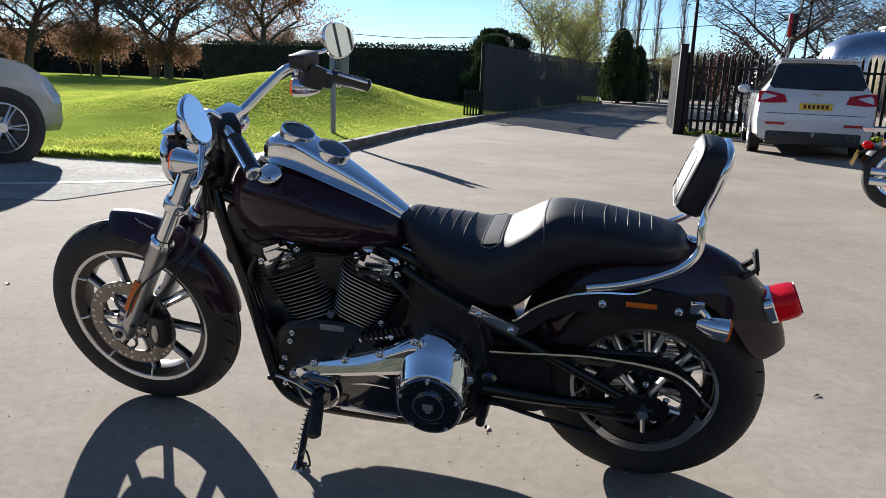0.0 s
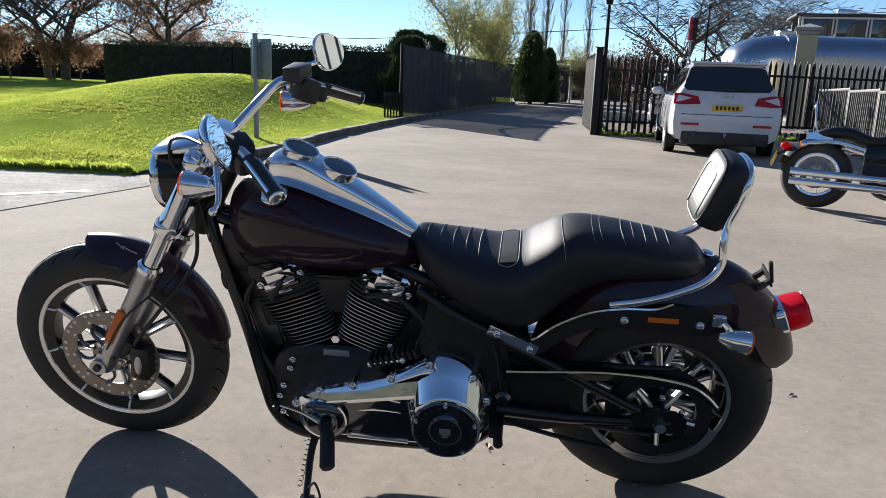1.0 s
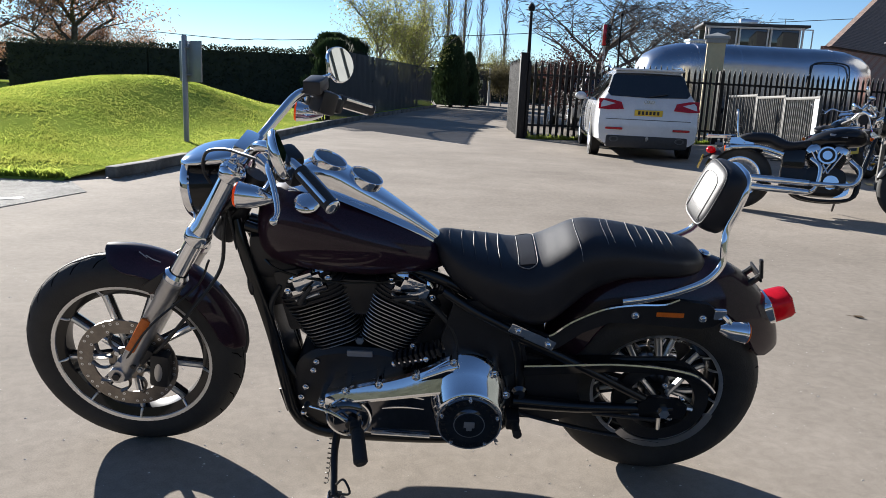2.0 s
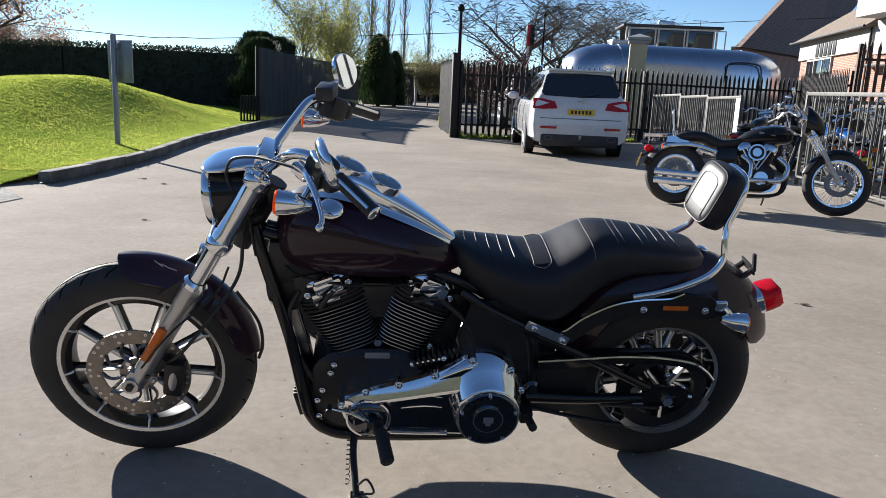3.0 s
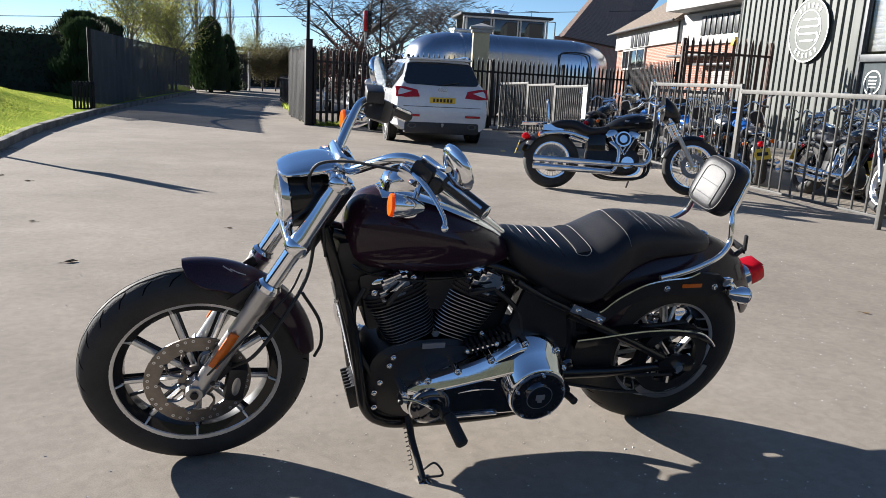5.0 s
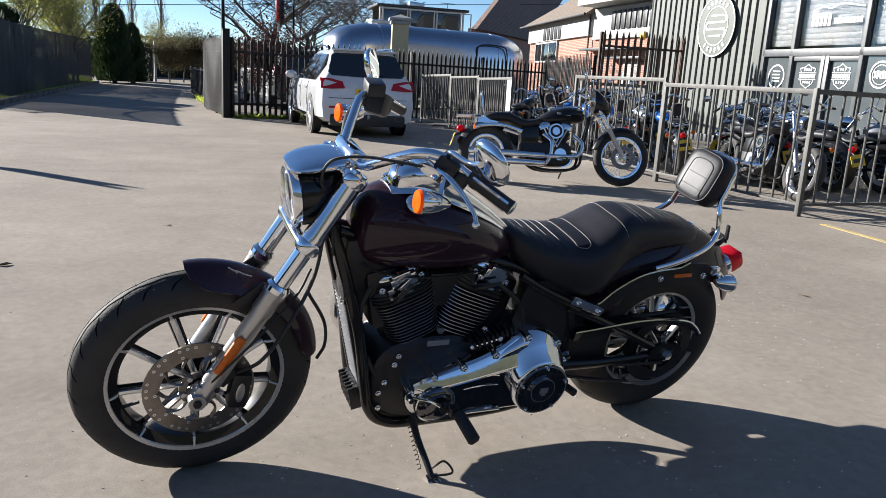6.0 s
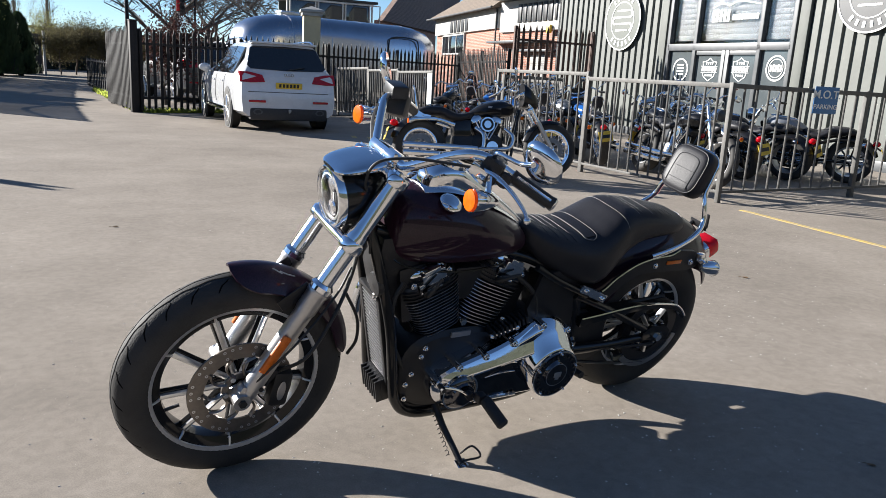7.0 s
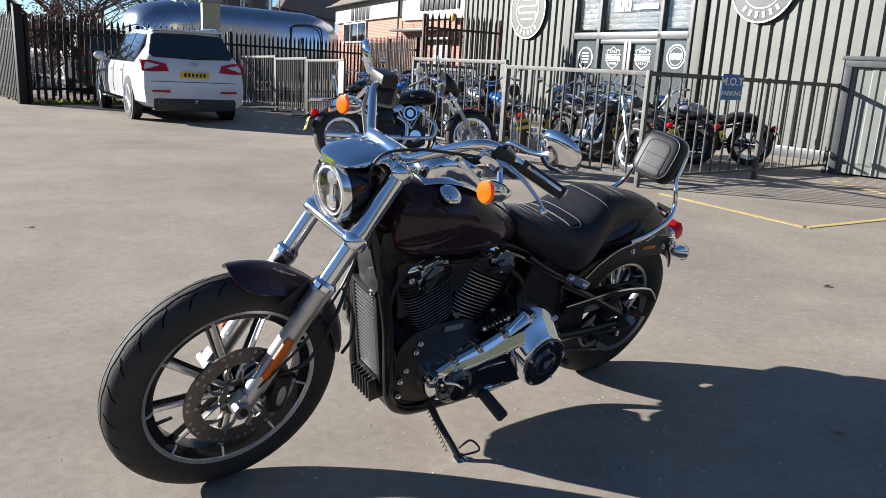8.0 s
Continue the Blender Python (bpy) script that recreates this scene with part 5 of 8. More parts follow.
def drilled_ring(r0, r1, y, th, centre, sectors=40, hole_r=0.0064):
    """A flat ring with real holes through it, staggered on two circles."""
    v, f = [], []
    rm = (r0 + r1) / 2

    def vert(r, a, z):
        v.append(tuple(centre @ Vector((r * math.cos(a), r * math.sin(a), z))))
        return len(v) - 1

    def cell(ra, rb, a0, a1, pierced):
        for z, flip in ((y, True), (y + th, False)):
            c = [vert(ra, a0, z), vert(rb, a0, z), vert(rb, a1, z), vert(ra, a1, z)]
            if not pierced:
                f.append(tuple(reversed(c)) if flip else tuple(c))
                continue
            rc, ac = (ra + rb) / 2, (a0 + a1) / 2
            h = [vert(rc + hole_r * math.cos(t), ac + hole_r * math.sin(t) / rc, z) for t in (radians(-135 - 45 * k) for k in range(8))]
            for k in range(4):
                loop = (c[k], c[(k + 1) % 4], h[(2 * k + 2) % 8], h[2 * k + 1], h[2 * k])
                f.append(tuple(reversed(loop)) if flip else loop)
            if flip:
                back = h
            else:
                f.extend((back[k], back[(k + 1) % 8], h[(k + 1) % 8], h[k]) for k in range(8))

    for k in range(sectors):
        a0, a1 = 2 * math.pi * k / sectors, 2 * math.pi * (k + 1) / sectors
        cell(r0, rm, a0, a1, k % 4 == 0)
        cell(rm, r1, a0, a1, k % 4 != 1)
        for rr in (r0, r1):
            f.append((vert(rr, a0, y), vert(rr, a1, y), vert(rr, a1, y + th), vert(rr, a0, y + th)))
    return v, f


def brake_disc(parent, cx, cz, y, r, label):
    m = pose(cx, 0, cz) @ AXLE
    disc = new("brake_disc")
    disc.parent = parent
    tagged(disc, label)
    part("rotor", drilled_ring(r * 0.70, r, y, 0.0055, m), DISC, disc)
    # Bright rings set within the holes imitate lit ground seen through them.
    edge = mesh_of("hole_edge", lathe([(0.0020, 0.0), (0.0050, 0.0), (0.0050, 0.0004), (0.0020, 0.0004)], AXLE, 8, closed=True), ALLOY)
    for k in range(40):
        for hit, rc in ((k % 4 == 0, r * 0.775), (k % 4 != 1, r * 0.925)):
            if hit:
                a = 2 * math.pi * (k + 0.5) / 40
                spot = m @ Vector((rc * math.cos(a), rc * math.sin(a), y + (0.0056 if y > 0 else -0.0005)))
                part("hole_edge", edge, ALLOY, disc, m=Matrix.Translation(spot))
    for k in range(10):
        a0 = 2 * math.pi * k / 10
        line = [m @ Vector((rr * math.cos(a0 + t), rr * math.sin(a0 + t), y + 0.003)) for rr, t in ((r * 0.72, 0.0), (r * 0.60, 0.20), (r * 0.46, 0.28), (r * 0.32, 0.15))]
        part("carrier_arm", tube(line, [0.010, 0.0075, 0.0075, 0.011], 6, 4, 0.5), DISC, disc)
    part("carrier", ring_plate(r * 0.24, r * 0.37, y - 0.002, 0.008, m, 40), DISC, disc)
    for k in range(5):
        a = 2 * math.pi * k / 5 + 0.3
        part("bolt", disc_geo(0.008, 0.006, m @ pose(r * 0.30 * math.cos(a), r * 0.30 * math.sin(a), y + 0.006), 8), ALLOY, disc)
    return disc


def bolt(p, r, parent, way=AXLE, material=CHROME, h=0.010):
    """A domed bolt head with a washer, standing out along way's z."""
    m = Matrix.Translation(p) @ way
    part("bolt", join(lathe([(0.0003, 0), (r * 1.35, 0), (r * 1.35, h * 0.25), (r, h * 0.3), (r * 0.95, h * 0.85), (r * 0.7, h), (0.0003, h * 0.9)], m, 12)), material, parent)


def fender(parent, cx, cz, R, w, a0, a1, material, name="fender", lip=0.05, th=0.006, n=40, flare=0.0, label="", tip=0.3, reach=0.12):
    """A mudguard bent round the wheel, with rolled sides; angles in degrees from straight ahead, upwards."""
    prof = []
    m = 12
    for i in range(m + 1):
        u = -1 + 2 * i / m
        prof.append((u * w / 2, -lip * abs(u) ** 2.05))
    outer, v, f = [], [], []
    for i in range(n + 1):
        t = i / n
        a = radians(a0 + (a1 - a0) * t)
        rr = R + flare * t ** 4
        k = min(1.0, min(t, 1 - t) / reach)
        taper = (1 - tip) + tip * math.sqrt(max(0.0, 1 - (1 - k) ** 2))
        for y, d in ((py, pd * taper ** 1.5) for py, pd in prof):
            v.append((cx + (rr + d) * math.cos(a), y * taper, cz + (rr + d) * math.sin(a)))
        for y, d in ((py, pd * taper ** 1.5) for py, pd in reversed(prof)):
            v.append((cx + (rr + d - th) * math.cos(a), y * taper * 0.965, cz + (rr + d - th) * math.sin(a)))
    k = 2 * (m + 1)
    for i in range(n):
        for j in range(k):
            f.append((i * k + j, i * k + (j + 1) % k, (i + 1) * k + (j + 1) % k, (i + 1) * k + j))
    f += [tuple(range(k)), tuple(reversed(range(n * k, (n + 1) * k)))]
    return part(name, (v, f), material, parent, label)


def turn_signal(parent, base, tip, label, name="turn_signal"):
    """Chrome bullet lamp with an amber lens; tip is the lens end."""
    d = (Vector(tip) - Vector(base))
    m = Matrix.Translation(base) @ d.to_track_quat("Z", "Y").to_matrix().to_4x4()
    L = d.length
    lamp = part(name, lathe([(0.0005, 0), (0.009, 0.001), (0.0165, L * 0.18), (0.0245, L * 0.42), (0.0285, L * 0.68), (0.0295, L * 0.86), (0.030, L * 0.93), (0.027, L * 0.94), (0.0005, L * 0.94)], m, 28), CHROME, parent, label)
    part("lens", lathe([(0.028, L * 0.93), (0.029, L * 0.99), (0.027, L * 1.03), (0.016, L * 1.05), (0.0005, L * 1.055)], m, 24), AMBER, lamp, "amber plastic lens")
    part("lens_rim", lathe([(0.0275, L * 0.90), (0.0312, L * 0.90), (0.0312, L * 0.95), (0.0275, L * 0.95)], m, 28, closed=True), CHROME, lamp)
    return lamp


F = Vector((-1.62, 0.09, 0)).normalized()
LEFT = Vector((-F.y, F.x, 0))
LEAN = radians(14.0)
ROOT = basis(F, LEFT * math.cos(LEAN) - Z * math.sin(LEAN), Z * math.cos(LEAN) + LEFT * math.sin(LEAN), Vector((0.645, 2.508, 0.004)))
bike = thing("motorcycle", ROOT, "dark plum cruiser motorcycle with chrome trim, leaning on its side stand", "motorcycle")
FX, FZ, RX, RZ = 1.593, 0.331, 0.008, 0.318
front_wheel = cast_wheel(bike, FX, FZ, 0.331, 0.112, 0.248, 9, "front_wheel", 0.0, 0.036, 0.15)
rear_wheel = cast_wheel(bike, RX, RZ, 0.318, 0.180, 0.203, 7, "rear_wheel", 0.30, 0.05, 0.1)
brake_disc(front_wheel, FX, FZ, 0.072, 0.150, "drilled floating steel brake disc")
brake_disc(rear_wheel, RX, RZ, -0.095, 0.146, "drilled steel brake disc")

def refine(rings, times):
    """Smooths a loft along its length."""
    cols = [smooth_path([ring[i] for ring in rings], times) for i in range(len(rings[0]))]
    return [[c[k] for c in cols] for k in range(len(cols[0]))]


# fork, with the steering head 30 degrees off upright
UPV = Vector((-0.5, 0, 0.866))
for s in (1, -1):
    y = 0.104 * s
    foot = Vector((FX - 0.004, y, FZ - 0.004))
    leg = part("fork_leg", lathe([(0.0005, -0.032), (0.020, -0.030), (0.026, -0.016), (0.0275, 0.03), (0.0275, 0.29), (0.0305, 0.30), (0.0305, 0.352), (0.033, 0.356), (0.033, 0.366), (0.028, 0.370)], Matrix.Translation(foot) @ UPV.to_track_quat("Z", "Y").to_matrix().to_4x4(), 28), FORK_GREY, bike, "satin silver fork slider")
    part("stanchion", lathe([(0.0245, 0.365), (0.0245, 0.50), (0.029, 0.505), (0.029, 0.555), (0.0265, 0.56), (0.0265, 0.758), (0.0005, 0.762)], Matrix.Translation(foot) @ UPV.to_track_quat("Z", "Y").to_matrix().to_4x4(), 28), CHROME, leg, "polished fork tube")
    part("collar", lathe([(0.026, 0.366), (0.0335, 0.368), (0.0345, 0.382), (0.0275, 0.392)], Matrix.Translation(foot) @ UPV.to_track_quat("Z", "Y").to_matrix().to_4x4(), 28), CHROME, leg)
    part("axle_clamp", join(tube([foot + Vector((0.016, -0.03 * s, -0.004)), foot + Vector((0.016, 0.030 * s, -0.004))], 0.024, 18, 1), block(0.05, 0.042, 0.05, pose(foot.x + 0.004, y, foot.z + 0.012, 0, -30, 0), 0.012)), FORK_GREY, leg)
    part("axle_end", tube([foot + Vector((0.016, 0.026 * s, -0.004)), foot + Vector((0.016, 0.037 * s, -0.004))], 0.012, 6, 1), SATIN_BLACK, leg)
    c = foot + UPV * 0.155 + Vector((0.012, 0.026 * s, 0.006))
    part("reflector", block(0.028, 0.012, 0.125, Matrix.Translation(c) @ pose(0, 0, 0, 0, -30, 0), 0.006), REFLECTOR, leg, "amber side reflector")
    part("pinch_bolt", tube([foot + Vector((-0.035, 0.0, 0.03)), foot + Vector((-0.035, 0.028 * s, 0.03))], 0.007, 8, 1), SATIN_BLACK, leg)


def clamp(z0, h, name, label):
    """Two rounded collars on the fork tubes, joined by a waisted bridge."""
    base = Vector((FX - 0.004, 0, FZ - 0.004)) + UPV * z0
    up = UPV.to_track_quat("Z", "Y").to_matrix().to_4x4()
    collars = [lathe([(0.026, -h / 2), (0.031, -h / 2), (0.0355, -h / 2 + 0.006), (0.0355, h / 2 - 0.006), (0.031, h / 2), (0.026, h / 2)], Matrix.Translation(base + Vector((0, 0.104 * s, 0))) @ up, 28, closed=True) for s in (1, -1)]
    bridge = tube([base + Vector((0.018, y, 0.010)) for y in (-0.10, -0.05, 0, 0.05, 0.10)], [h * 0.40, h * 0.46, h * 0.5, h * 0.46, h * 0.40], 14, 3)
    return part(name, join(*collars, bridge), CHROME, bike, label)


clamp(0.520, 0.036, "lower_fork_clamp", "chrome lower fork clamp")
clamp(0.735, 0.034, "upper_fork_clamp", "chrome upper fork clamp")
part("steering_head", tube([Vector((FX - 0.05, 0, FZ - 0.03)) + UPV * 0.50, Vector((FX - 0.05, 0, FZ - 0.03)) + UPV * 0.72], 0.032, 16, 1), SATIN_BLACK, bike)
part("headlamp_mount", block(0.08, 0.10, 0.12, pose(1.262, 0, 0.87, 0, -30, 0), 0.02), SATIN_BLACK, bike)

# front brake caliper and hose
cal_c = Vector((FX - 0.105, 0.083, FZ - 0.002))
caliper = part("brake_caliper", join(block(0.058, 0.052, 0.115, pose(cal_c.x, cal_c.y + 0.004, cal_c.z, 0, -8, 0), 0.014), block(0.05, 0.03, 0.06, pose(cal_c.x + 0.045, 0.095, cal_c.z + 0.055, 0, -40, 0), 0.008)), SATIN_BLACK, bike, "black brake caliper")
part("caliper_badge", lathe([(0.0005, 0), (0.012, 0), (0.014, 0.002), (0.012, 0.003), (0.0005, 0.003)], pose(cal_c.x, cal_c.y + 0.031, cal_c.z, 0, -8, 0) @ AXLE @ Matrix.Diagonal((0.85, 2.3, 1, 1)), 24), FORK_GREY, caliper)
for dz in (-0.045, 0.05):
    bolt(Vector((cal_c.x + 0.055, 0.108, cal_c.z + 0.05 + dz)), 0.008, caliper, material=FORK_GREY)
part("brake_hose", tube([(cal_c.x + 0.01, 0.10, cal_c.z + 0.06), (1.44, 0.15, 0.46), (1.36, 0.12, 0.56), (1.29, 0.06, 0.66), (1.27, 0.05, 0.80), (1.24, 0.02, 0.93)], 0.0055, 8, 8), CABLE, bike)
part("sensor_wire", tube([(1.585, 0.12, 0.36), (1.47, 0.155, 0.52), (1.35, 0.10, 0.62), (1.31, 0.09, 0.70)], 0.0035, 6, 8), CABLE, bike)
part("brake_hose", tube([(1.30, 0.05, 0.60), (1.245, 0.045, 0.50), (1.235, 0.045, 0.42), (1.25, 0.03, 0.36)], 0.005, 8, 8), CABLE, bike)

front_fender = fender(bike, FX, FZ, 0.362, 0.150, 84, 173, PAINT, "front_fender", 0.055, 0.005, 56, -0.014, "dark plum steel front mudguard", 0.72, 0.16)
part("fender_emblem", join(*[tube([(FX + 0.374 * math.cos(radians(a)), 0.045 + 0.004 * k, FZ + 0.368 * math.sin(radians(a)) - 0.004 * k), (FX + 0.370 * math.cos(radians(a + 4)), 0.055, FZ + 0.360 * math.sin(radians(a + 4)))], 0.0016, 6, 1) for k, a in enumerate((101, 104, 107))]), SIGN_GREY, front_fender)
for s in (1, -1):
    part("fender_bracket", block(0.10, 0.006, 0.035, pose(FX - 0.13, 0.077 * s, FZ + 0.285, 0, 35, 0), 0.003), SATIN_BLACK, front_fender)

# headlamp
HC = Vector((1.328, 0, 0.883))
HM = Matrix.Translation(HC) @ pose(0, 0, 0, 0, 97, 0)
head = part("headlamp", lathe([(0.0005, -0.125), (0.045, -0.122), (0.066, -0.105), (0.080, -0.065), (0.085, -0.02), (0.085, 0.02), (0.0005, 0.02)], HM, 48), GLOSS_BLACK, bike, "round headlamp in a black shell")
part("trim_ring", lathe([(0.0855, 0.014), (0.0895, 0.018), (0.0895, 0.032), (0.085, 0.039), (0.078, 0.040), (0.076, 0.033), (0.080, 0.02)], HM, 56, closed=True), CHROME, head, "chrome trim ring")
part("reflector_bowl", lathe([(0.0005, 0.002), (0.03, 0.005), (0.06, 0.016), (0.076, 0.032)], HM, 40), CHROME_REFLECT_DARK, head)
part("projector", join(block(0.036, 0.02, 0.02, HM @ pose(0, 0, 0.02), 0.006), lathe([(0.018, 0.0), (0.024, 0.026), (0.02, 0.03), (0.0005, 0.032)], HM @ pose(-0.034, 0, 0), 24), lathe([(0.018, 0.0), (0.024, 0.026), (0.02, 0.03), (0.0005, 0.032)], HM @ pose(0.034, 0, 0), 24)), CHROME, head)
part("light_ring", ring_plate(0.060, 0.066, 0.028, 0.006, HM, 40), FORK_GREY, head, "pale daytime light ring")
lens = part("lens", lathe([(0.077, 0.034), (0.06, 0.046), (0.03, 0.054), (0.0005, 0.057), (0.0005, 0.054), (0.03, 0.051), (0.06, 0.043), (0.076, 0.032)], HM, 40), GLASS, head, "clear lens")
lens.visible_shadow = False
# chrome hood over the headlamp
hood = []
for x, hw, z0, z1 in ((1.376, 0.040, 0.964, 0.970), (1.366, 0.062, 0.960, 0.978), (1.34, 0.076, 0.960, 0.990), (1.295, 0.083, 0.963, 1.002), (1.25, 0.078, 0.966, 1.008), (1.22, 0.062, 0.970, 1.004)):
    hood.append([(x, a, (z0 + z1) / 2 + b) for a, b in oval(2 * hw, max(0.010, z1 - z0), 24, 2.5)])
part("headlamp_hood", loft(refine(hood, 3)), CHROME, bike, "chrome headlamp hood")

# handlebar with its risers
for s in (1, -1):
    part("riser", lathe([(0.021, 0.0), (0.019, 0.02), (0.023, 0.025), (0.023, 0.052), (0.018, 0.058), (0.0005, 0.058)], pose(1.222, 0.045 * s, 0.962) @ pose(0, 0, 0, 0, -24, 0), 20), CHROME, bike)
part("riser_clamp", join(block(0.056, 0.15, 0.038, pose(1.203, 0, 1.005, 0, -24, 0), 0.014)), CHROME, bike)
BAR = [(1.203, 0.0, 1.002), (1.203, 0.055, 1.002), (1.192, 0.095, 1.000), (1.152, 0.168, 1.046), (1.112, 0.232, 1.086), (1.072, 0.262, 1.092), (1.035, 0.285, 1.076), (0.995, 0.312, 1.053), (0.916, 0.390, 1.008)]
part("handlebar", tube([(x, -y, z) for x, y, z in BAR[:0:-1]] + BAR, 0.0135, 16, 6), CHROME, bike, "chrome handlebar")


def side_controls(s):
    """Grip, switch housing, lever and mirror on one side."""
    g0, g1 = Vector((1.000, 0.308 * s, 1.056)), Vector((0.914, 0.392 * s, 1.007))
    d = (g1 - g0).normalized()
    grip = part("grip", tube([g0, g0 + d * 0.01, g1 - d * 0.012, g1], [0.0185, 0.0175, 0.0175, 0.0195], 18, 1), GRIP, bike, "black rubber grip with chrome bands")
    for k in range(3):
        a = 2.1 * k + 0.6
        sd = d.cross(Z).normalized()
        u = sd.cross(d)
        off = sd * math.cos(a) * 0.0172 + u * math.sin(a) * 0.0172
        part("grip_band", tube([g0 + off + d * 0.012, g1 + off - d * 0.012], 0.0045, 6, 1), CHROME, grip)
    part("grip_end", ball(0.019, 0.019, 0.008, Matrix.Translation(g1) @ d.to_track_quat("Z", "Y").to_matrix().to_4x4()), CHROME, grip)
    c = Vector((1.042, 0.268 * s, 1.060))
    q = d.to_track_quat("X", "Z").to_matrix().to_4x4()
    box = part("switch_housing", join(block(0.062, 0.064, 0.070, Matrix.Translation(c) @ q, 0.014), block(0.036, 0.05, 0.048, Matrix.Translation(c + d * 0.045) @ q, 0.016)), SATIN_BLACK, bike, "black switch housing")
    if s < 0:
        part("reservoir", block(0.055, 0.085, 0.040, pose(1.062, -0.262, 1.112, 0, 0, -8), 0.008), SATIN_BLACK, box)
    part("lever_pivot", block(0.05, 0.03, 0.03, Matrix.Translation(c + Vector((0.045, 0.01 * s, 0.0))) @ q, 0.008), CHROME, box)
    lever = [Vector((x, y * s, z)) for x, y, z in ((1.078, 0.290, 1.066), (1.066, 0.330, 1.062), (1.045, 0.380, 1.038), (1.030, 0.424, 1.006), (1.034, 0.446, 0.991))]
    part("lever", join(tube(lever, [0.0085, 0.0085, 0.007, 0.006, 0.006], 10, 5, 0.75), ball(0.0095, 0.0095, 0.0095, Matrix.Translation(lever[-1]))), CHROME, bike, "polished alloy lever")
    # mirror
    ms = c + Vector((0.005, 0.01 * s, 0.035))
    mc = Vector((1.018, 0.432 * s, 1.135))
    mirror = part("mirror", loft([[Matrix.Translation(mc) @ pose(0, 0, 0, 0, 18, 12 if s > 0 else -30) @ Vector((x, a * k * s, b * k * (1 - 2.2 * a * s * s))) for a, b in oval(0.118, 0.108, 28, 2.3)] for x, k in ((0.016, 0.30), (0.014, 0.62), (0.009, 0.88), (0.001, 1.0), (-0.005, 1.02), (-0.008, 0.98))]), CHROME, bike, "chrome rear-view mirror")
    part("mirror_glass", prism([(a * 0.94 * s, b * 0.94 * (1 - 2.2 * a)) for a, b in oval(0.118, 0.108, 28, 2.3)], 0.002, Matrix.Translation(mc) @ pose(0, 0, 0, 0, 18, 12 if s > 0 else -30) @ pose(-0.0105, 0, 0) @ basis(Vector((0, 1, 0)), Vector((0, 0, 1)), Vector((1, 0, 0)), Vector((0, 0, 0)))), MIRROR, mirror)
    part("mirror_stem", tube([ms, ms + Vector((0.012, 0.03 * s, 0.022)), mc + Vector((0.022, -0.06 * s, -0.02)), mc + Vector((0.02, -0.01 * s, -0.006))], [0.0075, 0.0065, 0.006, 0.007], 10, 5), CHROME, mirror)
    # lamp under the housing
    sig = turn_signal(bike, (1.058, 0.345 * s, 1.000), (1.142, 0.341 * s, 1.006), "chrome bullet turn signal", "front_turn_signal")
    part("stalk", tube([(1.055, 0.285 * s, 1.055), (1.072, 0.315 * s, 1.022), (1.088, 0.342 * s, 1.004)], 0.008, 8, 4), CHROME, sig)


side_controls(1)
side_controls(-1)
part("clutch_cable", tube([(1.085, 0.285, 1.066), (1.15, 0.225, 1.060), (1.22, 0.15, 1.045), (1.285, 0.10, 1.015), (1.30, 0.08, 0.95), (1.26, 0.06, 0.86), (1.24, 0.055, 0.72)], 0.0042, 8, 8), CABLE, bike)
part("brake_line", tube([(1.10, -0.27, 1.075), (1.16, -0.20, 1.04), (1.20, -0.10, 0.97), (1.22, -0.04, 0.86)], 0.0055, 8, 8), CABLE, bike)

# fuel tank with its console
TANK = []
for x, top, low, hw in ((1.185, 0.815, 0.735, 0.030), (1.170, 0.862, 0.695, 0.072), (1.13, 0.896, 0.674, 0.108), (1.06, 0.912, 0.662, 0.136), (0.97, 0.902, 0.656, 0.148), (0.88, 0.872, 0.656, 0.146), (0.80, 0.834, 0.660, 0.128), (0.73, 0.792, 0.666, 0.098), (0.685, 0.758, 0.672, 0.066), (0.655, 0.730, 0.680, 0.030)):
    TANK.append((x, (top + low) / 2, hw, (top - low) / 2))
rings = []
for x, zc, hw, hh in TANK:
    ring_pts = []
    for a, b in oval(2 * hw, 2 * hh, 36, 2.35):
        pinch = 1.0 - 0.16 * max(0.0, -b / hh) ** 1.5 - 0.10 * max(0.0, b / hh) ** 2
        ring_pts.append((x, a * pinch, zc + b))
    rings.append(ring_pts)


tank = part("fuel_tank", loft(refine(rings, 3)), PAINT, bike, "dark plum metallic fuel tank", angle=60)
part("tank_seam", tube([(x, hw * 0.78, zc - hh * 0.93) for x, zc, hw, hh in TANK[1:-1]], 0.0035, 6, 3), GLOSS_BLACK, tank)
console = []
for x, top, low, hw in ((1.082, 0.930, 0.88, 0.022), (1.066, 0.958, 0.88, 0.044), (1.03, 0.974, 0.88, 0.056), (0.97, 0.970, 0.87, 0.058), (0.90, 0.930, 0.84, 0.056), (0.83, 0.886, 0.80, 0.046), (0.76, 0.838, 0.76, 0.036), (0.70, 0.792, 0.73, 0.028), (0.655, 0.755, 0.70, 0.018)):
    console.append([(x, a, (top + low) / 2 + b) for a, b in oval(2 * hw, top - low, 24, 3.6)])
console_ob = part("console", loft(refine(console, 3)), CHROME, bike, "chrome tank console with two gauges")
trim = []
for x, zc, hw in ((1.09, 0.905, 0.050), (1.03, 0.920, 0.080), (0.96, 0.907, 0.086), (0.88, 0.874, 0.082), (0.80, 0.834, 0.068), (0.73, 0.792, 0.050), (0.67, 0.746, 0.028)):
    trim.append([(x, a, zc - 0.10 * a * a / hw + b) for a, b in oval(2 * hw, 0.016, 20, 2.2)])
part("console_skirt", loft(refine(trim, 3)), CHROME, console_ob)
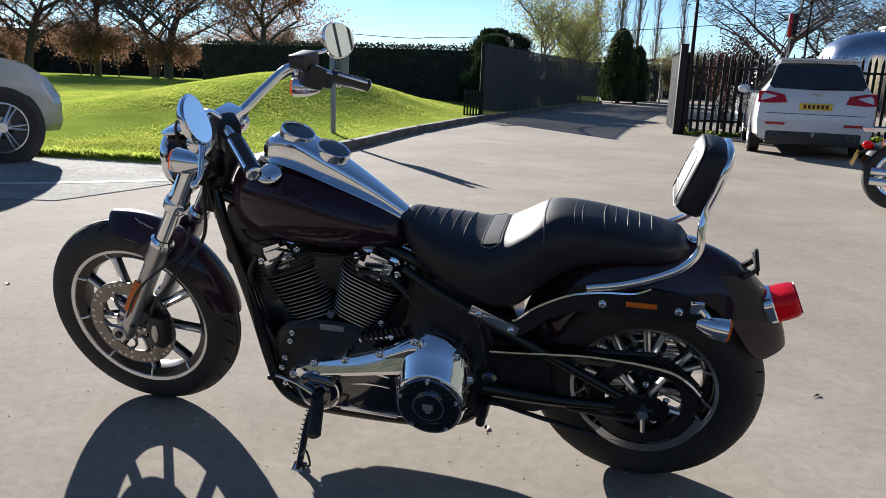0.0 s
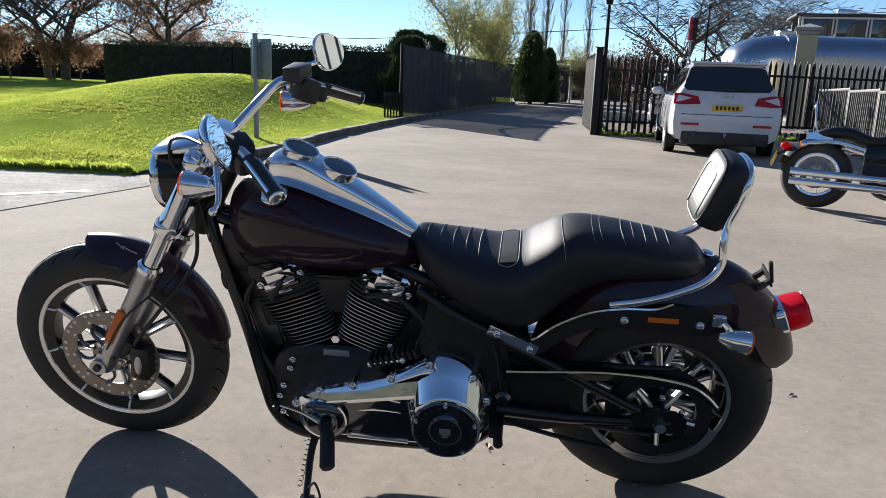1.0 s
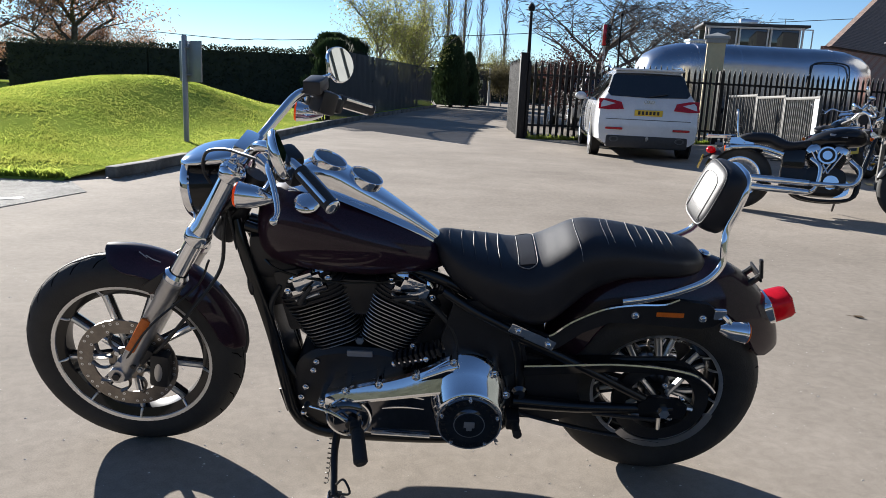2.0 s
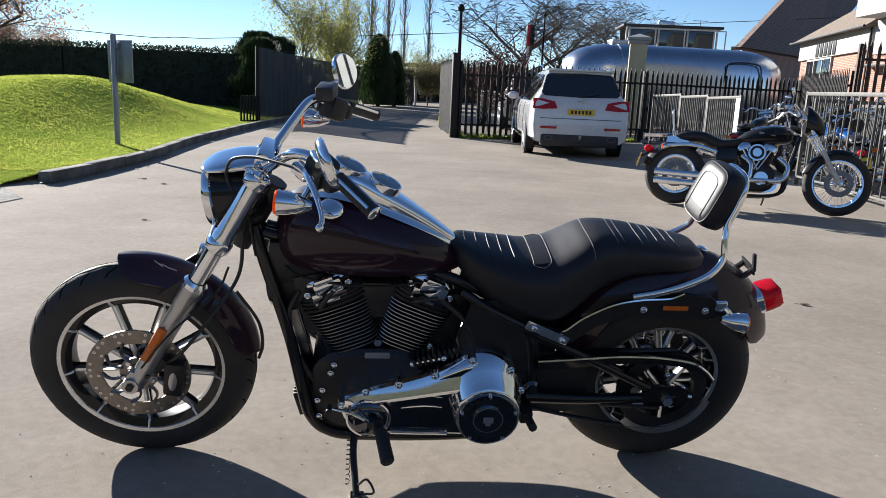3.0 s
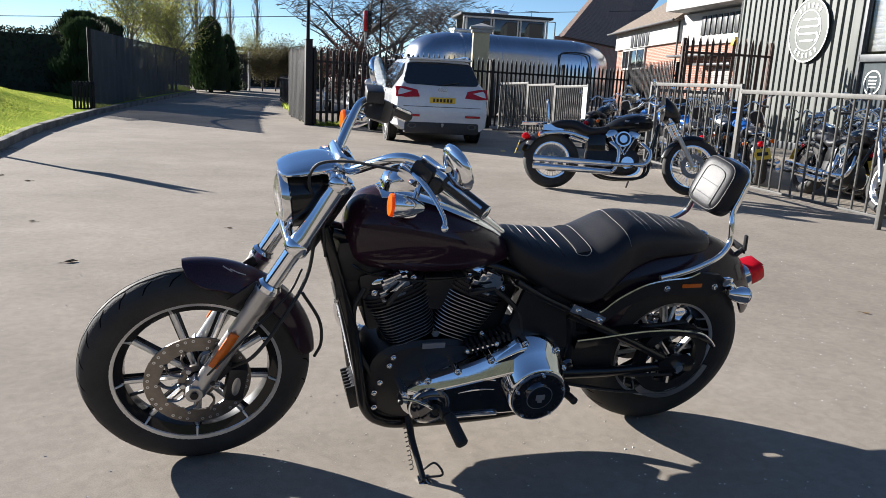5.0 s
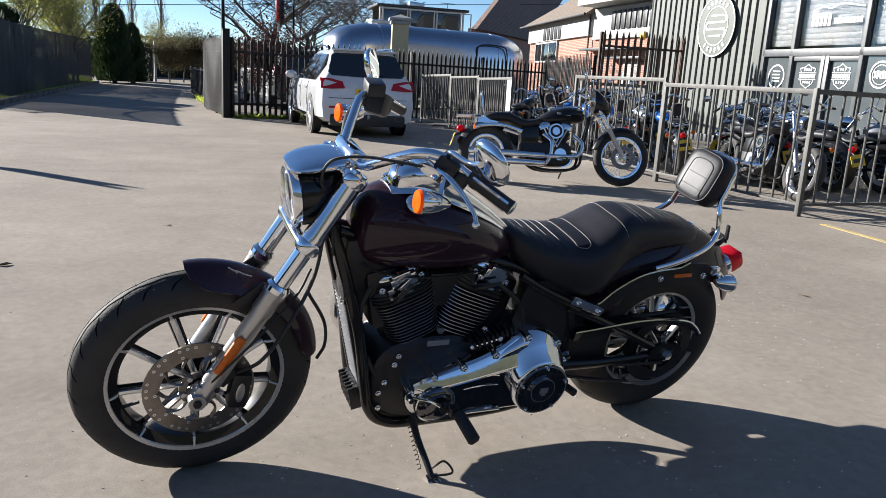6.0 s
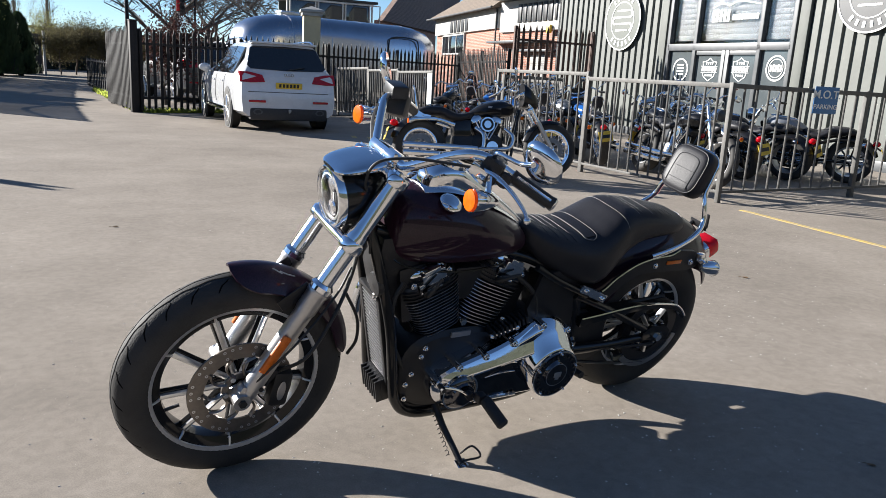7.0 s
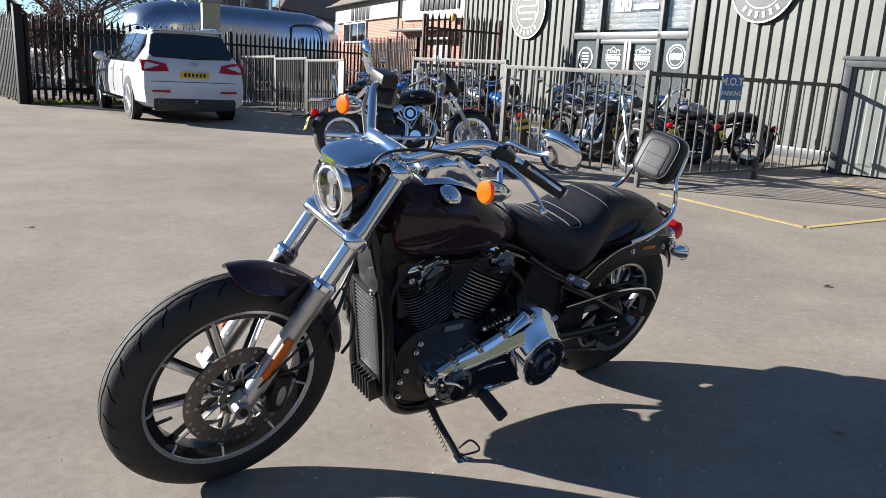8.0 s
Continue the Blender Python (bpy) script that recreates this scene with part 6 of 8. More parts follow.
for gx, gz in ((0.984, 0.985), (0.886, 0.940)):
    gm = pose(gx, 0, gz - 0.014, 0, -24, 0)
    gauge = part("gauge", lathe([(0.047, -0.012), (0.0485, 0.006), (0.0465, 0.012), (0.0435, 0.012), (0.042, 0.009)], gm, 40), CHROME, console_ob, "round instrument with a chrome bezel")
    part("gauge_face", lathe([(0.0005, 0.0105), (0.02, 0.0103), (0.043, 0.0092)], gm, 36), GAUGE, gauge, "dark gauge glass")
for s in (1, -1):
    part("filler_cap", lathe([(0.034, 0), (0.035, 0.006), (0.030, 0.013), (0.018, 0.017), (0.0005, 0.018)], pose(1.03, 0.100 * s, 0.886) @ pose(0, 0, 0, -28 * s, -4, 0), 28), CHROME, tank, "chrome filler cap")

# seat: rider's dip, raised passenger pad
SEAT = []
for x, top, low, hw in ((0.690, 0.772, 0.735, 0.030), (0.665, 0.774, 0.690, 0.070), (0.61, 0.760, 0.628, 0.112), (0.54, 0.747, 0.590, 0.142), (0.46, 0.737, 0.560, 0.158), (0.40, 0.748, 0.545, 0.160), (0.35, 0.776, 0.560, 0.152), (0.30, 0.806, 0.605, 0.138), (0.25, 0.816, 0.650, 0.124), (0.17, 0.809, 0.690, 0.114), (0.08, 0.794, 0.700, 0.106), (0.01, 0.780, 0.705, 0.098), (-0.04, 0.770, 0.712, 0.078), (-0.065, 0.748, 0.722, 0.040)):
    SEAT.append((x, (top + low) / 2, hw, (top - low) / 2))
rings = []
for x, zc, hw, hh in SEAT:
    rings.append([(x, a * (1 + 0.03 * max(0.0, -b / hh)), zc + b) for a, b in oval(2 * hw, 2 * hh, 40, 3.0)])
seat = part("seat", loft(refine(rings, 4)), VINYL, bike, "black vinyl two-up seat with pale stitching", angle=70)


def seat_at(x, u):
    """The seat's upper surface at x, with u from -1 to 1 across it."""
    xs = [s[0] for s in SEAT][::-1]
    zc, hw, hh = (float(np.interp(x, xs, [s[k] for s in SEAT][::-1])) for k in (1, 2, 3))
    a = u * hw
    return Vector((x, a, zc + hh * max(0.0, 1 - abs(u) ** 3.0) ** (1 / 3.0) + 0.0005))


for x in (0.65, 0.615, 0.58, 0.545, 0.51):
    part("tuck", tube([seat_at(x - 0.010 * u * u, u) - Vector((0, 0, 0.0012)) for u in np.linspace(-0.74, 0.74, 15)], 0.0019, 6, 2), VINYL, seat)
for x, lim in ((0.300, 0.93), (0.225, 0.72), (0.150, 0.72), (0.205, 0.66)):
    part("stitch_line", tube([seat_at(x - 0.012 * u * u, u) for u in np.linspace(-lim, lim, 21)], 0.0011, 5, 2), STITCH, seat, "pale stitched seam")
for x in (0.12, 0.09, 0.06, 0.03):
    part("tuck", tube([seat_at(x, u) - Vector((0, 0, 0.0012)) for u in np.linspace(-0.7, 0.7, 13)], 0.0018, 6, 2), VINYL, seat)
part("stitch_line", tube([seat_at(0.455, u) for u in np.linspace(-0.62, 0.62, 11)] + [seat_at(0.43, 0.70), seat_at(0.41, 0.62)] + [seat_at(0.405, u) for u in np.linspace(0.5, -0.5, 9)] + [seat_at(0.41, -0.62), seat_at(0.43, -0.70), seat_at(0.455, -0.62)], 0.0014, 5, 2), STITCH, seat, "pale stitched panel outline")
part("insert_panel", loft([[seat_at(x, u) + Vector((0, 0, 0.0012)) for u in np.linspace(-0.6, 0.6, 9)] + [seat_at(x, u) - Vector((0, 0, 0.004)) for u in np.linspace(0.6, -0.6, 9)] for x in (0.452, 0.43, 0.41)]), VINYL, seat)

# rear mudguard, struts, sissy bar
rear_fender = fender(bike, 0.0, 0.395, 0.362, 0.214, 6, 166, PAINT, "rear_fender", 0.100, 0.006, 50, -0.012, "dark plum steel rear mudguard")
for s in (1, -1):
    strut_pts = [(0.475, 0.580), (0.455, 0.548), (0.352, 0.498), (0.33, 0.508), (0.270, 0.560), (0.20, 0.596), (0.13, 0.598), (-0.05, 0.590), (-0.085, 0.600), (-0.115, 0.628), (-0.06, 0.668), (0.02, 0.676), (0.06, 0.658), (0.14, 0.652), (0.22, 0.634), (0.30, 0.590), (0.345, 0.550), (0.36, 0.542)]
    strut = part("fender_strut", prism([(x, z) for x, z in strut_pts], 0.014, pose(0, 0.152 if s > 0 else -0.138, 0, 90)), SATIN_BLACK, bike, "black steel fender strut")
    part("strut_edge", tube([(x, 0.148 * s, z + 0.001) for x, z in strut_pts[11:]], 0.0042, 6, 4), CHROME, strut, "bright strut edge")
    part("strut_cover", block(0.14, 0.010, 0.030, pose(0.408, 0.158 * s, 0.545, 0, -24, 0), 0.004), CHROME, strut)
    for bx, bz in ((0.448, 0.562), (0.362, 0.522), (0.134, 0.625), (-0.050, 0.625)):
        bolt(Vector((bx, 0.161 * s if bx > 0.3 else 0.152 * s, bz)), 0.0085, strut, AXLE if s > 0 else AXLE @ pose(0, 0, 0, 180))
    part("side_reflector", block(0.075, 0.004, 0.014, pose(0.04, 0.154 * s, 0.632), 0.002), REFLECTOR, strut, "amber side reflector")
    sig = turn_signal(bike, (-0.090, 0.176 * s, 0.612), (-0.166, 0.178 * s, 0.600), "chrome bullet turn signal", "rear_turn_signal")
    part("stalk", join(tube([(-0.08, 0.142 * s, 0.645), (-0.105, 0.165 * s, 0.638), (-0.125, 0.176 * s, 0.615)], 0.009, 8, 4), block(0.035, 0.02, 0.03, pose(-0.09, 0.158 * s, 0.645), 0.006)), CHROME, sig)
SISSY = [(0.175, 0.158, 0.668), (0.10, 0.158, 0.684), (0.03, 0.155, 0.706), (-0.04, 0.146, 0.738), (-0.078, 0.128, 0.778), (-0.080, 0.110, 0.830), (-0.086, 0.092, 0.868), (-0.104, 0.086, 0.920), (-0.118, 0.078, 0.970), (-0.126, 0.050, 0.998)]
part("sissy_bar", tube(SISSY + [(-0.128, 0, 1.003)] + [(x, -y, z) for x, y, z in SISSY[::-1]], 0.0085, 12, 5, 1.2), CHROME, bike, "chrome passenger backrest bar")
PM = pose(-0.078, 0, 0.925, 0, -19, 0)
PAD = [(0.044, 0.42), (0.0425, 0.74), (0.037, 0.90), (0.022, 0.985), (0.002, 1.0), (-0.018, 0.985), (-0.026, 0.93), (-0.029, 0.80)]
pad = part("backrest_pad", loft([[PM @ Vector((x, a * k, b * k - 0.006 * (b > 0) * 0)) for a, b in oval(0.176, 0.184, 36, 4.0)] for x, k in PAD]), VINYL, bike, "black vinyl passenger backrest pad", angle=70)
part("piping", tube([PM @ Vector((0.0372, a * 0.905, b * 0.905)) for a, b in oval(0.176, 0.184, 36, 4.0)] + [PM @ Vector((0.0372, 0.0796, 0))], 0.0018, 5, 1), VINYL, pad)
part("pad_seam", tube([PM @ Vector((0.0438, y, z)) for y, z in ((-0.050, -0.070), (-0.050, 0.02), (-0.042, 0.045), (-0.018, 0.054), (0.018, 0.054), (0.042, 0.045), (0.050, 0.02), (0.050, -0.070))], 0.0015, 5, 4), VINYL, pad)
for z in (-0.045, 0.0):
    part("tuck", tube([PM @ Vector((0.0440, y, z)) for y in (-0.048, 0.0, 0.048)], 0.0009, 5, 2), VINYL, pad)

# tail lamp and plate bracket
TM = pose(-0.272, 0, 0.580, 0, -66, 0)
tail = part("tail_lamp", loft([[TM @ Vector((a * k, b * k, h)) for a, b in oval(0.080, 0.104, 28, 3.4)] for h, k in ((-0.04, 0.9), (0.0, 1.02), (0.020, 1.03), (0.024, 0.96))]), CHROME, bike, "red tail lamp in a chrome base")
part("lens", loft([[TM @ Vector((a * k - 0.002, b * k, h)) for a, b in oval(0.080, 0.104, 28, 3.4)] for h, k in ((0.020, 0.97), (0.045, 0.97), (0.068, 0.93), (0.078, 0.86), (0.081, 0.70))]), RED_LENS, tail, "ribbed red lens")
for k in range(7):
    part("lens_rib", tube([TM @ Vector((-0.026 + 0.0085 * k, y, 0.0822)) for y in (-0.035, 0.035)], 0.0022, 5, 1), RED_LENS, tail)
bracket = part("plate_bracket", join(block(0.007, 0.080, 0.028, pose(-0.232, 0, 0.698, 0, 18, 0), 0.003), tube([(-0.178, 0.028, 0.655), (-0.214, 0.028, 0.680), (-0.232, 0.028, 0.698)], 0.009, 8, 4), tube([(-0.178, -0.028, 0.655), (-0.214, -0.028, 0.680), (-0.232, -0.028, 0.698)], 0.009, 8, 4)), SATIN_BLACK, bike, "black folding plate bracket")
part("bracket_lug", block(0.010, 0.014, 0.060, pose(-0.228, 0.036, 0.726, 0, 12, 0), 0.004), SATIN_BLACK, bracket)
part("fender_latch", ball(0.018, 0.018, 0.006, pose(-0.075, 0, 0.752, 0, -14, 0)), CHROME, rear_fender)

# frame
for s in (1, -1):
    part("frame_tube", tube([(1.245, 0.030 * s, 0.80), (1.215, 0.060 * s, 0.70), (1.150, 0.088 * s, 0.48), (1.112, 0.098 * s, 0.28), (1.092, 0.100 * s, 0.200), (1.045, 0.102 * s, 0.148), (0.94, 0.105 * s, 0.128), (0.60, 0.112 * s, 0.140), (0.47, 0.115 * s, 0.20), (0.42, 0.120 * s, 0.33)], 0.0175, 12, 6), GLOSS_BLACK, bike, "black frame tube")
    part("frame_tube", tube([(0.42, 0.120 * s, 0.33), (0.45, 0.115 * s, 0.50), (0.54, 0.095 * s, 0.60), (0.70, 0.06 * s, 0.67), (1.0, 0.035 * s, 0.72), (1.22, 0.025 * s, 0.78)], 0.0165, 12, 6), GLOSS_BLACK, bike, "black frame tube")
    part("swingarm_beam", tube([(0.44, 0.130 * s, 0.30), (0.25, 0.140 * s, 0.298), (0.06, 0.146 * s, 0.308), (-0.02, 0.148 * s, 0.314)], [0.022, 0.018, 0.016, 0.020], 10, 5), GLOSS_BLACK, bike, "black swingarm beam")
    part("swingarm_stay", tube([(0.46, 0.128 * s, 0.53), (0.30, 0.138 * s, 0.46), (0.08, 0.146 * s, 0.35), (0.01, 0.148 * s, 0.318)], 0.0145, 10, 5), GLOSS_BLACK, bike, "black swingarm stay")
    part("axle_plate", prism([(-0.055, 0.290), (0.07, 0.285), (0.085, 0.335), (0.045, 0.362), (-0.03, 0.355), (-0.06, 0.33)], 0.012, pose(0, 0.162 * s if s > 0 else -0.150, 0, 90)), GLOSS_BLACK, bike)
    part("axle_nut", tube([(RX, 0.150 * s, RZ - 0.004), (RX, 0.178 * s, RZ - 0.004)], [0.019, 0.016], 6, 1), CHROME, bike)
    part("axle_adjuster", join(tube([(RX + 0.02, 0.172 * s, RZ - 0.03), (RX + 0.20, 0.152 * s, RZ - 0.032)], 0.006, 8, 1)), SATIN_BLACK, bike)
part("battery_box", loft([[(0.60 - 0.06 * k, a, z) for a in (-0.105, 0.105)] + [(0.36 + 0.05 * k, a, z) for a in (0.105, -0.105)] for k, z in ((0.0, 0.38), (0.1, 0.50), (0.4, 0.64))]), GLOSS_BLACK, bike)
part("side_cover", prism([(0.40, 0.40), (0.44, 0.56), (0.53, 0.64), (0.63, 0.62), (0.66, 0.50), (0.62, 0.40)], 0.016, pose(0, 0.128, 0, 90)), SATIN_BLACK, bike, "black side cover")
part("side_cover", prism([(0.40, 0.40), (0.44, 0.56), (0.53, 0.64), (0.63, 0.62), (0.66, 0.50), (0.62, 0.40)], 0.016, pose(0, -0.112, 0, 90)), SATIN_BLACK, bike, "black side cover")
part("side_tube", tube([(0.66, 0.125, 0.655), (0.58, 0.14, 0.61), (0.50, 0.148, 0.572), (0.43, 0.152, 0.54)], 0.012, 10, 5), GLOSS_BLACK, bike)

part("swingarm_cover", prism([(0.475, 0.235), (0.480, 0.470), (0.335, 0.440), (0.300, 0.400), (0.262, 0.405), (0.255, 0.335), (0.225, 0.262), (0.30, 0.232)], 0.020, pose(0, 0.120, 0, 90)), SATIN_BLACK, bike, "black swingarm cover")
part("pivot_cap", lathe([(0.0005, 0.128), (0.022, 0.128), (0.024, 0.136), (0.016, 0.146), (0.0005, 0.147)], pose(0.425, 0, 0.335) @ AXLE, 24), CHROME_REFLECT_DARK, bike)

# drive belt, pulley and guards
PM2 = pose(RX, 0, RZ) @ AXLE
part("rear_pulley", ring_plate(0.100, 0.140, 0.100, 0.022, PM2, 64), SATIN_BLACK, bike, "black belt pulley")
for k in range(5):
    a = 2 * math.pi * k / 5 + 0.4
    part("pulley_spoke", tube([PM2 @ Vector((0.03 * math.cos(a), 0.03 * math.sin(a), 0.118)), PM2 @ Vector((0.10 * math.cos(a), 0.10 * math.sin(a), 0.118))], 0.013, 8, 1, 0.6), ALLOY, bike)
    bolt(PM2 @ Vector((0.062 * math.cos(a + 0.5), 0.062 * math.sin(a + 0.5), 0.128)), 0.007, bike)
part("drive_belt", tube([(RX - 0.02, 0.118, RZ + 0.150), (0.20, 0.118, 0.452), (0.45, 0.118, 0.395), (0.50, 0.118, 0.33), (0.45, 0.118, 0.262), (0.20, 0.118, 0.195), (RX - 0.02, 0.118, RZ - 0.150)], 0.010, 6, 6, 0.5), CABLE, bike)
guard_top = [(0.42, 0.440), (0.335, 0.446), (0.24, 0.455), (0.152, 0.460), (0.05, 0.456), (-0.051, 0.440), (-0.100, 0.412), (-0.131, 0.380)]
part("belt_guard", loft([[(x, 0.104, z - 0.030 + 0.020 * t), (x, 0.150, z - 0.034 + 0.020 * t), (x, 0.153, z), (x, 0.104, z + 0.002)] for t, (x, z) in zip(np.linspace(0, 1, 8), guard_top)]), GLOSS_BLACK, bike, "black belt guard with a bright edge")
part("guard_edge", tube([(x, 0.153, z + 0.001) for x, z in guard_top], 0.0042, 6, 4), CHROME, bike)
part("lower_guard", loft([[PM2 @ Vector((r * math.cos(a), r * math.sin(a), h)) for r, h in ((0.142, 0.122), (0.166, 0.122), (0.166, 0.127), (0.142, 0.127))] for a in np.linspace(radians(45), radians(166), 28)]), FORK_GREY, bike, "pale lower belt guard")

# engine
CR = Vector((0.893, 0, 0.288))
part("crankcase", loft([[(CR.x + x * k, y, CR.z + z * k) for x, z in oval(0.40, 0.30, 28, 3.0)] for y, k in ((-0.11, 0.86), (-0.09, 1.0), (0.09, 1.0), (0.105, 0.9))]), SATIN_BLACK, bike, "black engine crankcase")
part("transmission", loft([[(0.53 + x * k, y, 0.335 + z * k) for x, z in oval(0.24, 0.27, 24, 3.2)] for y, k in ((-0.125, 0.9), (-0.11, 1.0), (0.11, 1.0), (0.125, 0.9))]), SATIN_BLACK, bike, "black gearbox housing")
part("oil_pan", block(0.52, 0.20, 0.07, pose(0.80, 0, 0.155), 0.02), SATIN_BLACK, bike)


def cylinder(tilt, name):
    """One finned barrel with its head and bright rocker box."""
    m = Matrix.Translation((CR.x, 0, CR.z)) @ pose(0, 0, 0, 0, tilt, 0)
    cyl = new(name)
    cyl.parent = bike
    tagged(cyl, "black finned engine cylinder with bright fin edges")
    part("barrel", lathe([(0.066, 0.10), (0.066, 0.36)], m, 24), SATIN_BLACK, cyl)
    for k in range(13):
        z = 0.168 + 0.0118 * k
        w = 0.160 + 0.0040 * k
        fin = part("fin", prism(oval(w, 0.196, 28, 4.0), 0.0042, m @ pose(0, 0, z)), SATIN_BLACK, cyl)
        edge = [(a * 1.003, b * 1.003, 0.0021) for a, b in oval(w, 0.196, 40, 4.0)]
        part("fin_edge", tube([m @ pose(0, 0, z) @ Vector(p) for p in edge + edge[:1]], 0.0015, 4, 1), FORK_GREY, fin, "machined fin edge")
    part("cylinder_head", loft([[m @ Vector((a * k, b * k, z)) for a, b in oval(0.20, 0.20, 28, 4.0)] for z, k in ((0.318, 0.96), (0.324, 1.0), (0.362, 1.0), (0.370, 0.94))]), SATIN_BLACK, cyl)
    for k in range(3):
        part("head_fin", prism(oval(0.212, 0.208, 28, 4.0), 0.004, m @ pose(0, 0, 0.328 + 0.013 * k)), SATIN_BLACK, cyl)
    part("rocker_box", loft([[m @ Vector((a * k, b * k, z)) for a, b in oval(0.165, 0.185, 24, 4.4)] for z, k in ((0.368, 1.0), (0.382, 1.02), (0.384, 0.94), (0.396, 0.94), (0.404, 0.80))]), SATIN_BLACK, cyl)
    part("rocker_cover", loft([[m @ Vector((a * k, b * k + 0.002, z)) for a, b in oval(0.150, 0.170, 24, 4.4)] for z, k in ((0.386, 1.0), (0.402, 0.97), (0.412, 0.85))]), CHROME, cyl, "chrome rocker cover")
    for x in (-0.062, 0.0, 0.062):
        bolt(m @ Vector((x, 0.092, 0.380)), 0.0075, cyl)
    part("spark_plug_cap", join(tube([m @ Vector((0.03, 0.10, 0.335)), m @ Vector((0.03, 0.125, 0.352)), m @ Vector((-0.02, 0.128, 0.385))], [0.010, 0.009, 0.005], 8, 4)), CABLE, cyl)
    part("head_bracket", block(0.075, 0.012, 0.036, m @ pose(0.012, 0.101, 0.362), 0.004), CHROME, cyl, "bright head bracket")
    part("rocker_end", join(block(0.082, 0.024, 0.040, m @ pose(-0.006, 0.096, 0.388), 0.007), block(0.056, 0.030, 0.018, m @ pose(-0.002, 0.098, 0.412), 0.005)), CHROME, cyl, "polished rocker box end")
    part("rocker_step", block(0.105, 0.020, 0.016, m @ pose(0.0, 0.098, 0.360), 0.004), CHROME_REFLECT_DARK, cyl)
    part("pushrod_tube", tube([m @ Vector((-0.02, -0.105, 0.06)), m @ Vector((-0.01, -0.105, 0.30))], 0.011, 10, 1), CHROME, cyl)


cylinder(22.5, "front_cylinder")
cylinder(-22.5, "rear_cylinder")
part("cylinder_bolt", disc_geo(0.013, 0.012, Matrix.Translation((0.893, 0.098, 0.470)) @ AXLE, 6), CHROME, bike)
part("engine_badge", block(0.075, 0.008, 0.020, pose(0.893, 0.106, 0.425), 0.004), SIGN_GREY, bike, "grey engine plate")
part("intake_box", block(0.13, 0.16, 0.12, pose(0.893, 0.0, 0.595), 0.02), SATIN_BLACK, bike)
part("air_cleaner", lathe([(0.0005, 0), (0.085, 0.0), (0.098, 0.012), (0.098, 0.055), (0.085, 0.070), (0.0005, 0.074)], pose(0.893, -0.10, 0.58, 90), 36), GLOSS_BLACK, bike)
for x, z in ((1.030, 0.362), (1.020, 0.392), (1.055, 0.300), (0.74, 0.462), (1.070, 0.262), (1.065, 0.205)):
    bolt(Vector((x, 0.108, z)), 0.0068, bike)
part("shift_rod", join(tube([(0.79, 0.14, 0.420), (0.70, 0.145, 0.445)], 0.005, 8, 1), ball(0.010, 0.010, 0.010, pose(0.79, 0.14, 0.420)), ball(0.010, 0.010, 0.010, pose(0.70, 0.145, 0.445))), CHROME, bike)
for p in ([(1.12, 0.07, 0.62), (1.15, 0.08, 0.55), (1.13, 0.085, 0.42), (1.07, 0.09, 0.30)], [(0.72, 0.10, 0.62), (0.64, 0.120, 0.55), (0.60, 0.12, 0.44)]):
    part("hose", tube(p, 0.0085, 8, 6), CABLE, bike)

part("engine_cradle", block(0.30, 0.10, 0.30, pose(0.90, 0, 0.53), 0.03), SATIN_BLACK, bike)
# Three added blocks, dark fill where gaps in the engine showed light through.
part("front_gap_fill", block(0.10, 0.15, 0.20, pose(1.075, 0, 0.575, 0, 12, 0), 0.02), SATIN_BLACK, bike)
part("rear_gap_fill", block(0.12, 0.13, 0.24, pose(0.705, 0, 0.50, 0, -12, 0), 0.02), SATIN_BLACK, bike)
part("neck_gap_fill", block(0.10, 0.11, 0.15, pose(1.145, 0, 0.615, 0, 18, 0), 0.02), SATIN_BLACK, bike)
part("coil_cover", block(0.16, 0.13, 0.14, pose(1.13, 0, 0.70), 0.03), SATIN_BLACK, bike)

# primary chaincase and its clutch cover
rear_arc = [(0.590 + 0.124 * math.cos(radians(t)), 0.322 + 0.145 * math.sin(radians(t))) for t in range(76, 286, 10)]
front_arc = [(0.920 + 0.080 * math.cos(radians(t)), 0.264 + 0.080 * math.sin(radians(t))) for t in range(-86, 80, 11)]
case = rear_arc + front_arc + [(0.85, 0.372), (0.77, 0.392), (0.70, 0.425)]


def shrink(pts, k):
    cx, cz = sum(p[0] for p in pts) / len(pts), sum(p[1] for p in pts) / len(pts)
    return [(cx + (x - cx) * k, cz + (z - cz) * k) for x, z in pts]


primary = part("primary_cover", loft([[(x, y, z) for x, z in shrink(case, k)] for y, k in ((0.100, 1.0), (0.148, 1.0), (0.158, 0.985), (0.172, 0.93), (0.182, 0.86), (0.185, 0.80))]), CHROME, bike, "polished chrome primary cover", angle=50)
# Flat chrome face; the dark it would mirror is put into the colour.
part("cover_face", prism(shrink(case, 0.80), 0.006, pose(0, 0.1875, 0, 90)), CHROME_REFLECT_DARK, primary, "chrome recess, coloured dark as its reflections")
HOUSING = ((0.150, 0.576, 0.350, 0.112, 0.122), (0.172, 0.575, 0.343, 0.110, 0.119), (0.195, 0.573, 0.326, 0.106, 0.110), (0.215, 0.571, 0.312, 0.101, 0.103), (0.232, 0.570, 0.304, 0.096, 0.097), (0.2395, 0.570, 0.303, 0.092, 0.092))
part("clutch_housing", loft([[(cx + rx * math.cos(a), y, cz + rz * math.sin(a)) for a in np.linspace(0, 2 * math.pi, 48, endpoint=False)] for y, cx, cz, rx, rz in HOUSING]), CHROME, primary, "polished chrome shoulder round the clutch cover", angle=60)
DERBY = pose(0.570, 0, 0.303) @ AXLE
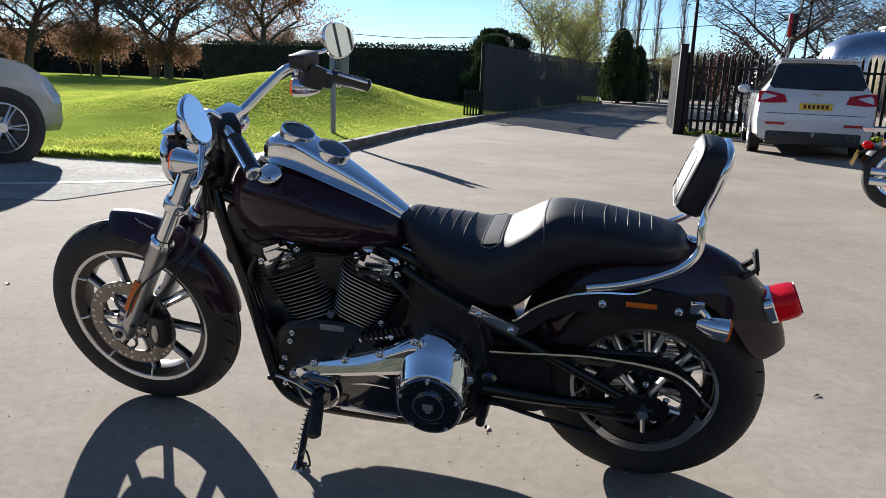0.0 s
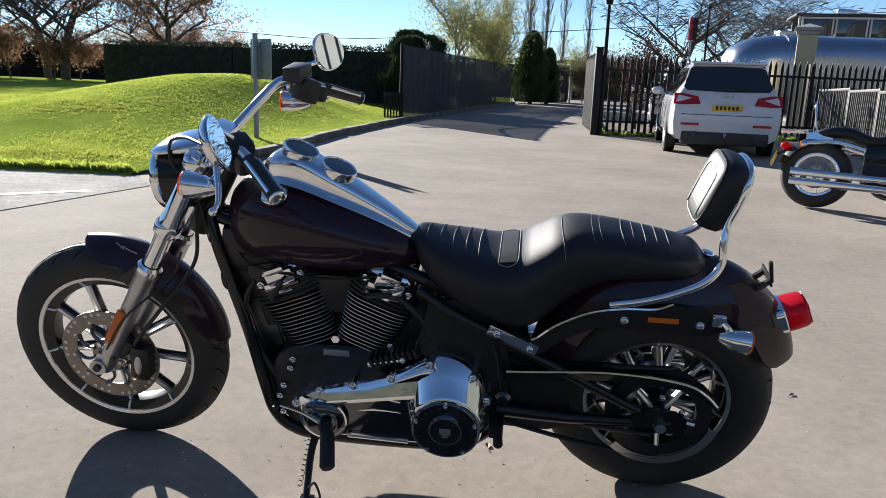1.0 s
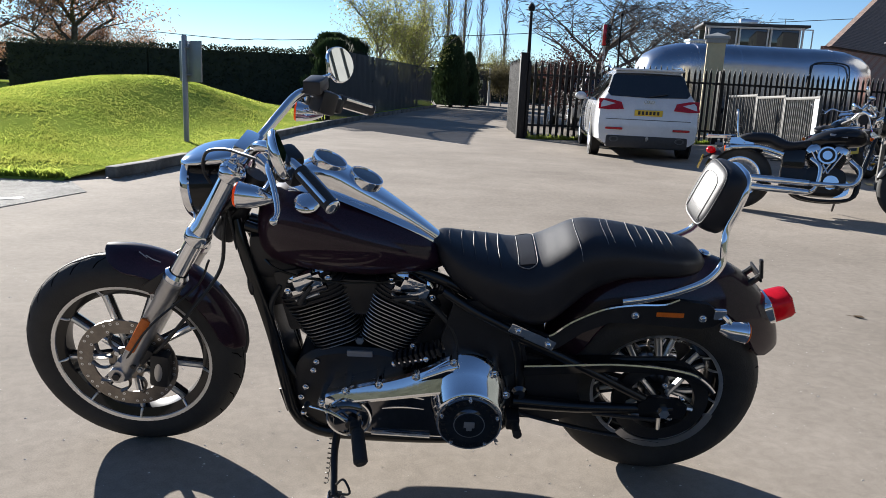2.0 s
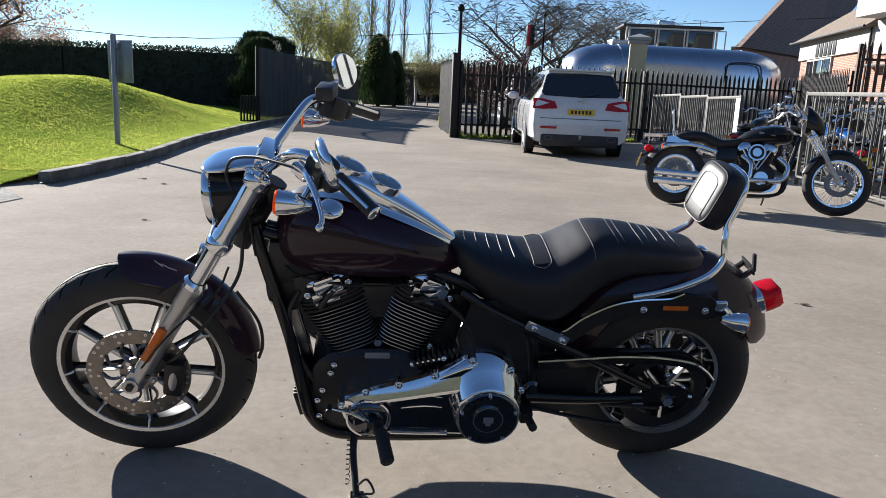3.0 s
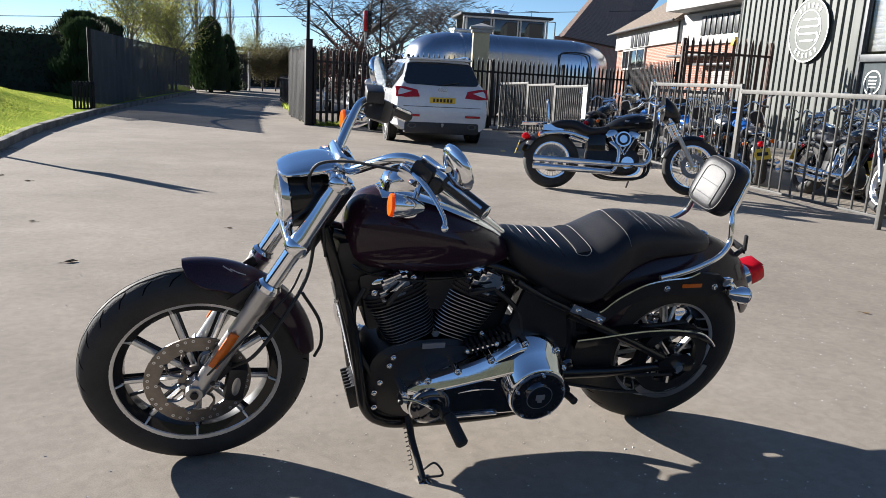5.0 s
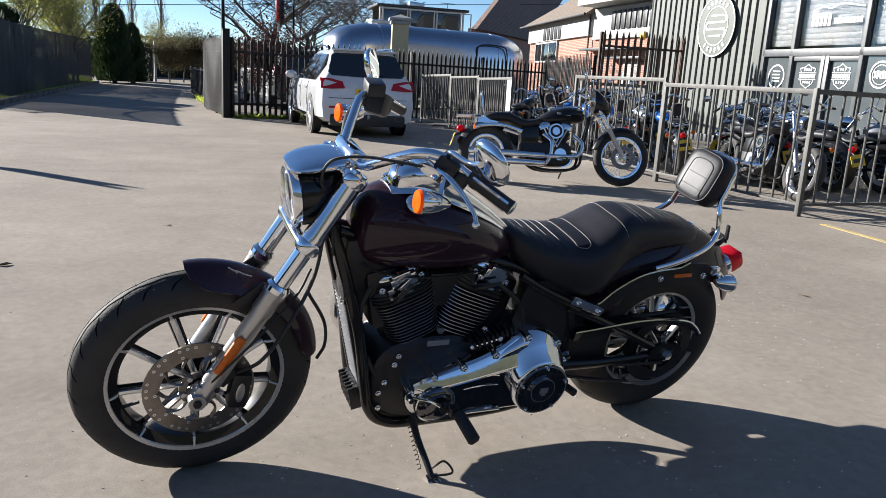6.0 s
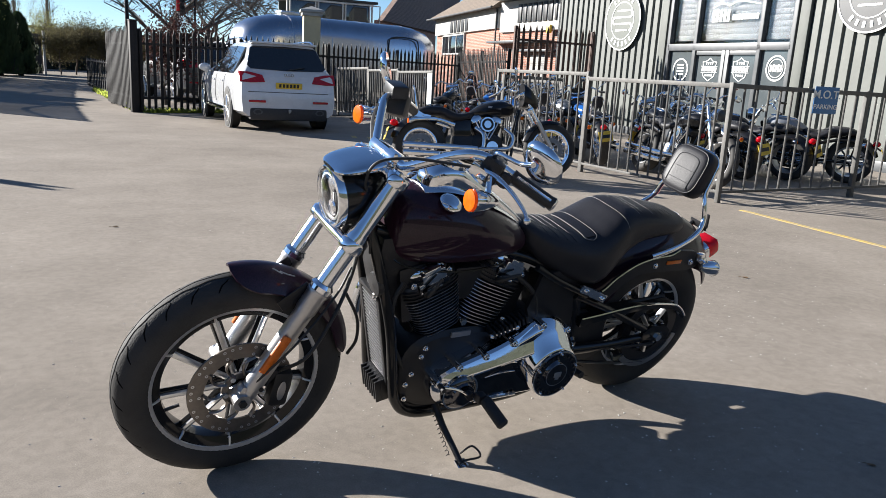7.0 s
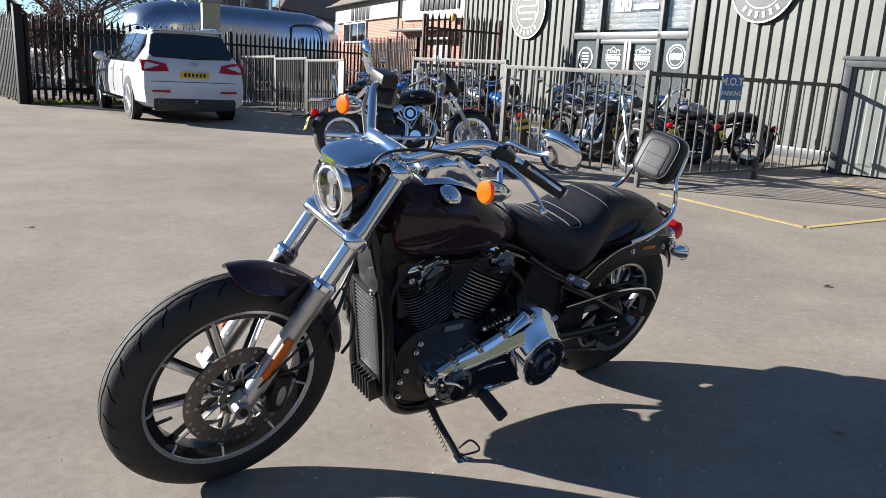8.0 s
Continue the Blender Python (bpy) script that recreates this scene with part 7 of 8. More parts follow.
derby = part("clutch_cover", lathe([(0.090, 0.232), (0.090, 0.244), (0.085, 0.249), (0.062, 0.2505), (0.058, 0.248), (0.044, 0.248), (0.041, 0.254), (0.020, 0.257), (0.0005, 0.2575)], DERBY, 56), CHROME_REFLECT_DARK, primary, "round chrome clutch cover with a raised emblem, coloured dark as its reflections")
part("emblem_ring", ring_plate(0.086, 0.0915, 0.240, 0.0065, DERBY, 56), CHROME, derby)
part("emblem_centre", ring_plate(0.040, 0.044, 0.248, 0.005, DERBY, 40), CHROME, derby)
part("emblem_shape", join(block(0.030, 0.004, 0.020, pose(0.570, 0.2575, 0.307), 0.006), block(0.016, 0.004, 0.012, pose(0.570, 0.2575, 0.293), 0.003)), SIGN_GREY, derby)
for k in range(22):
    a = radians(12 + k * 16.0)
    part("emblem_mark", block(0.0075, 0.003, 0.011, pose(0.570, 0.2505, 0.303) @ pose(0, 0, 0, 0, math.degrees(a), 0) @ pose(0, 0, 0.073), 0.001), SATIN_BLACK, derby)
for k in range(5):
    a = radians(18 + 72 * k)
    bolt(Vector((0.570 + 0.0815 * math.cos(a), 0.2475, 0.303 + 0.0815 * math.sin(a))), 0.0045, derby)
for x, z in ((0.620, 0.462), (0.505, 0.430), (0.725, 0.408), (0.83, 0.374), (0.925, 0.348), (0.995, 0.300), (0.468, 0.36)):
    part("case_lug", join(tube([(x, 0.10, z), (x, 0.184, z)], 0.0125, 10, 1)), CHROME, primary)
    bolt(Vector((x, 0.183, z)), 0.008, primary)
rib = []
for x, z0, z1, y0, y1 in ((0.985, 0.302, 0.318, 0.186, 0.176), (0.93, 0.316, 0.344, 0.198, 0.176), (0.86, 0.332, 0.366, 0.204, 0.176), (0.78, 0.350, 0.390, 0.208, 0.174), (0.70, 0.366, 0.420, 0.210, 0.168), (0.64, 0.376, 0.452, 0.210, 0.156), (0.60, 0.380, 0.462, 0.206, 0.150)):
    rib.append([(x, y1 - 0.02, z0 - 0.012), (x, y0 - 0.004, z0 - 0.008), (x, y0, z0), (x, y0 - 0.002, z0 + 0.006), (x, y1 + 0.004, z1), (x, y1 - 0.008, z1 + 0.005), (x, 0.13, z1 - 0.002)])
part("upper_rib", loft(refine(rib, 4)), CHROME, primary, "broad bevelled chrome rib", angle=24)
for k in range(9):
    part("case_fin", block(0.010, 0.05, 0.030, pose(0.665 + 0.015 * k, 0.125, 0.470 - 0.0055 * k, 0, 24, 0), 0.002), SATIN_BLACK, primary)
part("alternator_cover", lathe([(0.066, 0.182), (0.063, 0.198), (0.050, 0.210), (0.044, 0.212), (0.040, 0.219), (0.026, 0.222), (0.0005, 0.223)], pose(0.915, 0, 0.264) @ AXLE, 40), CHROME_REFLECT_DARK, primary)
part("alternator_ring", ring_plate(0.060, 0.066, 0.190, 0.010, pose(0.915, 0, 0.264) @ AXLE, 40), CHROME, primary)
part("cover_strake", tube([(0.70, 0.188, 0.335), (0.76, 0.190, 0.348), (0.84, 0.188, 0.330)], [0.002, 0.006, 0.002], 8, 5), CHROME, primary)
part("cover_strake", tube([(0.70, 0.188, 0.300), (0.76, 0.190, 0.306), (0.82, 0.188, 0.296)], [0.0015, 0.0035, 0.0015], 8, 5), CHROME, primary)
part("lower_trim", tube([(0.85, 0.192, 0.212), (0.68, 0.192, 0.208)], 0.0075, 8, 1), CHROME, primary)

# foot controls and side stand
part("shift_shaft", tube([(0.905, 0.205, 0.275), (0.905, 0.245, 0.275)], 0.014, 12, 1), SATIN_BLACK, bike)
lever_ob = part("shift_lever", tube([(0.905, 0.232, 0.275), (0.96, 0.236, 0.312), (1.025, 0.240, 0.336)], [0.010, 0.006, 0.005], 8, 4, 0.6), CHROME, bike, "chrome shift lever")
part("shift_peg", tube([(1.025, 0.232, 0.336), (1.028, 0.262, 0.337)], 0.008, 10, 1), GRIP, lever_ob)
for s in (1, -1):
    peg = part("foot_peg", tube([(0.882, 0.280 * s, 0.292), (0.879, 0.287 * s, 0.288), (0.860, 0.368 * s, 0.254), (0.858, 0.374 * s, 0.251)], [0.014, 0.019, 0.020, 0.014], 14, 1), GRIP, bike, "black rubber foot peg")
    part("peg_mount", join(tube([(0.905, 0.18 * s, 0.262), (0.885, 0.280 * s, 0.290)], 0.010, 10, 1), block(0.03, 0.03, 0.032, pose(0.887, 0.268 * s, 0.288), 0.006)), SATIN_BLACK, peg)
    pp = part("passenger_peg", tube([(0.435, 0.165 * s, 0.250), (0.43, 0.235 * s, 0.262)], 0.013, 12, 1), GRIP, bike)
    part("peg_bracket", join(block(0.04, 0.07, 0.04, pose(0.44, 0.15 * s, 0.255), 0.008)), SATIN_BLACK, pp)
stand = part("side_stand", tube([(0.955, 0.135, 0.175), (0.958, 0.20, 0.145), (0.950, 0.27, 0.108), (0.944, 0.318, 0.080)], [0.013, 0.011, 0.010, 0.010], 10, 5), SATIN_BLACK, bike, "black side stand, folded out")
part("stand_foot", block(0.042, 0.052, 0.016, pose(0.942, 0.326, 0.074) @ pose(0, 0, 0, -12, 0, 0), 0.006), CHROME, stand)
part("stand_tang", tube([(0.935, 0.315, 0.085), (0.895, 0.345, 0.118), (0.915, 0.318, 0.142), (0.940, 0.30, 0.105)], 0.0035, 6, 5), SATIN_BLACK, stand)
coil = [(0.972 + 0.006 * math.cos(k * 1.1), 0.155 + 0.0022 * k + 0.0, 0.165 - 0.0013 * k + 0.006 * math.sin(k * 1.1)) for k in range(60)]
part("stand_spring", tube(coil, 0.0013, 4, 1), SATIN_BLACK, stand)

# radiator and regulator between the front tubes
rad = part("oil_cooler", block(0.018, 0.125, 0.33, pose(1.132, 0, 0.405, 0, 14, 0), 0.004), SATIN_BLACK, bike, "black finned oil cooler")
for k in range(22):
    part("cooler_fin", block(0.020, 0.10, 0.0045, pose(1.144 + 0.0035 * (k - 10.5), 0, 0.405 + 0.0135 * (k - 10.5), 0, 14, 0), 0.001), FORK_GREY, rad)
for y in (-0.062, 0.062):
    part("cooler_frame", block(0.034, 0.014, 0.34, pose(1.138, y, 0.405, 0, 14, 0), 0.004), SATIN_BLACK, rad)
for dz in (-0.166, 0.166):
    part("cooler_frame", block(0.034, 0.13, 0.016, pose(1.138 + 0.25 * dz, 0, 0.405 + dz * 0.97, 0, 14, 0), 0.004), SATIN_BLACK, rad)
reg = part("regulator", block(0.045, 0.115, 0.085, pose(1.100, 0, 0.212, 0, 14, 0), 0.008), SATIN_BLACK, bike, "black finned regulator")
for k in range(7):
    part("regulator_fin", block(0.060, 0.006, 0.085, pose(1.110, -0.051 + 0.017 * k, 0.210, 0, 14, 0), 0.002), SATIN_BLACK, reg)
part("horn", lathe([(0.0005, 0), (0.034, 0), (0.042, 0.010), (0.036, 0.024), (0.0005, 0.028)], pose(1.185, 0.05, 0.615, 0, 100, 0), 24), SATIN_BLACK, bike)
for y, z in ((0.055, 0.585), (0.03, 0.60), (0.07, 0.63), (0.05, 0.57)):
    bolt(Vector((1.195, y, z)), 0.010, bike, pose(0, 0, 0, 0, 90, 0))
# exhausts on the far side
for z0, x1, r in ((0.42, 1.12, 0.024), (0.40, 0.72, 0.024)):
    part("header_pipe", tube([(x1 - 0.06, -0.09, 0.56), (x1 + 0.02, -0.14, 0.48), (x1 - 0.05, -0.155, 0.32), (0.60, -0.165, 0.25), (0.35, -0.175, 0.25)], r, 12, 6), CHROME, bike, "chrome exhaust header")
for z in (0.225, 0.315):
    part("silencer", tube([(0.50, -0.18, z + 0.01), (0.42, -0.185, z + 0.012), (-0.20, -0.195, z + 0.04), (-0.25, -0.195, z + 0.043)], [0.030, 0.043, 0.045, 0.042], 18, 3), CHROME, bike, "chrome silencer")

# ---- other motorcycles ----
def wire_wheel(parent, cx, cz, R, w, r, name):
    m = pose(cx, 0, cz) @ AXLE
    wheel = new(name)
    wheel.parent = parent
    tagged(wheel, "wire-spoked wheel with a chrome rim")
    part("tyre", lathe(tyre_profile(R, r - 0.004, w, 0.03), m, 56, closed=True), RUBBER, wheel, "black road tyre")
    hw = w * 0.36
    part("rim", lathe([(r, -hw), (r - 0.012, -hw + 0.012), (r - 0.022, 0), (r - 0.012, hw - 0.012), (r, hw), (r - 0.016, hw), (r - 0.032, 0), (r - 0.016, -hw)], m, 56, closed=True), CHROME, wheel, "chrome rim")
    part("hub", lathe([(0.01, -0.07), (0.045, -0.065), (0.03, -0.03), (0.03, 0.03), (0.045, 0.065), (0.01, 0.07)], m, 20), CHROME, wheel)
    sp = []
    for k in range(40):
        a = 2 * math.pi * k / 40
        s = 1 if k % 2 else -1
        b = a + 0.5 * (1 if (k // 2) % 2 else -1)
        sp.append(tube([m @ Vector((0.042 * math.cos(b), 0.042 * math.sin(b), 0.055 * s)), m @ Vector(((r - 0.02) * math.cos(a), (r - 0.02) * math.sin(a), 0.0))], 0.0022, 4, 1))
    part("wire_spokes", join(*sp), CHROME, wheel)
    part("brake_disc", ring_plate(0.085, 0.14, -0.085, 0.005, m, 36), DISC, wheel)
    return wheel


def cruiser(m, label, paint, wired=True, extras=True):
    """A simpler parked cruiser; x ahead, y to its left, leaning on its stand."""
    root = thing("parked_motorcycle", m, label, "motorcycle", "parked motorcycles")
    fx, fz, rz = 1.62, 0.335, 0.325
    if wired:
        wire_wheel(root, fx, fz, 0.335, 0.115, 0.250, "front_wheel")
        wire_wheel(root, 0.0, rz, 0.325, 0.15, 0.215, "rear_wheel")
    else:
        for cx, cz, R, w, r, nm in ((fx, fz, 0.335, 0.115, 0.25, "front_wheel"), (0.0, rz, 0.325, 0.17, 0.22, "rear_wheel")):
            wm = pose(cx, 0, cz) @ AXLE
            wheel = part(nm, lathe(tyre_profile(R, r - 0.004, w, 0.03), wm, 40, closed=True), RUBBER, root, "black road tyre on a cast wheel")
            part("rim", lathe([(r, -w * 0.4), (r - 0.03, 0), (r, w * 0.4), (r - 0.02, w * 0.36), (r - 0.045, 0), (r - 0.02, -w * 0.36)], wm, 40, closed=True), ALLOY, wheel)
            for k in range(7):
                a = 2 * math.pi * k / 7
                part("spoke", tube([wm @ Vector((0.03 * math.cos(a), 0.03 * math.sin(a), 0)), wm @ Vector(((r - 0.03) * math.cos(a), (r - 0.03) * math.sin(a), 0))], 0.014, 6, 1), GLOSS_BLACK, wheel)
    for s in (1, -1):
        leg = part("fork_leg", tube([(fx, 0.10 * s, fz), (fx - 0.19, 0.10 * s, fz + 0.33)], 0.028, 12, 1), FORK_GREY, root, "satin fork slider")
        part("fork_tube", tube([(fx - 0.185, 0.10 * s, fz + 0.32), (fx - 0.39, 0.10 * s, fz + 0.675)], 0.022, 12, 1), CHROME, leg, "chrome fork tube")
        part("mirror", join(ball(0.018, 0.06, 0.045, pose(1.04, 0.46 * s, 1.19, 0, -10, 10 * s)), tube([(1.08, 0.30 * s, 1.06), (1.06, 0.36 * s, 1.12), (1.05, 0.44 * s, 1.17)], 0.006, 8, 4)), CHROME, root, "chrome mirror")
        part("grip", tube([(1.02, 0.30 * s, 1.03), (0.95, 0.41 * s, 1.00)], 0.017, 10, 1), GRIP, root)
        part("frame_tube", tube([(1.22, 0.03 * s, 0.80), (1.13, 0.09 * s, 0.42), (1.05, 0.10 * s, 0.18), (0.60, 0.11 * s, 0.16), (0.40, 0.11 * s, 0.34)], 0.017, 10, 5), GLOSS_BLACK, root)
        part("swingarm", tube([(0.44, 0.12 * s, 0.33), (0.2, 0.13 * s, 0.33), (0.0, 0.13 * s, rz)], 0.02, 10, 3), GLOSS_BLACK, root)
        part("fender_strut", tube([(0.40, 0.13 * s, 0.58), (0.15, 0.14 * s, 0.64), (-0.12, 0.14 * s, 0.62)], 0.014, 8, 3, 1.6), CHROME if extras else GLOSS_BLACK, root)
        sig = turn_signal(root, (-0.10, 0.17 * s, 0.60), (-0.17, 0.18 * s, 0.60), "small amber turn signal")
    part("handlebar", tube([(1.02, -0.30, 1.03), (1.10, -0.2, 1.10), (1.18, -0.08, 1.04), (1.18, 0.08, 1.04), (1.10, 0.2, 1.10), (1.02, 0.30, 1.03)], 0.013, 12, 6), CHROME, root, "chrome handlebar")
    part("lower_fork_clamp", block(0.08, 0.26, 0.04, pose(1.33, 0, 0.80, 0, -30, 0), 0.012), CHROME, root)
    part("upper_fork_clamp", block(0.08, 0.26, 0.03, pose(1.225, 0, 0.985, 0, -30, 0), 0.012), CHROME, root)
    cowl = [[(x, a, zc + b) for a, b in oval(2 * hw, 2 * hh, 20, 2.3)] for x, zc, hw, hh in ((1.44, 0.89, 0.06, 0.05), (1.42, 0.90, 0.10, 0.09), (1.36, 0.93, 0.14, 0.13), (1.28, 0.97, 0.15, 0.15), (1.25, 0.985, 0.14, 0.14))]
    hl = part("headlamp_cowl" if extras else "headlamp", loft(cowl if extras else [[(x, a, 0.90 + b) for a, b in oval(2 * k, 2 * k, 20)] for x, k in ((1.42, 0.08), (1.38, 0.09), (1.30, 0.08), (1.26, 0.03))]), GLOSS_BLACK if extras else CHROME, root, "black headlamp cowl" if extras else "chrome headlamp")
    part("lens", disc_geo(0.075, 0.015, pose(1.43, 0, 0.90, 0, 92, 0), 24), GAUGE, hl)
    tank_r = [[(x, a * (1 - 0.2 * (b < 0)), zc + b) for a, b in oval(2 * hw, 2 * hh, 28, 2.4)] for x, zc, hw, hh in ((1.15, 0.80, 0.04, 0.04), (1.10, 0.80, 0.10, 0.08), (0.98, 0.80, 0.14, 0.10), (0.84, 0.785, 0.14, 0.095), (0.70, 0.755, 0.09, 0.075), (0.60, 0.73, 0.03, 0.03))]
    tank_p = part("fuel_tank", loft(refine(tank_r, 3)), paint, root, "glossy enamelled fuel tank")
    part("tank_emblem", block(0.16, 0.004, 0.022, pose(0.88, -0.137, 0.80, 0, 6, 0), 0.002), SIGN_GREY, tank_p)
    part("console", ball(0.20, 0.04, 0.022, pose(0.92, 0, 0.885, 0, -8, 0)), CHROME, tank_p)
    seat_r = [[(x, a, zc + b) for a, b in oval(2 * hw, 2 * hh, 24, 2.6)] for x, zc, hw, hh in ((0.66, 0.73, 0.04, 0.03), (0.56, 0.69, 0.12, 0.05), (0.44, 0.67, 0.15, 0.055), (0.33, 0.70, 0.14, 0.07), (0.24, 0.74, 0.11, 0.06), (0.05, 0.74, 0.10, 0.05), (-0.06, 0.72, 0.06, 0.03))]
    part("seat", loft(refine(seat_r, 3)), VINYL, root, "black vinyl seat", angle=70)
    fender(root, fx, fz, 0.362, 0.14, 70, 165, GLOSS_BLACK, "front_fender", 0.05, 0.005, 24)
    fender(root, 0.0, rz, 0.365, 0.21, 55, 165, GLOSS_BLACK, "rear_fender", 0.07, 0.006, 28)
    part("tail_lamp", ball(0.05, 0.05, 0.04, pose(-0.31, 0, 0.59)), RED_LENS, root, "red tail lamp")
    plate = part("number_plate", block(0.008, 0.20, 0.15, pose(-0.40, 0, 0.46, 0, 18, 0), 0.004), PLATE_Y, root, "yellow rear number plate")
    part("plate_bar", block(0.004, 0.14, 0.05, pose(-0.406, 0, 0.462, 0, 18, 0), 0.002), SATIN_BLACK, plate)
    part("plate_arm", tube([(-0.28, 0, 0.56), (-0.38, 0, 0.50)], 0.012, 8, 1), SATIN_BLACK, root)
    part("crankcase", loft([[(0.80 + x * k, y, 0.34 + z * k) for x, z in oval(0.40, 0.30, 24, 3)] for y, k in ((-0.125, 0.8), (-0.10, 1), (0.10, 1), (0.125, 0.8))]), SATIN_BLACK, root)
    part("gearbox", block(0.26, 0.22, 0.26, pose(0.52, 0, 0.34), 0.04), SATIN_BLACK, root)
    part("battery_box", block(0.22, 0.22, 0.22, pose(0.50, 0, 0.54), 0.04), GLOSS_BLACK, root)
    part("timing_cover", disc_geo(0.075, 0.03, pose(0.86, -0.118, 0.33, 90), 28), CHROME, root, "chrome timing cover")
    part("air_cleaner", join(disc_geo(0.092, 0.05, pose(0.80, -0.09, 0.60, 90), 32)), CHROME, root, "round chrome air cleaner")
    part("air_cleaner_ring", ring(0.045, 0.07, pose(0.80, -0.1405, 0.60, 90), 28), SATIN_BLACK, root)
    for tilt in (22.5, -22.5):
        cm = Matrix.Translation((0.80, 0, 0.345)) @ pose(0, 0, 0, 0, tilt, 0)
        cyl = part("cylinder", join(*[prism(oval(0.17, 0.19, 20, 4), 0.008, cm @ pose(0, 0, 0.13 + 0.017 * k)) for k in range(10)] + [lathe([(0.07, 0.1), (0.07, 0.33)], cm, 16)]), SATIN_BLACK, root, "black finned cylinder")
        part("rocker_cover", loft([[cm @ Vector((a * k, b * k, z)) for a, b in oval(0.17, 0.19, 20, 4)] for z, k in ((0.31, 1.0), (0.35, 1.0), (0.375, 0.9), (0.39, 0.7))]), CHROME if extras else SATIN_BLACK, cyl)
        for px in (-0.02, 0.02):
            part("pushrod_tube", tube([(0.80 + px, -0.12, 0.42), cm @ Vector((px, -0.10, 0.32))], 0.010, 8, 1), CHROME, cyl)
    for z, x1 in ((0.305, 1.10), (0.215, 0.74)):
        part("header_pipe", tube([(x1 - 0.08, -0.09, 0.56), (x1 + 0.01, -0.15, 0.46), (x1 - 0.03, -0.17, z + 0.03), (x1 - 0.18, -0.18, z), (0.45, -0.185, z)], 0.024, 12, 6), CHROME, root, "chrome exhaust header")
        part("silencer", tube([(0.66, -0.20, z), (0.58, -0.20, z), (-0.16, -0.215, z + 0.02), (-0.20, -0.215, z + 0.02)], [0.028, 0.036, 0.038, 0.034], 16, 2), CHROME, root, "chrome silencer")
    part("primary_cover", loft([[(0.78 + x * k, y, 0.30 + z * k) for x, z in oval(0.56, 0.22, 24, 3)] for y, k in ((0.1, 1), (0.16, 1), (0.18, 0.9))]), CHROME, root, "chrome primary cover")
    part("side_stand", tube([(0.95, 0.13, 0.17), (0.95, 0.31, 0.075)], 0.011, 8, 1), SATIN_BLACK, root)
    part("foot_peg", tube([(0.93, -0.2, 0.27), (0.90, -0.34, 0.27)], 0.015, 10, 1), GRIP, root)
    if extras:
        pad_m = pose(-0.07, 0, 0.93, 0, -10, 0)
        sissy = part("sissy_bar", tube([(0.02, 0.14, 0.66), (-0.05, 0.12, 0.74), (-0.08, 0.08, 0.98), (-0.09, 0, 1.02), (-0.08, -0.08, 0.98), (-0.05, -0.12, 0.74), (0.02, -0.14, 0.66)], 0.009, 8, 6), CHROME, root, "chrome backrest bar")
        part("backrest_pad", loft([[pad_m @ Vector((x, a * k, b * k)) for a, b in oval(0.15, 0.17, 20, 3)] for x, k in ((0.03, 0.6), (0.02, 0.95), (-0.01, 1.0), (-0.02, 0.9))]), VINYL, sissy, "small black backrest pad")
        part("luggage_rack", join(*[tube([(-0.08, y, 0.745), (-0.36, y, 0.735)], 0.007, 8, 1) for y in (-0.10, -0.03, 0.03, 0.10)] + [tube([(-0.36, -0.12, 0.735), (-0.36, 0.12, 0.735)], 0.008, 8, 1)]), CHROME, root, "chrome luggage rack")
        part("strut_cover", prism([(-0.13, 0.655), (0.02, 0.650), (0.10, 0.645), (0.11, 0.675), (0.02, 0.690), (-0.04, 0.725), (-0.12, 0.715)], 0.01, pose(0, -0.135, 0, 90)), CHROME, root, "chrome fender strut cover")
    return root


def parked(x, y, turn, lean=10.0):
    return pose(x, y, 0.006, 0, 0, turn) @ pose(0, 0, 0, -lean, 0, 0)


b2 = Vector((1.46, -0.66, 0))
cruiser(parked(3.42, 8.22, math.degrees(math.atan2(b2.y, b2.x))) @ Matrix.Scale(1.025, 4), "black cruiser motorcycle with wire wheels and chrome exhausts on its stand", GLOSS_BLACK)
blue_a = cruiser(parked(6.55, 9.3, 62), "blue cruiser motorcycle parked behind a railing", BLUE_TANK, True, True)
black_a = cruiser(parked(7.35, 7.2, 66), "black motorcycle with cast wheels parked behind a railing", GLOSS_BLACK, False, False)
grey_a = cruiser(parked(9.35, 6.05, 118), "grey motorcycle with cast wheels parked behind a railing", SIGN_GREY, False, False)
for proto, x, y, turn in ((blue_a, 6.85, 8.45, 58), (blue_a, 7.0, 10.2, 70), (black_a, 6.95, 7.75, 252), (black_a, 7.9, 6.75, 78), (black_a, 8.6, 6.5, 98), (grey_a, 7.6, 9.7, 60), (black_a, 9.0, 7.6, 80), (black_a, 6.6, 12.3, 40), (blue_a, 7.2, 12.0, 30)):
    copy_thing(proto, parked(x, y, turn))


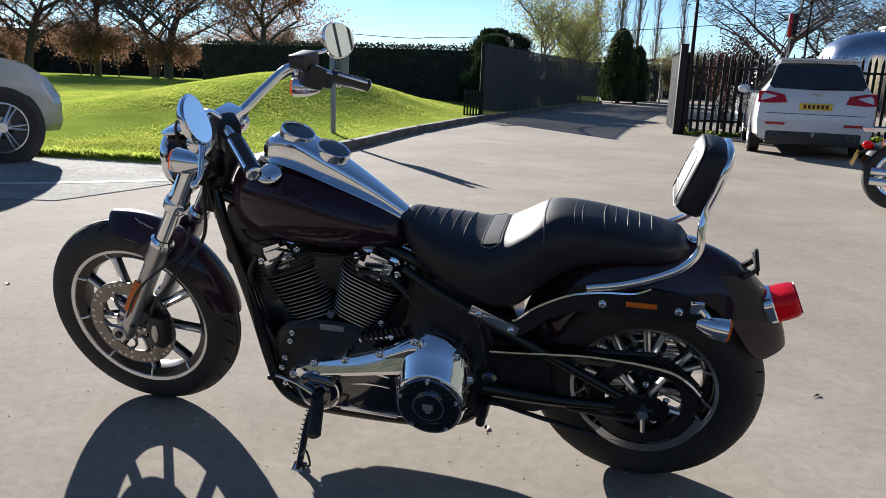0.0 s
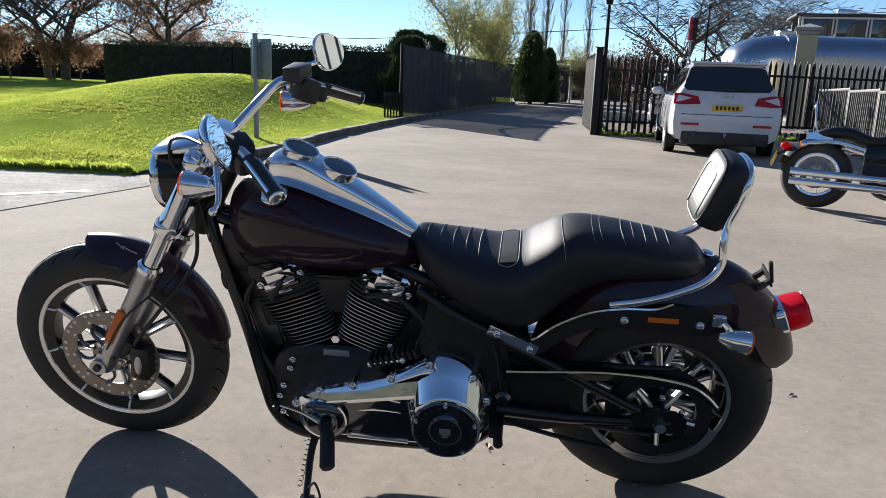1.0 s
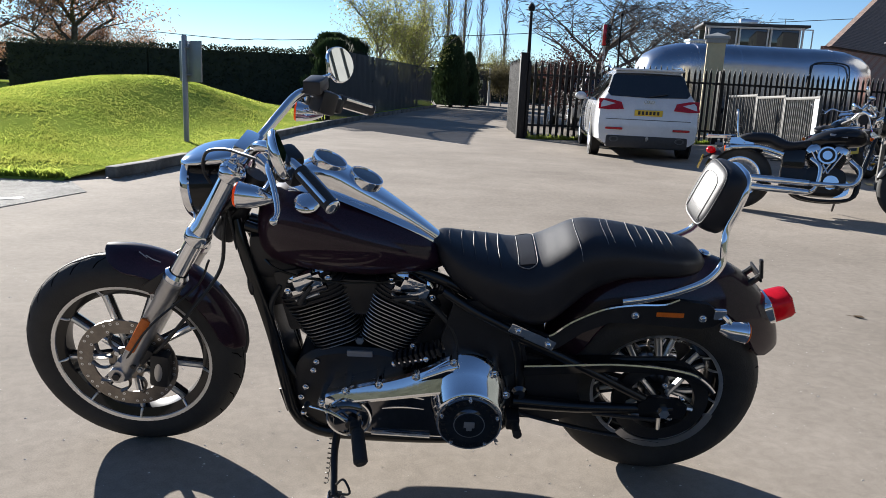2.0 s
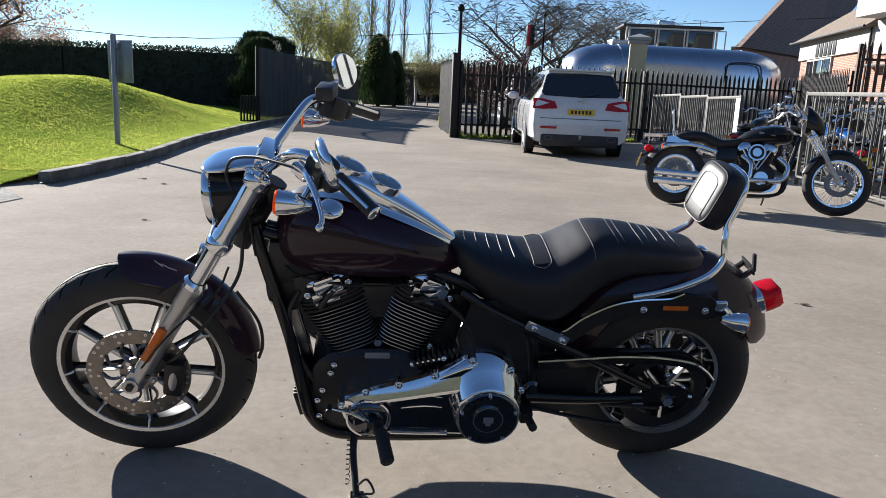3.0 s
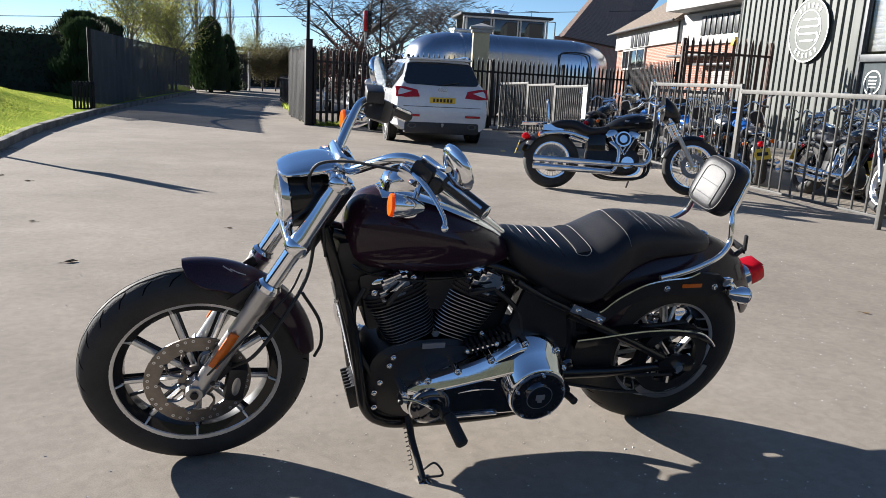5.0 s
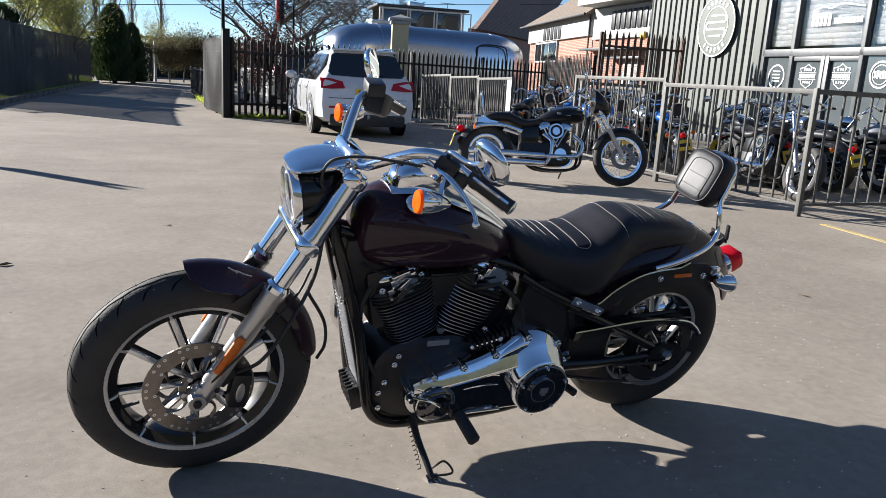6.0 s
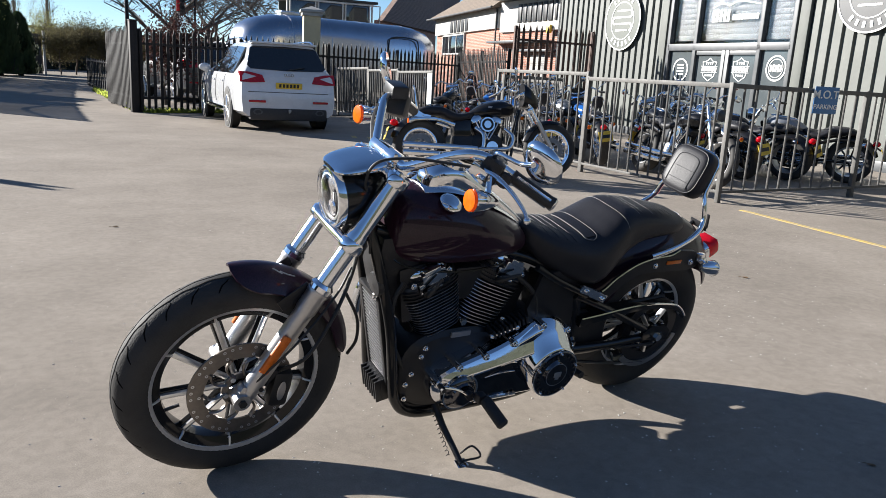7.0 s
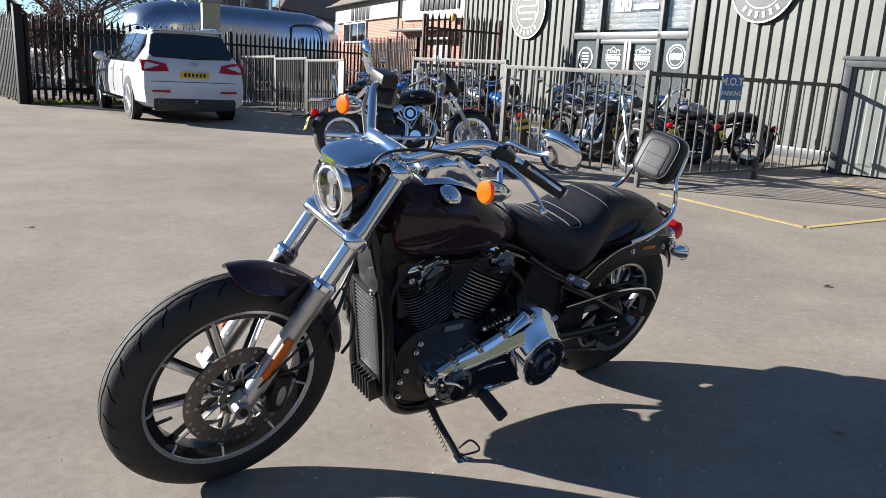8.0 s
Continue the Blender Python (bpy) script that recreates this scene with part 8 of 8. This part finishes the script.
# ---- cars ----
def car(name, m, label, paint, spec):
    """A car with the rear axle at its origin, x ahead."""
    root = thing(name, m, label, "car")
    L0, L1, W2, ZB, BELT, ROOF, base = spec["rear"], spec["front"], spec["half"], spec["low"], spec["belt"], spec["roof"], spec["base"]

    def tail_x(z):
        if z < 0.62:
            return L0
        if z < BELT:
            return L0 + 0.07 * (z - 0.62) / (BELT - 0.62)
        return L0 + 0.07 + spec["slope"] * (z - BELT) / (ROOF - BELT)

    tops, beltz = spec["tops"], spec["belts"]
    xs = np.linspace(L0, L1, 34)
    rings = []
    for x in xs:
        zt = float(np.interp(x, [t[0] for t in tops], [t[1] for t in tops]))
        nose = max(0.0, min(1.0, (L1 - x) / 0.55))
        back = max(0.0, min(1.0, (x - L0) / 0.30))
        w = W2 * (0.80 + 0.20 * nose ** 0.5) * (0.93 + 0.07 * back ** 0.5)
        zb_ = min(BELT, zt - 0.02)
        ww = w * (1.0 - 0.25 * max(0.0, (zt - BELT)) / (ROOF - BELT))
        half = [(w * 0.86, ZB), (w * 0.97, ZB + 0.08), (w * 1.0, ZB + 0.32), (w * 0.985, zb_ - 0.12), (w * 0.955, zb_), (ww * 0.965, zb_ + (zt - zb_) * 0.5), (ww * 0.90, zt - 0.125 * (zt > BELT)), (ww * 0.80, zt - 0.045), (ww * 0.64, zt - 0.018), (ww * 0.35, zt)]
        ring_l = [(max(x, tail_x(z)), y, z) for y, z in half]
        ring_r = [(px, -py, pz) for px, py, pz in ring_l[::-1]]
        rings.append(ring_l + ring_r)
    geo = loft(rings, caps=False)
    n = len(rings[0])
    off = (len(rings) - 1) * n
    geo[1].extend([(i, i + 1, n - 2 - i, n - 1 - i) for i in range(n // 2 - 1)])
    geo[1].extend([(off + i, off + n - 1 - i, off + n - 2 - i, off + i + 1) for i in range(n // 2 - 1)])
    part("body", geo, paint, root, angle=30)
    # rear screen, tail lamps, plate, bumper details
    zs0, zs1 = BELT + 0.14, ROOF - 0.10

    def tail_pt(y, z, out=0.012):
        return (tail_x(z) - out, y, z)

    ws = W2 * 0.80
    screen_pts = [tail_pt(y, z) for y, z in ((-ws * 0.98, zs0 + 0.06), (-ws * 0.90, zs0), (0, zs0 - 0.02), (ws * 0.90, zs0), (ws * 0.98, zs0 + 0.06), (ws * 0.83, zs1 - 0.03), (ws * 0.75, zs1), (0, zs1 + 0.015), (-ws * 0.75, zs1), (-ws * 0.83, zs1 - 0.03))]
    part("rear_window", (screen_pts + [(x + 0.05, y, z) for x, y, z in screen_pts], [tuple(range(10)), tuple(range(19, 9, -1))] + [(i, (i + 1) % 10, (i + 1) % 10 + 10, i + 10) for i in range(10)]), CAR_GLASS, root, "dark tinted rear window")
    part("wiper", tube([tail_pt(0.0, zs0 + 0.0, 0.03), tail_pt(-0.35, zs0 + 0.06, 0.03)], 0.010, 6, 1), PLASTIC, root)
    part("spoiler", block(0.22, ws * 1.7, 0.04, pose(tail_x(ROOF) - 0.02, 0, ROOF - 0.035, 0, 6, 0), 0.015), paint, root)
    for s in (1, -1):
        lamp = [tail_pt(W2 * k * s, z, o) for k, z, o in ((0.47, BELT - 0.10, 0.02), (0.52, BELT + 0.03, 0.02), (0.76, BELT + 0.08, 0.02), (0.945, BELT + 0.085, 0.005), (0.955, BELT - 0.11, 0.005), (0.76, BELT - 0.12, 0.02))]
        part("tail_lamp", (lamp + [(x + 0.22, y * 0.98, z) for x, y, z in lamp], [tuple(range(6)), tuple(range(11, 5, -1))] + [(i, (i + 1) % 6, (i + 1) % 6 + 6, i + 6) for i in range(6)]), CAR_RED, root, "red wraparound tail lamp")
        part("bumper_reflector", block(0.02, W2 * 0.42, 0.045, pose(L0 - 0.004, W2 * 0.68 * s, 0.585, 0, 0, -7 * s), 0.008), CAR_RED, root)
        part("exhaust_tip", lathe([(0.035, 0), (0.052, 0), (0.055, 0.05), (0.050, 0.09), (0.038, 0.09)], pose(L0 - 0.04, W2 * 0.62 * s, 0.385) @ pose(0, 0, 0, 0, 90, 0) @ Matrix.Diagonal((1, 1.7, 1, 1)), 20, closed=True), ANTHRACITE, root)
        part("exhaust_core", disc_geo(0.036, 0.01, pose(L0 - 0.005, W2 * 0.62 * s, 0.385) @ pose(0, 0, 0, 0, 90, 0) @ Matrix.Diagonal((1, 1.7, 1, 1)), 20), GROOVE, root)
        # side glass
        g = spec["glass"]
        for q in range(len(g) - 1):
            x0, x1 = g[q] + 0.03, g[q + 1] - 0.03
            pts_ = []
            for x, up in ((x0, 0), (x1, 0), (x1, 1), (x0, 1)):
                zt = float(np.interp(x, [t[0] for t in tops], [t[1] for t in tops]))
                y = W2 * (0.945 if not up else (1.0 - 0.25 * (zt - BELT) / (ROOF - BELT)) * 0.925)
                pts_.append((x, (y + 0.006) * s, BELT + 0.03 if not up else zt - 0.12))
            part("side_window", (pts_ + [(x, y - 0.03 * s, z) for x, y, z in pts_], [(0, 1, 2, 3), (7, 6, 5, 4), (0, 1, 5, 4), (1, 2, 6, 5), (2, 3, 7, 6), (3, 0, 4, 7)]), CAR_GLASS, root, "tinted side window")
        part("roof_rail", tube([(g[0] + 0.1, W2 * 0.70 * s, ROOF - 0.02), (g[0] + 0.4, W2 * 0.71 * s, ROOF + 0.05), (g[-1] - 0.9, W2 * 0.71 * s, ROOF + 0.04), (g[-1] - 0.5, W2 * 0.70 * s, ROOF - 0.03)], 0.018, 8, 5), CHROME if spec.get("rails") else paint, root)
        mirror_x = spec["mirror"]
        part("door_mirror", join(ball(0.07, 0.13, 0.09, pose(mirror_x, (W2 + 0.10) * s, BELT + 0.10), 16, 10), tube([(mirror_x, W2 * 0.92 * s, BELT + 0.04), (mirror_x, (W2 + 0.03) * s, BELT + 0.06)], 0.025, 8, 1)), paint, root)
        part("sill", block(base - 0.8, 0.10, 0.10, pose(base / 2, W2 * 0.97 * s, ZB + 0.05), 0.03), PLASTIC if not spec.get("rails") else CHROME, root)
        for dx in spec["doors"]:
            part("door_gap", tube([(dx, W2 * 0.985 * s, ZB + 0.16), (dx, W2 * 1.006 * s, ZB + 0.34), (dx, W2 * 0.992 * s, BELT - 0.12), (dx, W2 * 0.962 * s, BELT - 0.01)], 0.006, 5, 3), PLASTIC, root)
            part("door_handle", block(0.20, 0.03, 0.03, pose(dx + 0.22, W2 * 1.0 * s, BELT - 0.14), 0.012), paint, root)
    plate = part("number_plate", block(0.012, 0.52, 0.112, pose(tail_x(BELT - 0.16) - 0.018, 0, BELT - 0.16, 0, -6, 0), 0.004), PLATE_Y, root, "yellow rear number plate")
    for k in range(6):
        part("plate_bar", block(0.004, 0.044, 0.066, pose(tail_x(BELT - 0.16) - 0.0255, -0.175 + 0.07 * k, BELT - 0.16, 0, -6, 0), 0.001), SATIN_BLACK, plate)
    part("tailgate_seam", tube([tail_pt(y, BELT - 0.29, 0.003) for y in (-W2 * 0.80, 0.0, W2 * 0.80)], 0.006, 5, 3), PLASTIC, root)
    part("emblem", join(*[ring(0.022, 0.029, pose(tail_x(BELT) - 0.012, -0.066 + 0.044 * k, BELT + 0.045) @ pose(0, 0, 0, 0, -90, 0), 20, 0.008) for k in range(4)]), CHROME, root)
    part("lower_bumper", block(0.22, W2 * 1.56, 0.24, pose(L0 + 0.085, 0, 0.345, 0, 0, 0), 0.06), PLASTIC, root)
    part("tow_ball", join(ball(0.03, 0.03, 0.03, pose(L0 - 0.06, 0, 0.42)), tube([(L0 - 0.06, 0, 0.40), (L0 + 0.1, 0, 0.33)], 0.02, 8, 1)), RENDER_WHITE, root)
    part("underbody", block(L1 - L0 - 0.5, W2 * 1.5, 0.14, pose((L0 + L1) / 2, 0, ZB + 0.02), 0.03), PLASTIC, root)
    # front lamps and grille
    for s in (1, -1):
        part("headlamp", ball(0.16, 0.15, 0.085, pose(L1 - 0.24, W2 * 0.70 * s, spec["lampz"], 0, 0, -28 * s)), GAUGE, root, "clear headlamp")
    part("grille", block(0.06, W2 * 0.8, 0.18, pose(L1 - 0.03, 0, spec["lampz"] - 0.08), 0.02), PLASTIC, root)
    part("front_bumper", block(0.12, W2 * 1.5, 0.14, pose(L1 - 0.02, 0, ZB + 0.14), 0.05), paint, root)
    # wheels in dark arches
    R = spec["wheel"]
    for x in (0.0, base):
        for s in (1, -1):
            wm = pose(x, W2 * s, R) @ (AXLE if s > 0 else AXLE @ pose(0, 0, 0, 180))
            part("wheel_arch", lathe([(R * 0.3, 0.004), (R * 1.13, 0.004), (R * 1.13, -0.02), (R * 1.19, -0.03)], wm, 36), PLASTIC, root)
            wheel = part("tyre", lathe([(R * 0.66, -0.20), (R * 0.95, -0.20), (R, -0.16), (R, -0.02), (R * 0.95, 0.012), (R * 0.72, 0.018), (R * 0.68, 0.006)], wm, 48, closed=True), RUBBER, root)
            part("rim", lathe([(R * 0.70, 0.012), (R * 0.66, 0.016), (R * 0.62, -0.03), (R * 0.60, -0.12), (0.01, -0.12)], wm, 40), ALLOY, wheel, "alloy rim")
            for k in range(spec["spokes"]):
                for sp in (-0.11, 0.11):
                    a = 2 * math.pi * k / spec["spokes"]
                    part("spoke", tube([wm @ Vector((0.05 * math.cos(a + sp * 2), 0.05 * math.sin(a + sp * 2), 0.0)), wm @ Vector((R * 0.66 * math.cos(a + sp), R * 0.66 * math.sin(a + sp), 0.004))], [0.022, 0.014], 6, 1, 0.7), ALLOY, wheel)
            part("hub_cap", disc_geo(0.06, 0.02, wm @ pose(0, 0, -0.005), 20), ALLOY, wheel)
    return root


SUV = dict(rear=-1.08, front=3.98, half=0.985, low=0.30, belt=1.05, roof=1.72, base=3.0, slope=0.52, wheel=0.38, spokes=5, lampz=0.82, mirror=2.15, rails=True,
           tops=[(-1.08, 1.66), (-0.45, 1.71), (0.6, 1.74), (1.4, 1.73), (2.55, 1.10), (3.4, 1.0), (3.85, 0.86), (3.98, 0.72)], belts=None, glass=[-0.35, 0.45, 1.35, 2.1], doors=[0.42, 1.38])
ESTATE = dict(rear=-0.95, front=3.42, half=0.93, low=0.32, belt=1.10, roof=1.72, base=2.70, slope=0.42, wheel=0.385, spokes=6, lampz=0.86, mirror=1.75,
              tops=[(-0.95, 1.62), (-0.3, 1.7), (0.6, 1.72), (1.2, 1.68), (2.0, 1.24), (2.6, 1.17), (3.0, 1.08), (3.25, 0.92), (3.42, 0.72)], belts=None, glass=[-0.2, 0.5, 1.25, 1.8], doors=[0.5, 1.3])
car("white_suv", pose(4.24, 14.62, 0, 0, 0, 81) @ Matrix.Scale(0.935, 4), "large white four-wheel-drive estate car parked by a fence", CAR_WHITE, SUV)
car("silver_car", pose(-7.85, 5.66, 0, 0, 0, 60), "silver estate car parked beside the grass", CAR_SILVER, ESTATE)
car("dark_car", pose(5.6, 23.2, 0, 0, 0, 92), "dark car parked beyond a palisade fence", CAR_DARK, ESTATE)
